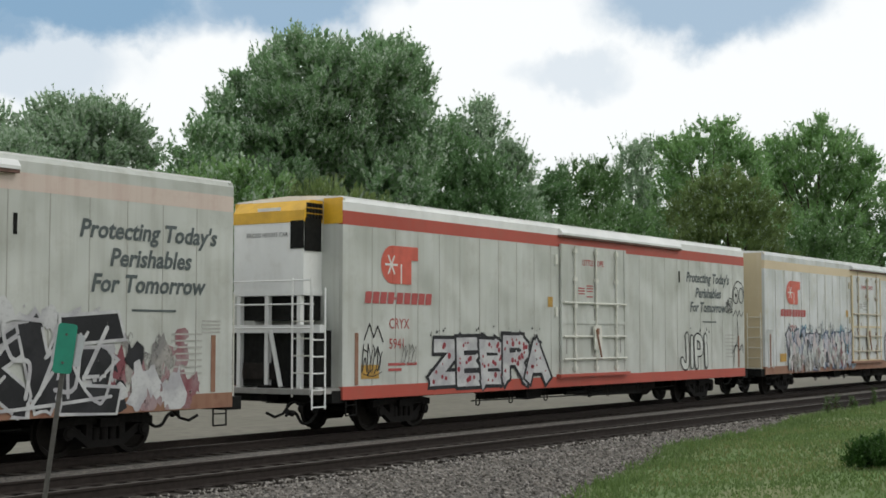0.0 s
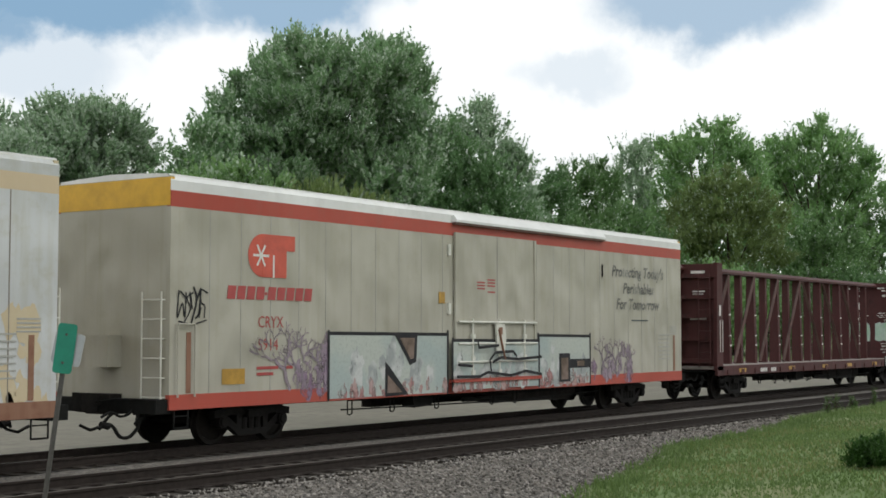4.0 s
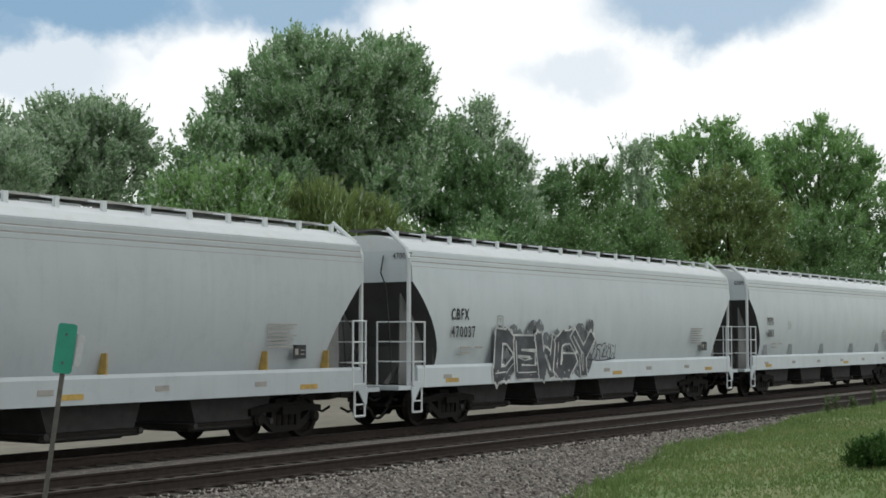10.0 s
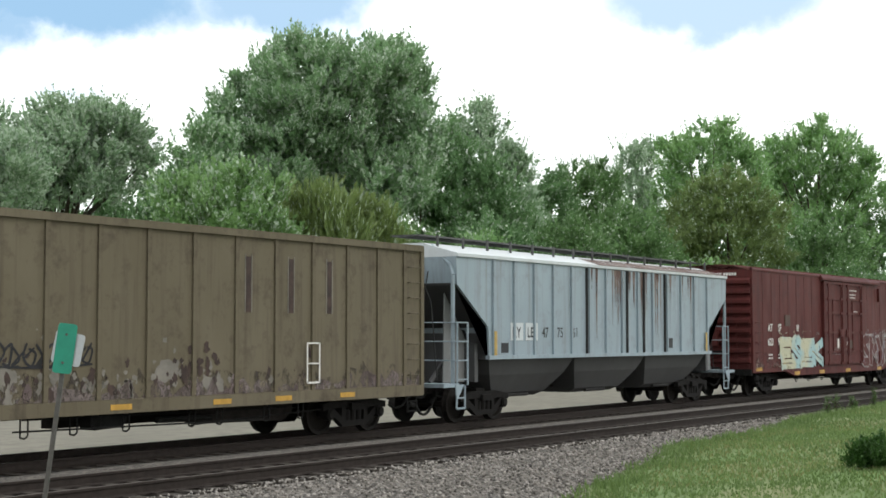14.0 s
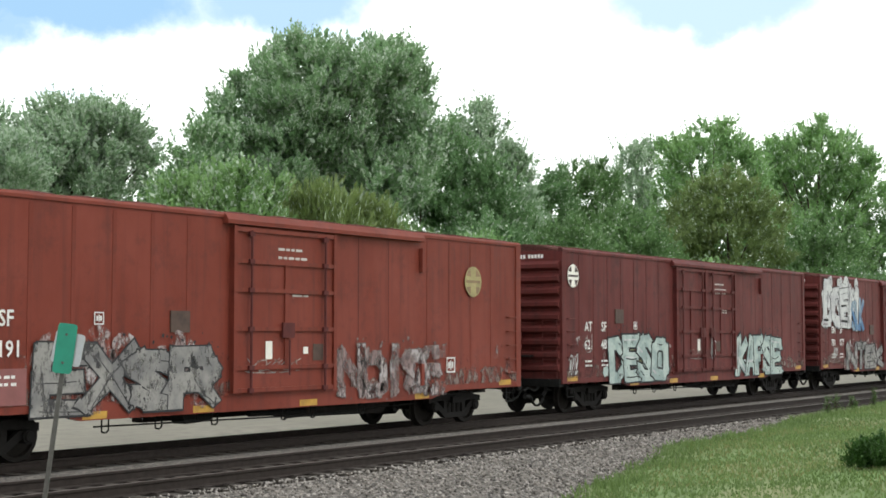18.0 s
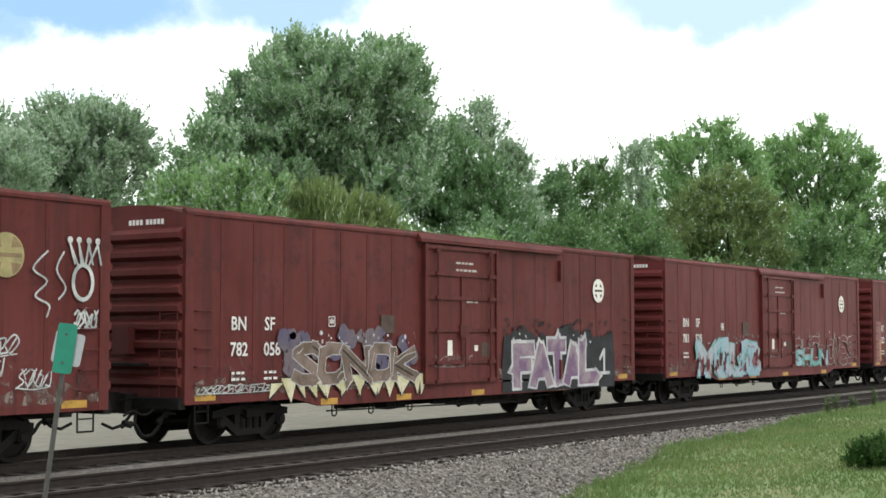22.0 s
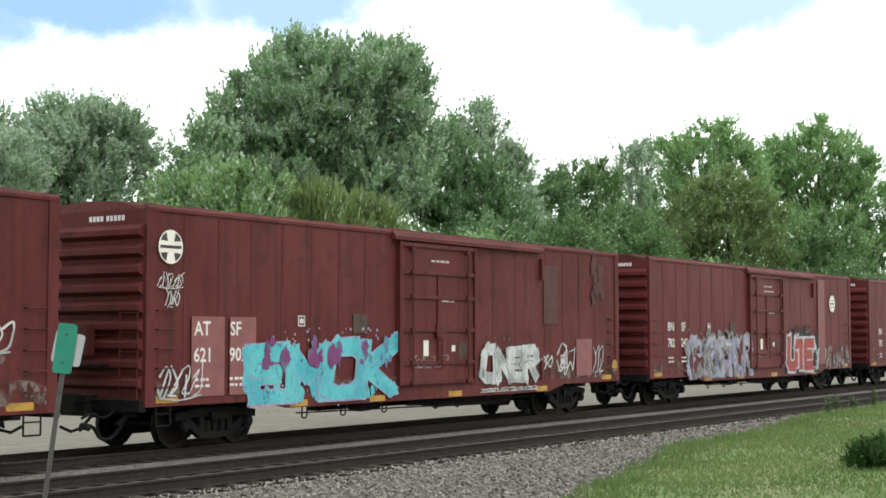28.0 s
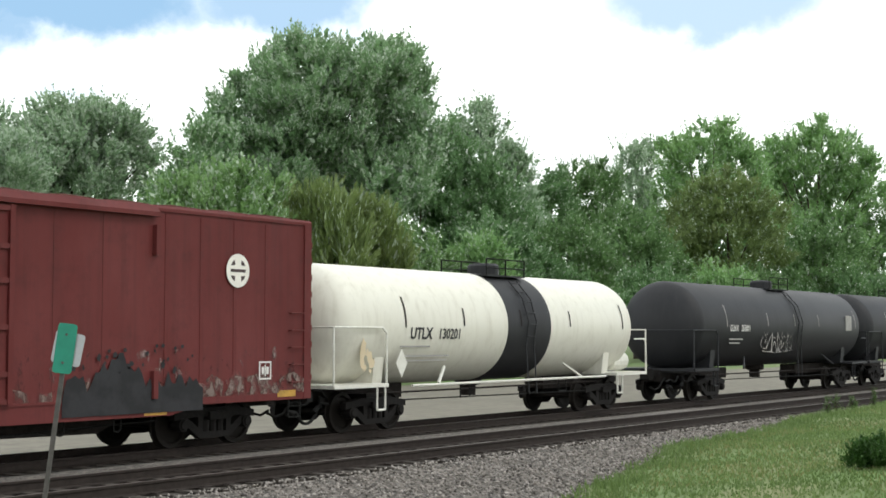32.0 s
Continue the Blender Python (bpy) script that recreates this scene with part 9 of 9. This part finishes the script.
    graffiti(c, 2.7, 6.6, 0.64, 2.2, yb, G_MINT, G_BLACK, 222, 5, 0.32, 0.055, None, 0.1, "mint-white spray-painted letters", 0.08, G_PALE, word="KAPSE")
    door_words(c, 0.8, 3.75)
    tag(c, -9.0, -8.5, 1.0, 1.6, yb, G_WHITE, 223, 3, 0.04)
    tag(c, -8.7, -7.7, 1.6, 2.1, yb, G_WISP, 224, 4, 0.05)
    tag(c, 0.35, 0.7, 1.2, 2.0, yb - 0.08, G_WHITE, 225, 2, 0.05)
    c = boxcar(309.25, M_RED, "red boxcar with tall white and blue graffiti", "single", "yellow", 15)
    box_marks(c, "781 077", 1.70)
    for k, (mt, n, a, b) in enumerate(((G_WISP, 40, -6.6, -1.5), (G_WISPDK, 24, -6.4, -1.6), (G_GREY, 26, 1.8, 6.0), (G_WISPDK, 18, 1.8, 6.2))):
        scraps(c, a, b, 0.72, 1.5, yb + 0.004 - 0.0015 * (k % 2), mt, 460 + k, n, 0.05, 0.2, "cloud of faded grey spray paint")
    graffiti(c, -8.9, -5.0, 2.35, 4.2, yb, G_PALE, G_BLACK, 231, 5, 0.62, 0.03, G_PALE, 0.1, "large white letters outlined in black", 0.14, G_BLACK, word="DOEM")
    graffiti(c, -5.65, -4.2, 2.3, 3.6, yb - 0.016, G_BLUE, G_NAVY, 232, 2, 0.50, 0.02, None, 0.1, "blue spray paint over white", word="SLK")
    graffiti(c, -6.3, -1.7, 0.62, 1.8, yb, G_STEEL, G_BLACK, 233, 5, 0.42, 0.035, G_WISP, 0.05, "faded grey spray-painted letters", 0.08, None, "NTEK")
    graffiti(c, 1.8, 5.6, 0.80, 1.75, yb, G_GREY, G_BLACK, 234, 4, 0.42, 0.03, None, 0.1, "faded grey spray-painted letters", word="NOSE")
    for k, (a, b, z) in enumerate(((1.7, 2.6, 2.0), (5.7, 6.4, 2.05), (6.4, 7.3, 1.75), (5.6, 6.3, 1.55), (7.3, 8.0, 1.2), (6.2, 7.0, 1.4), (-8.4, -7.2, 1.05), (-7.9, -7.4, 1.3))):
        tag(c, a, b, z, z + 0.35, yb, G_WHITE if k % 3 else G_GREY, 235 + k, 4, 0.03)
    # crowned ring doodle
    bm = B()
    fat_line(bm, [(8.68 + 0.22 * math.cos(a), 3.0 + 0.30 * math.sin(a)) for a in (2 * math.pi * i / 16 for i in range(17))], 0.07, yb)
    for k, q in enumerate((-0.3, -0.1, 0.12, 0.32)):
        fat_line(bm, [(8.68 + q * 0.4, 3.3), (8.68 + q, 3.66), (8.68 + q * 0.95 + 0.1, 3.32)], 0.04, yb, k)
        disc(bm, 8.68 + q, 3.72, 0.06, yb - 0.004, 9)
    fat_line(bm, curve_pts([(7.9, 3.5), (7.6, 3.2), (7.9, 3.0), (7.65, 2.75), (7.95, 2.6), (7.9, 2.4)], 4), 0.035, yb)
    fat_line(bm, curve_pts([(8.25, 3.5), (8.1, 3.2), (8.3, 2.9), (8.15, 2.7)], 4), 0.035, yb)
    tagged(part("spray_tag", bm, G_WHITE, c, "white ring and crown doodle"), kind="stuff")
    tag(c, 8.5, 9.0, 2.2, 2.55, yb, G_WHITE, 246, 4, 0.04)
    door_words(c, -0.3, 3.9)
    c = boxcar(329.75, M_RED, "red boxcar with white letters on a black sprayed cloud", "single", "white", 16)
    box_marks(c, "782 058", 1.70)
    graffiti(c, -6.2, -2.0, 1.05, 1.95, yb - 0.008, G_BROWN, G_PALE, 241, 5, 0.40, 0.018, G_VIOLET, 0.34, "brown letters edged in white on a violet-grey cloud", 0.12, G_BLACK, word="SONOK")
    spikes(c, -6.9, -1.5, 0.72, 1.25, yb - 0.004, G_LEMON, G_BLACK, 247, "yellow sprayed points edged in black")
    graffiti(c, 2.5, 6.8, 0.72, 1.95, yb, G_PLUM, G_PALE, 242, 5, 0.44, 0.08, None, 0.40, "plum letters edged in white on a black cloud", 0.02, None, "FATAL")
    rag(c, 1.9, 8.0, 0.66, 2.12, 0.45, yb + 0.006, 77, "ragged black sprayed cloud behind the letters")
    fat = B()
    fat_line(fat, [(7.1, 1.45), (7.35, 1.7), (7.35, 1.1)], 0.11, yb - 0.004)
    fat_line(fat, [(7.05, 1.05), (7.65, 1.05)], 0.09, yb - 0.006)
    part("spray_tag", fat, G_PALE, c)
    tag(c, -9.0, -6.9, 0.98, 1.15, yb, G_WHITE, 243, 10, 0.025)
    door_words(c)
    c = boxcar(350.5, M_RED4, "red boxcar with pale teal graffiti along its side", "single", "white", 17)
    box_marks(c, "781 525", 1.88)
    graffiti(c, -6.9, -1.9, 0.66, 1.95, yb, G_SKY, G_TEAL, 251, 5, 0.50, 0.05, None, 0.1, "pale blue and teal spray-painted letters", 0.12, G_REDFILL, word="YOUS")
    for k, (mt, n, lo, hi, r1) in enumerate(((G_TEAL, 22, 0.75, 1.9, 0.18), (G_PINK, 18, 0.8, 1.7, 0.16), (G_SKY, 16, 0.75, 1.3, 0.16), (M_RED4, 16, 0.9, 1.7, 0.14))):
        scraps(c, -7.2, -1.8, lo, hi, yb - 0.030 - 0.003 * k, mt, 440 + k, n, 0.04, r1, "patches of colour worked into the letters")
    graffiti(c, 1.5, 4.4, 1.0, 2.1, yb, M_RED4, G_WHITE, 252, 3, 0.36, 0.018, None, 0.1, "white outlined letters partly filled with teal", 0.05, G_TEAL, "SHO", 3)
    graffiti(c, 1.6, 5.2, 0.95, 1.6, yb - 0.018, G_TEAL, G_TEAL, 253, 4, 0.34, 0.01, None, 0.1, "teal spray paint", word="SHUN")
    graffiti(c, 5.3, 8.3, 0.95, 2.05, yb, M_RED4, G_WHITE, 254, 3, 0.36, 0.018, None, 0.1, "white outlined letters", 0.05, G_WISP, "ONES", 3)
    door_words(c)
    c = boxcar(371.0, M_RED4, "red boxcar with pale pink repainted panels and graffiti", "single", "", 18)
    box_marks(c, "622 611", 1.78, -8.3, mark="AT SF")
    for px, w, z in ((-5.55, 0.85, 4.3), (4.55, 0.7, 4.3), (-9.05, 0.75, 2.7)):
        part("repainted_panel", box(B(), px, px + w, yb + 0.002, yb + 0.008, 1.0, z), M_PATCH, c, "paler repainted panel")
    part("yellow_strip", box(B(), -8.55, -8.42, yb - 0.002, yb + 0.001, 1.05, 1.9), M_YELLOW, c)
    graffiti(c, -4.6, -2.2, 1.2, 2.25, yb, G_MINT, G_BLACK, 261, 3, 0.44, 0.04, G_GREY, 0.05, "pale green and grey spray-painted letters", 0.1, G_SILVER, word="MIO")
    graffiti(c, -5.6, -2.2, 0.6, 1.2, yb, G_GREY, G_STEEL, 264, 2, 0.5, 0.05, None, 0.1, "grey spray-painted base")
    graffiti(c, 1.8, 4.9, 0.80, 2.0, yb, G_PALE, G_BLACK, 262, 3, 0.52, 0.05, G_WISP, 0.12, "white spray-painted letters", 0.04, word="DAH")
    graffiti(c, 5.3, 6.3, 0.8, 1.9, yb, G_BLUE, G_WHITE, 265, 1, 0.36, 0.03, None, 0.1, "blue and white spray paint")
    tag(c, 6.5, 8.5, 1.1, 1.8, yb, G_WISP, 263, 5, 0.045)
    tag(c, 8.7, 9.05, 2.5, 2.95, yb, G_WHITE, 266, 2, 0.05)
    door_words(c, -0.4, 3.75)
    c = boxcar(391.2, M_RED, "red boxcar covered with small white tags along its foot", "single", "", 19)
    box_marks(c, "781 319", 1.75)
    for i, (a, b, z) in enumerate(((-6.5, -4.6, 0.95), (-4.4, -2.2, 1.0), (2.0, 3.6, 0.95), (3.4, 4.1, 1.5), (4.0, 6.0, 0.95), (5.8, 6.6, 1.7), (6.7, 8.3, 1.75), (6.3, 7.6, 0.95))):
        tag(c, a, b, z, z + 0.6, yb, G_GREY if i % 3 else G_WHITE, 270 + i, 5, 0.05)
    door_words(c)
    c = boxcar(411.85, M_RED, "red boxcar with bright turquoise and purple graffiti", "single", "front", 20)
    box_marks(c, "621 902", 1.60, mark="AT SF")
    for px, w in ((-8.15, 0.9), (-7.1, 0.75)):
        part("mark_panel", box(B(), px, px + w, yb + 0.006, yb + 0.01, 0.95, 2.45), M_PATCH, c)
    part("faded_panel", box(B(), 6.75, 7.65, yb + 0.006, yb + 0.01, 1.0, 2.0), M_PATCH, c)
    part("dark_panel", box(B(), 5.0, 5.75, yb + 0.012, yb + 0.016, 2.4, 3.95), M_OLIVE2, c)
    graffiti(c, -6.6, -1.75, 0.62, 2.05, yb, G_CYAN, G_LILAC, 281, 4, 0.42, 0.025, None, 0.1, "turquoise and purple spray-painted letters", 0.08, None, word="EMOK")
    scraps(c, -6.2, -1.9, 1.45, 2.0, yb - 0.026, G_PURPLE, 286, 30, 0.05, 0.15, "purple sprayed into the tops of the letters")
    scraps(c, -6.6, -2.0, 0.72, 1.2, yb + 0.004, G_CYAN, 290, 30, 0.06, 0.2, "turquoise mist under the letters")
    graffiti(c, 1.95, 4.55, 0.88, 1.85, yb, G_WHITE, G_WISPDK, 282, 3, 0.50, 0.02, None, 0.1, "white spray-painted letters", word="ONER")
    tag(c, 4.8, 5.4, 1.2, 1.6, yb, G_WHITE, 287, 2, 0.05)
    tag(c, 5.7, 6.6, 1.0, 1.9, yb, G_WHITE, 283, 2, 0.05)
    tag(c, 7.7, 8.3, 0.95, 1.8, yb, G_WHITE, 288, 2, 0.04)
    tag(c, 1.9, 4.6, 0.68, 0.8, yb, G_WHITE, 289, 10, 0.03)
    tag(c, -9.0, -7.9, 0.9, 1.6, yb, G_WHITE, 284, 4, 0.04)
    tag(c, -9.05, -8.4, 2.95, 3.25, yb, G_WHITE, 285, 5, 0.022)
    tag(c, -8.85, -8.5, 2.6, 2.95, yb, G_WHITE, 295, 3, 0.022)
    part("paint_dot", disc(B(), 9.0, 1.25, 0.16, yb - 0.004, 16), M_YELLOW, c)
    bm = B()
    rng = random.Random(20)
    for k in range(26):
        px, pz, r = rng.uniform(7.7, 8.3), rng.uniform(3.1, 4.25), rng.uniform(0.05, 0.16)
        bm.faces.new([bm.verts.new((px + r * rng.uniform(0.5, 1.2) * math.cos(a), yb + 0.012 - 0.0004 * (k % 9), pz + r * rng.uniform(0.8, 2.2) * math.sin(a))) for a in (2 * math.pi * i / 11 for i in range(11))])
    tagged(part("rust_stain", bm, M_OLIVE2, c), kind="stuff")
    door_words(c, -0.3, 3.8, 1)
    c = boxcar(432.5, M_RED4, "red boxcar with silver and red graffiti and a round emblem", "single", "white", 21)
    box_marks(c, "782 243", 1.75)
    part("repainted_panel", box(B(), 5.4, 6.15, yb + 0.002, yb + 0.008, 1.0, 4.25), M_PATCH4, c, "paler repainted panel")
    graffiti(c, -6.6, -1.5, 0.66, 2.1, yb, G_SILVER, G_GREY, 291, 7, 0.40, 0.03, G_STEEL, 0.05, "silver-grey smeared spray-painted letters", 0.12, G_PALE, word="GHOSTER")
    for k, (mt, n) in enumerate(((G_STEEL, 36), (G_LILAC, 22), (G_WISP, 26), (M_RED4, 16))):
        scraps(c, -6.9, -1.4, 0.7, 2.0, yb - 0.034 - 0.003 * k, mt, 450 + k, n, 0.04, 0.18, "smeared patches of silver spray paint")
    graffiti(c, 2.1, 4.7, 0.78, 2.1, yb, G_REDFILL, G_PALE, 292, 3, 0.46, 0.085, None, 0.03, "red letters edged in white and mint", 0.04, None, "UTE")
    rag(c, 1.8, 5.45, 0.70, 2.15, 0.40, yb + 0.006, 31, "black pointed cloud behind the red letters")
    graffiti(c, 4.5, 5.4, 0.8, 1.9, yb - 0.003, G_MINT, G_BLACK, 294, 1, 0.30, 0.04, None, 0.05, "mint and black spray paint")
    graffiti(c, 6.2, 9.0, 0.78, 1.8, yb, G_WISP, G_WISPDK, 293, 3, 0.34, 0.03, None, 0.05, "worn grey spray paint")
    door_words(c)
    c = boxcar(453.55, M_RED4, "red boxcar with dark sprayed-over patches and a round emblem", "single", "white", 22, box_x=7.7)
    box_marks(c, "783 215", 1.65)
    graffiti(c, -6.6, -3.2, 0.64, 1.95, yb, G_STEEL, G_PALE, 301, 4, 0.34, 0.04, None, 0.1, "grey letters edged in black and white", 0.06, G_PALE, "gdup", 3)
    rag(c, 2.7, 6.1, 0.70, 1.25, 0.75, yb, 5, "ragged black cover-up paint")
    tag(c, -8.4, -8.0, 0.98, 1.35, yb, G_WISP, 302, 3, 0.05)
    tag(c, -9.0, -8.6, 1.4, 1.8, yb, G_WISP, 303, 2, 0.04)
    door_words(c, 0.2, 3.85, 2)
    # tank cars
    t = tank_car(471.25, 7.35, 1.39, 2.33, M_TANKW, M_TANKB, M_RAILW, "cream-white tank car with a black band round its middle", 5.5)
    yt = -1.392
    lettering("UTLX", -4.55, 2.02, 0.27, yt + 0.02, M_DKLET, t, "reporting_mark", wide=0.95, bold=0.01, rx=97)
    lettering("130201", -3.4, 2.02, 0.25, yt + 0.02, M_DKLET, t, "number", wide=0.95, bold=0.008, rx=97)
    bars([(-4.9, -3.7, 1.82, 0.04), (-4.9, -2.9, 1.6, 0.04), (-4.7, -3.0, 1.5, 0.03)], yt + 0.06, M_SEAM, t)
    dm = B()
    prism(dm, [(-5.2, 0.0), (-4.98, 0.32), (-5.2, 0.64), (-5.42, 0.32)], -HW + 0.02, -HW + 0.03, "y")
    part("hazard_diamond", dm, M_RAILW, t, m=pose(0.1, 0, 1.15))
    bm = lathe(B(), [(0.1, -0.55), (0.28, -0.45), (0.3, 0.0), (0.28, 0.45), (0.1, 0.55)], 14, "x")
    part("running_rail", rod(B(), (-4.6, -HW + 0.08, 0.95), (4.9, -HW + 0.08, 0.95), 0.035, None, 6), M_RAILW, t)
    for px in (-2.6, 0.6, 2.2):
        part("rail_hanger", pipe(B(), [(px, -HW + 0.08, 0.95), (px, -HW + 0.08, 0.62), (px + 0.4, -HW + 0.08, 0.62), (px + 0.4, -HW + 0.08, 0.95)], 0.018, 5), M_BLACK, t)
    scraps(t, -6.4, -5.9, 1.2, 2.1, -1.36, M_TANEND, 430, 9, 0.05, 0.14, "brown dirt on the tank's end")
    part("air_tank", bm, M_RAILW, t, m=pose(6.9, -0.7, 1.35))
    for k, (x, num) in enumerate(((491.0, "253001"), (508.8, "253014"), (526.5, "253020"))):
        t = tank_car(x, 8.6, 1.45, 2.45, M_TANKB, None, M_TANKB, "long black tank car with small white lettering", 6.6)
        lettering("GLNX", -5.6 - 0.2, 2.25, 0.22, -1.47, M_WHITE, t, "reporting_mark", wide=0.9, bold=0.006, rx=94)
        lettering(num, -4.8, 2.25, 0.22, -1.47, M_WHITE, t, "number", wide=0.9, bold=0.006, rx=94)
        bars([(-5.8, -4.6, 1.95, 0.05), (-5.8, -4.9, 1.82, 0.05)], -1.43, M_SEAM, t)
        if k == 0:
            tag(t, -3.0, 0.0, 1.5, 2.2, -1.47, G_GREY, 310, 6, 0.05)
            part("data_panel", box(B(), 6.2, 6.9, -1.46, -1.44, 2.3, 2.9), M_SEAM, t)


make_train()


def train_way(t):
    """Metres that the train has run since the start; it gathers a little speed."""
    return 13.55 * t + 0.006 * t * t


def turns(way):
    """Degrees by which the wheels have turned."""
    return -math.degrees(way / WHEEL_R)


def motions():
    times = [0.0, 4.0, 8.0, 12.0, 16.0, 20.0, 24.0, 28.0, 32.0]
    for car, x in CARS:
        walk(car, [(t, pose(x - train_way(t), FAR_Y, 0)) for t in times])
    # the wheels turn in steps of two thirtieths while their car rolls through the open view, and rest beyond it
    for wheel, car, s in WHEELSETS:
        x = dict((c.name, q) for c, q in CARS)[car.name]
        t0, t1 = max(0.0, (x - 95.0) / 13.7), min(32.0, (x + 5.0) / 13.55)
        if t1 - t0 < 0.2:
            continue
        k0, k1 = int(t0 * 30), int(t1 * 30)
        rows = [(k / 30.0, pose(s, 0, WHEEL_R + RAIL_Z, 0, turns(train_way(k / 30.0) - train_way(k0 / 30.0)), 0)) for k in range(k0, k1 + 1)]
        if k0 > 0:
            rows.insert(0, (0.0, rows[0][1]))
        if k1 < 960:
            rows.append((32.0, rows[-1][1]))
        walk(wheel, rows)


motions()
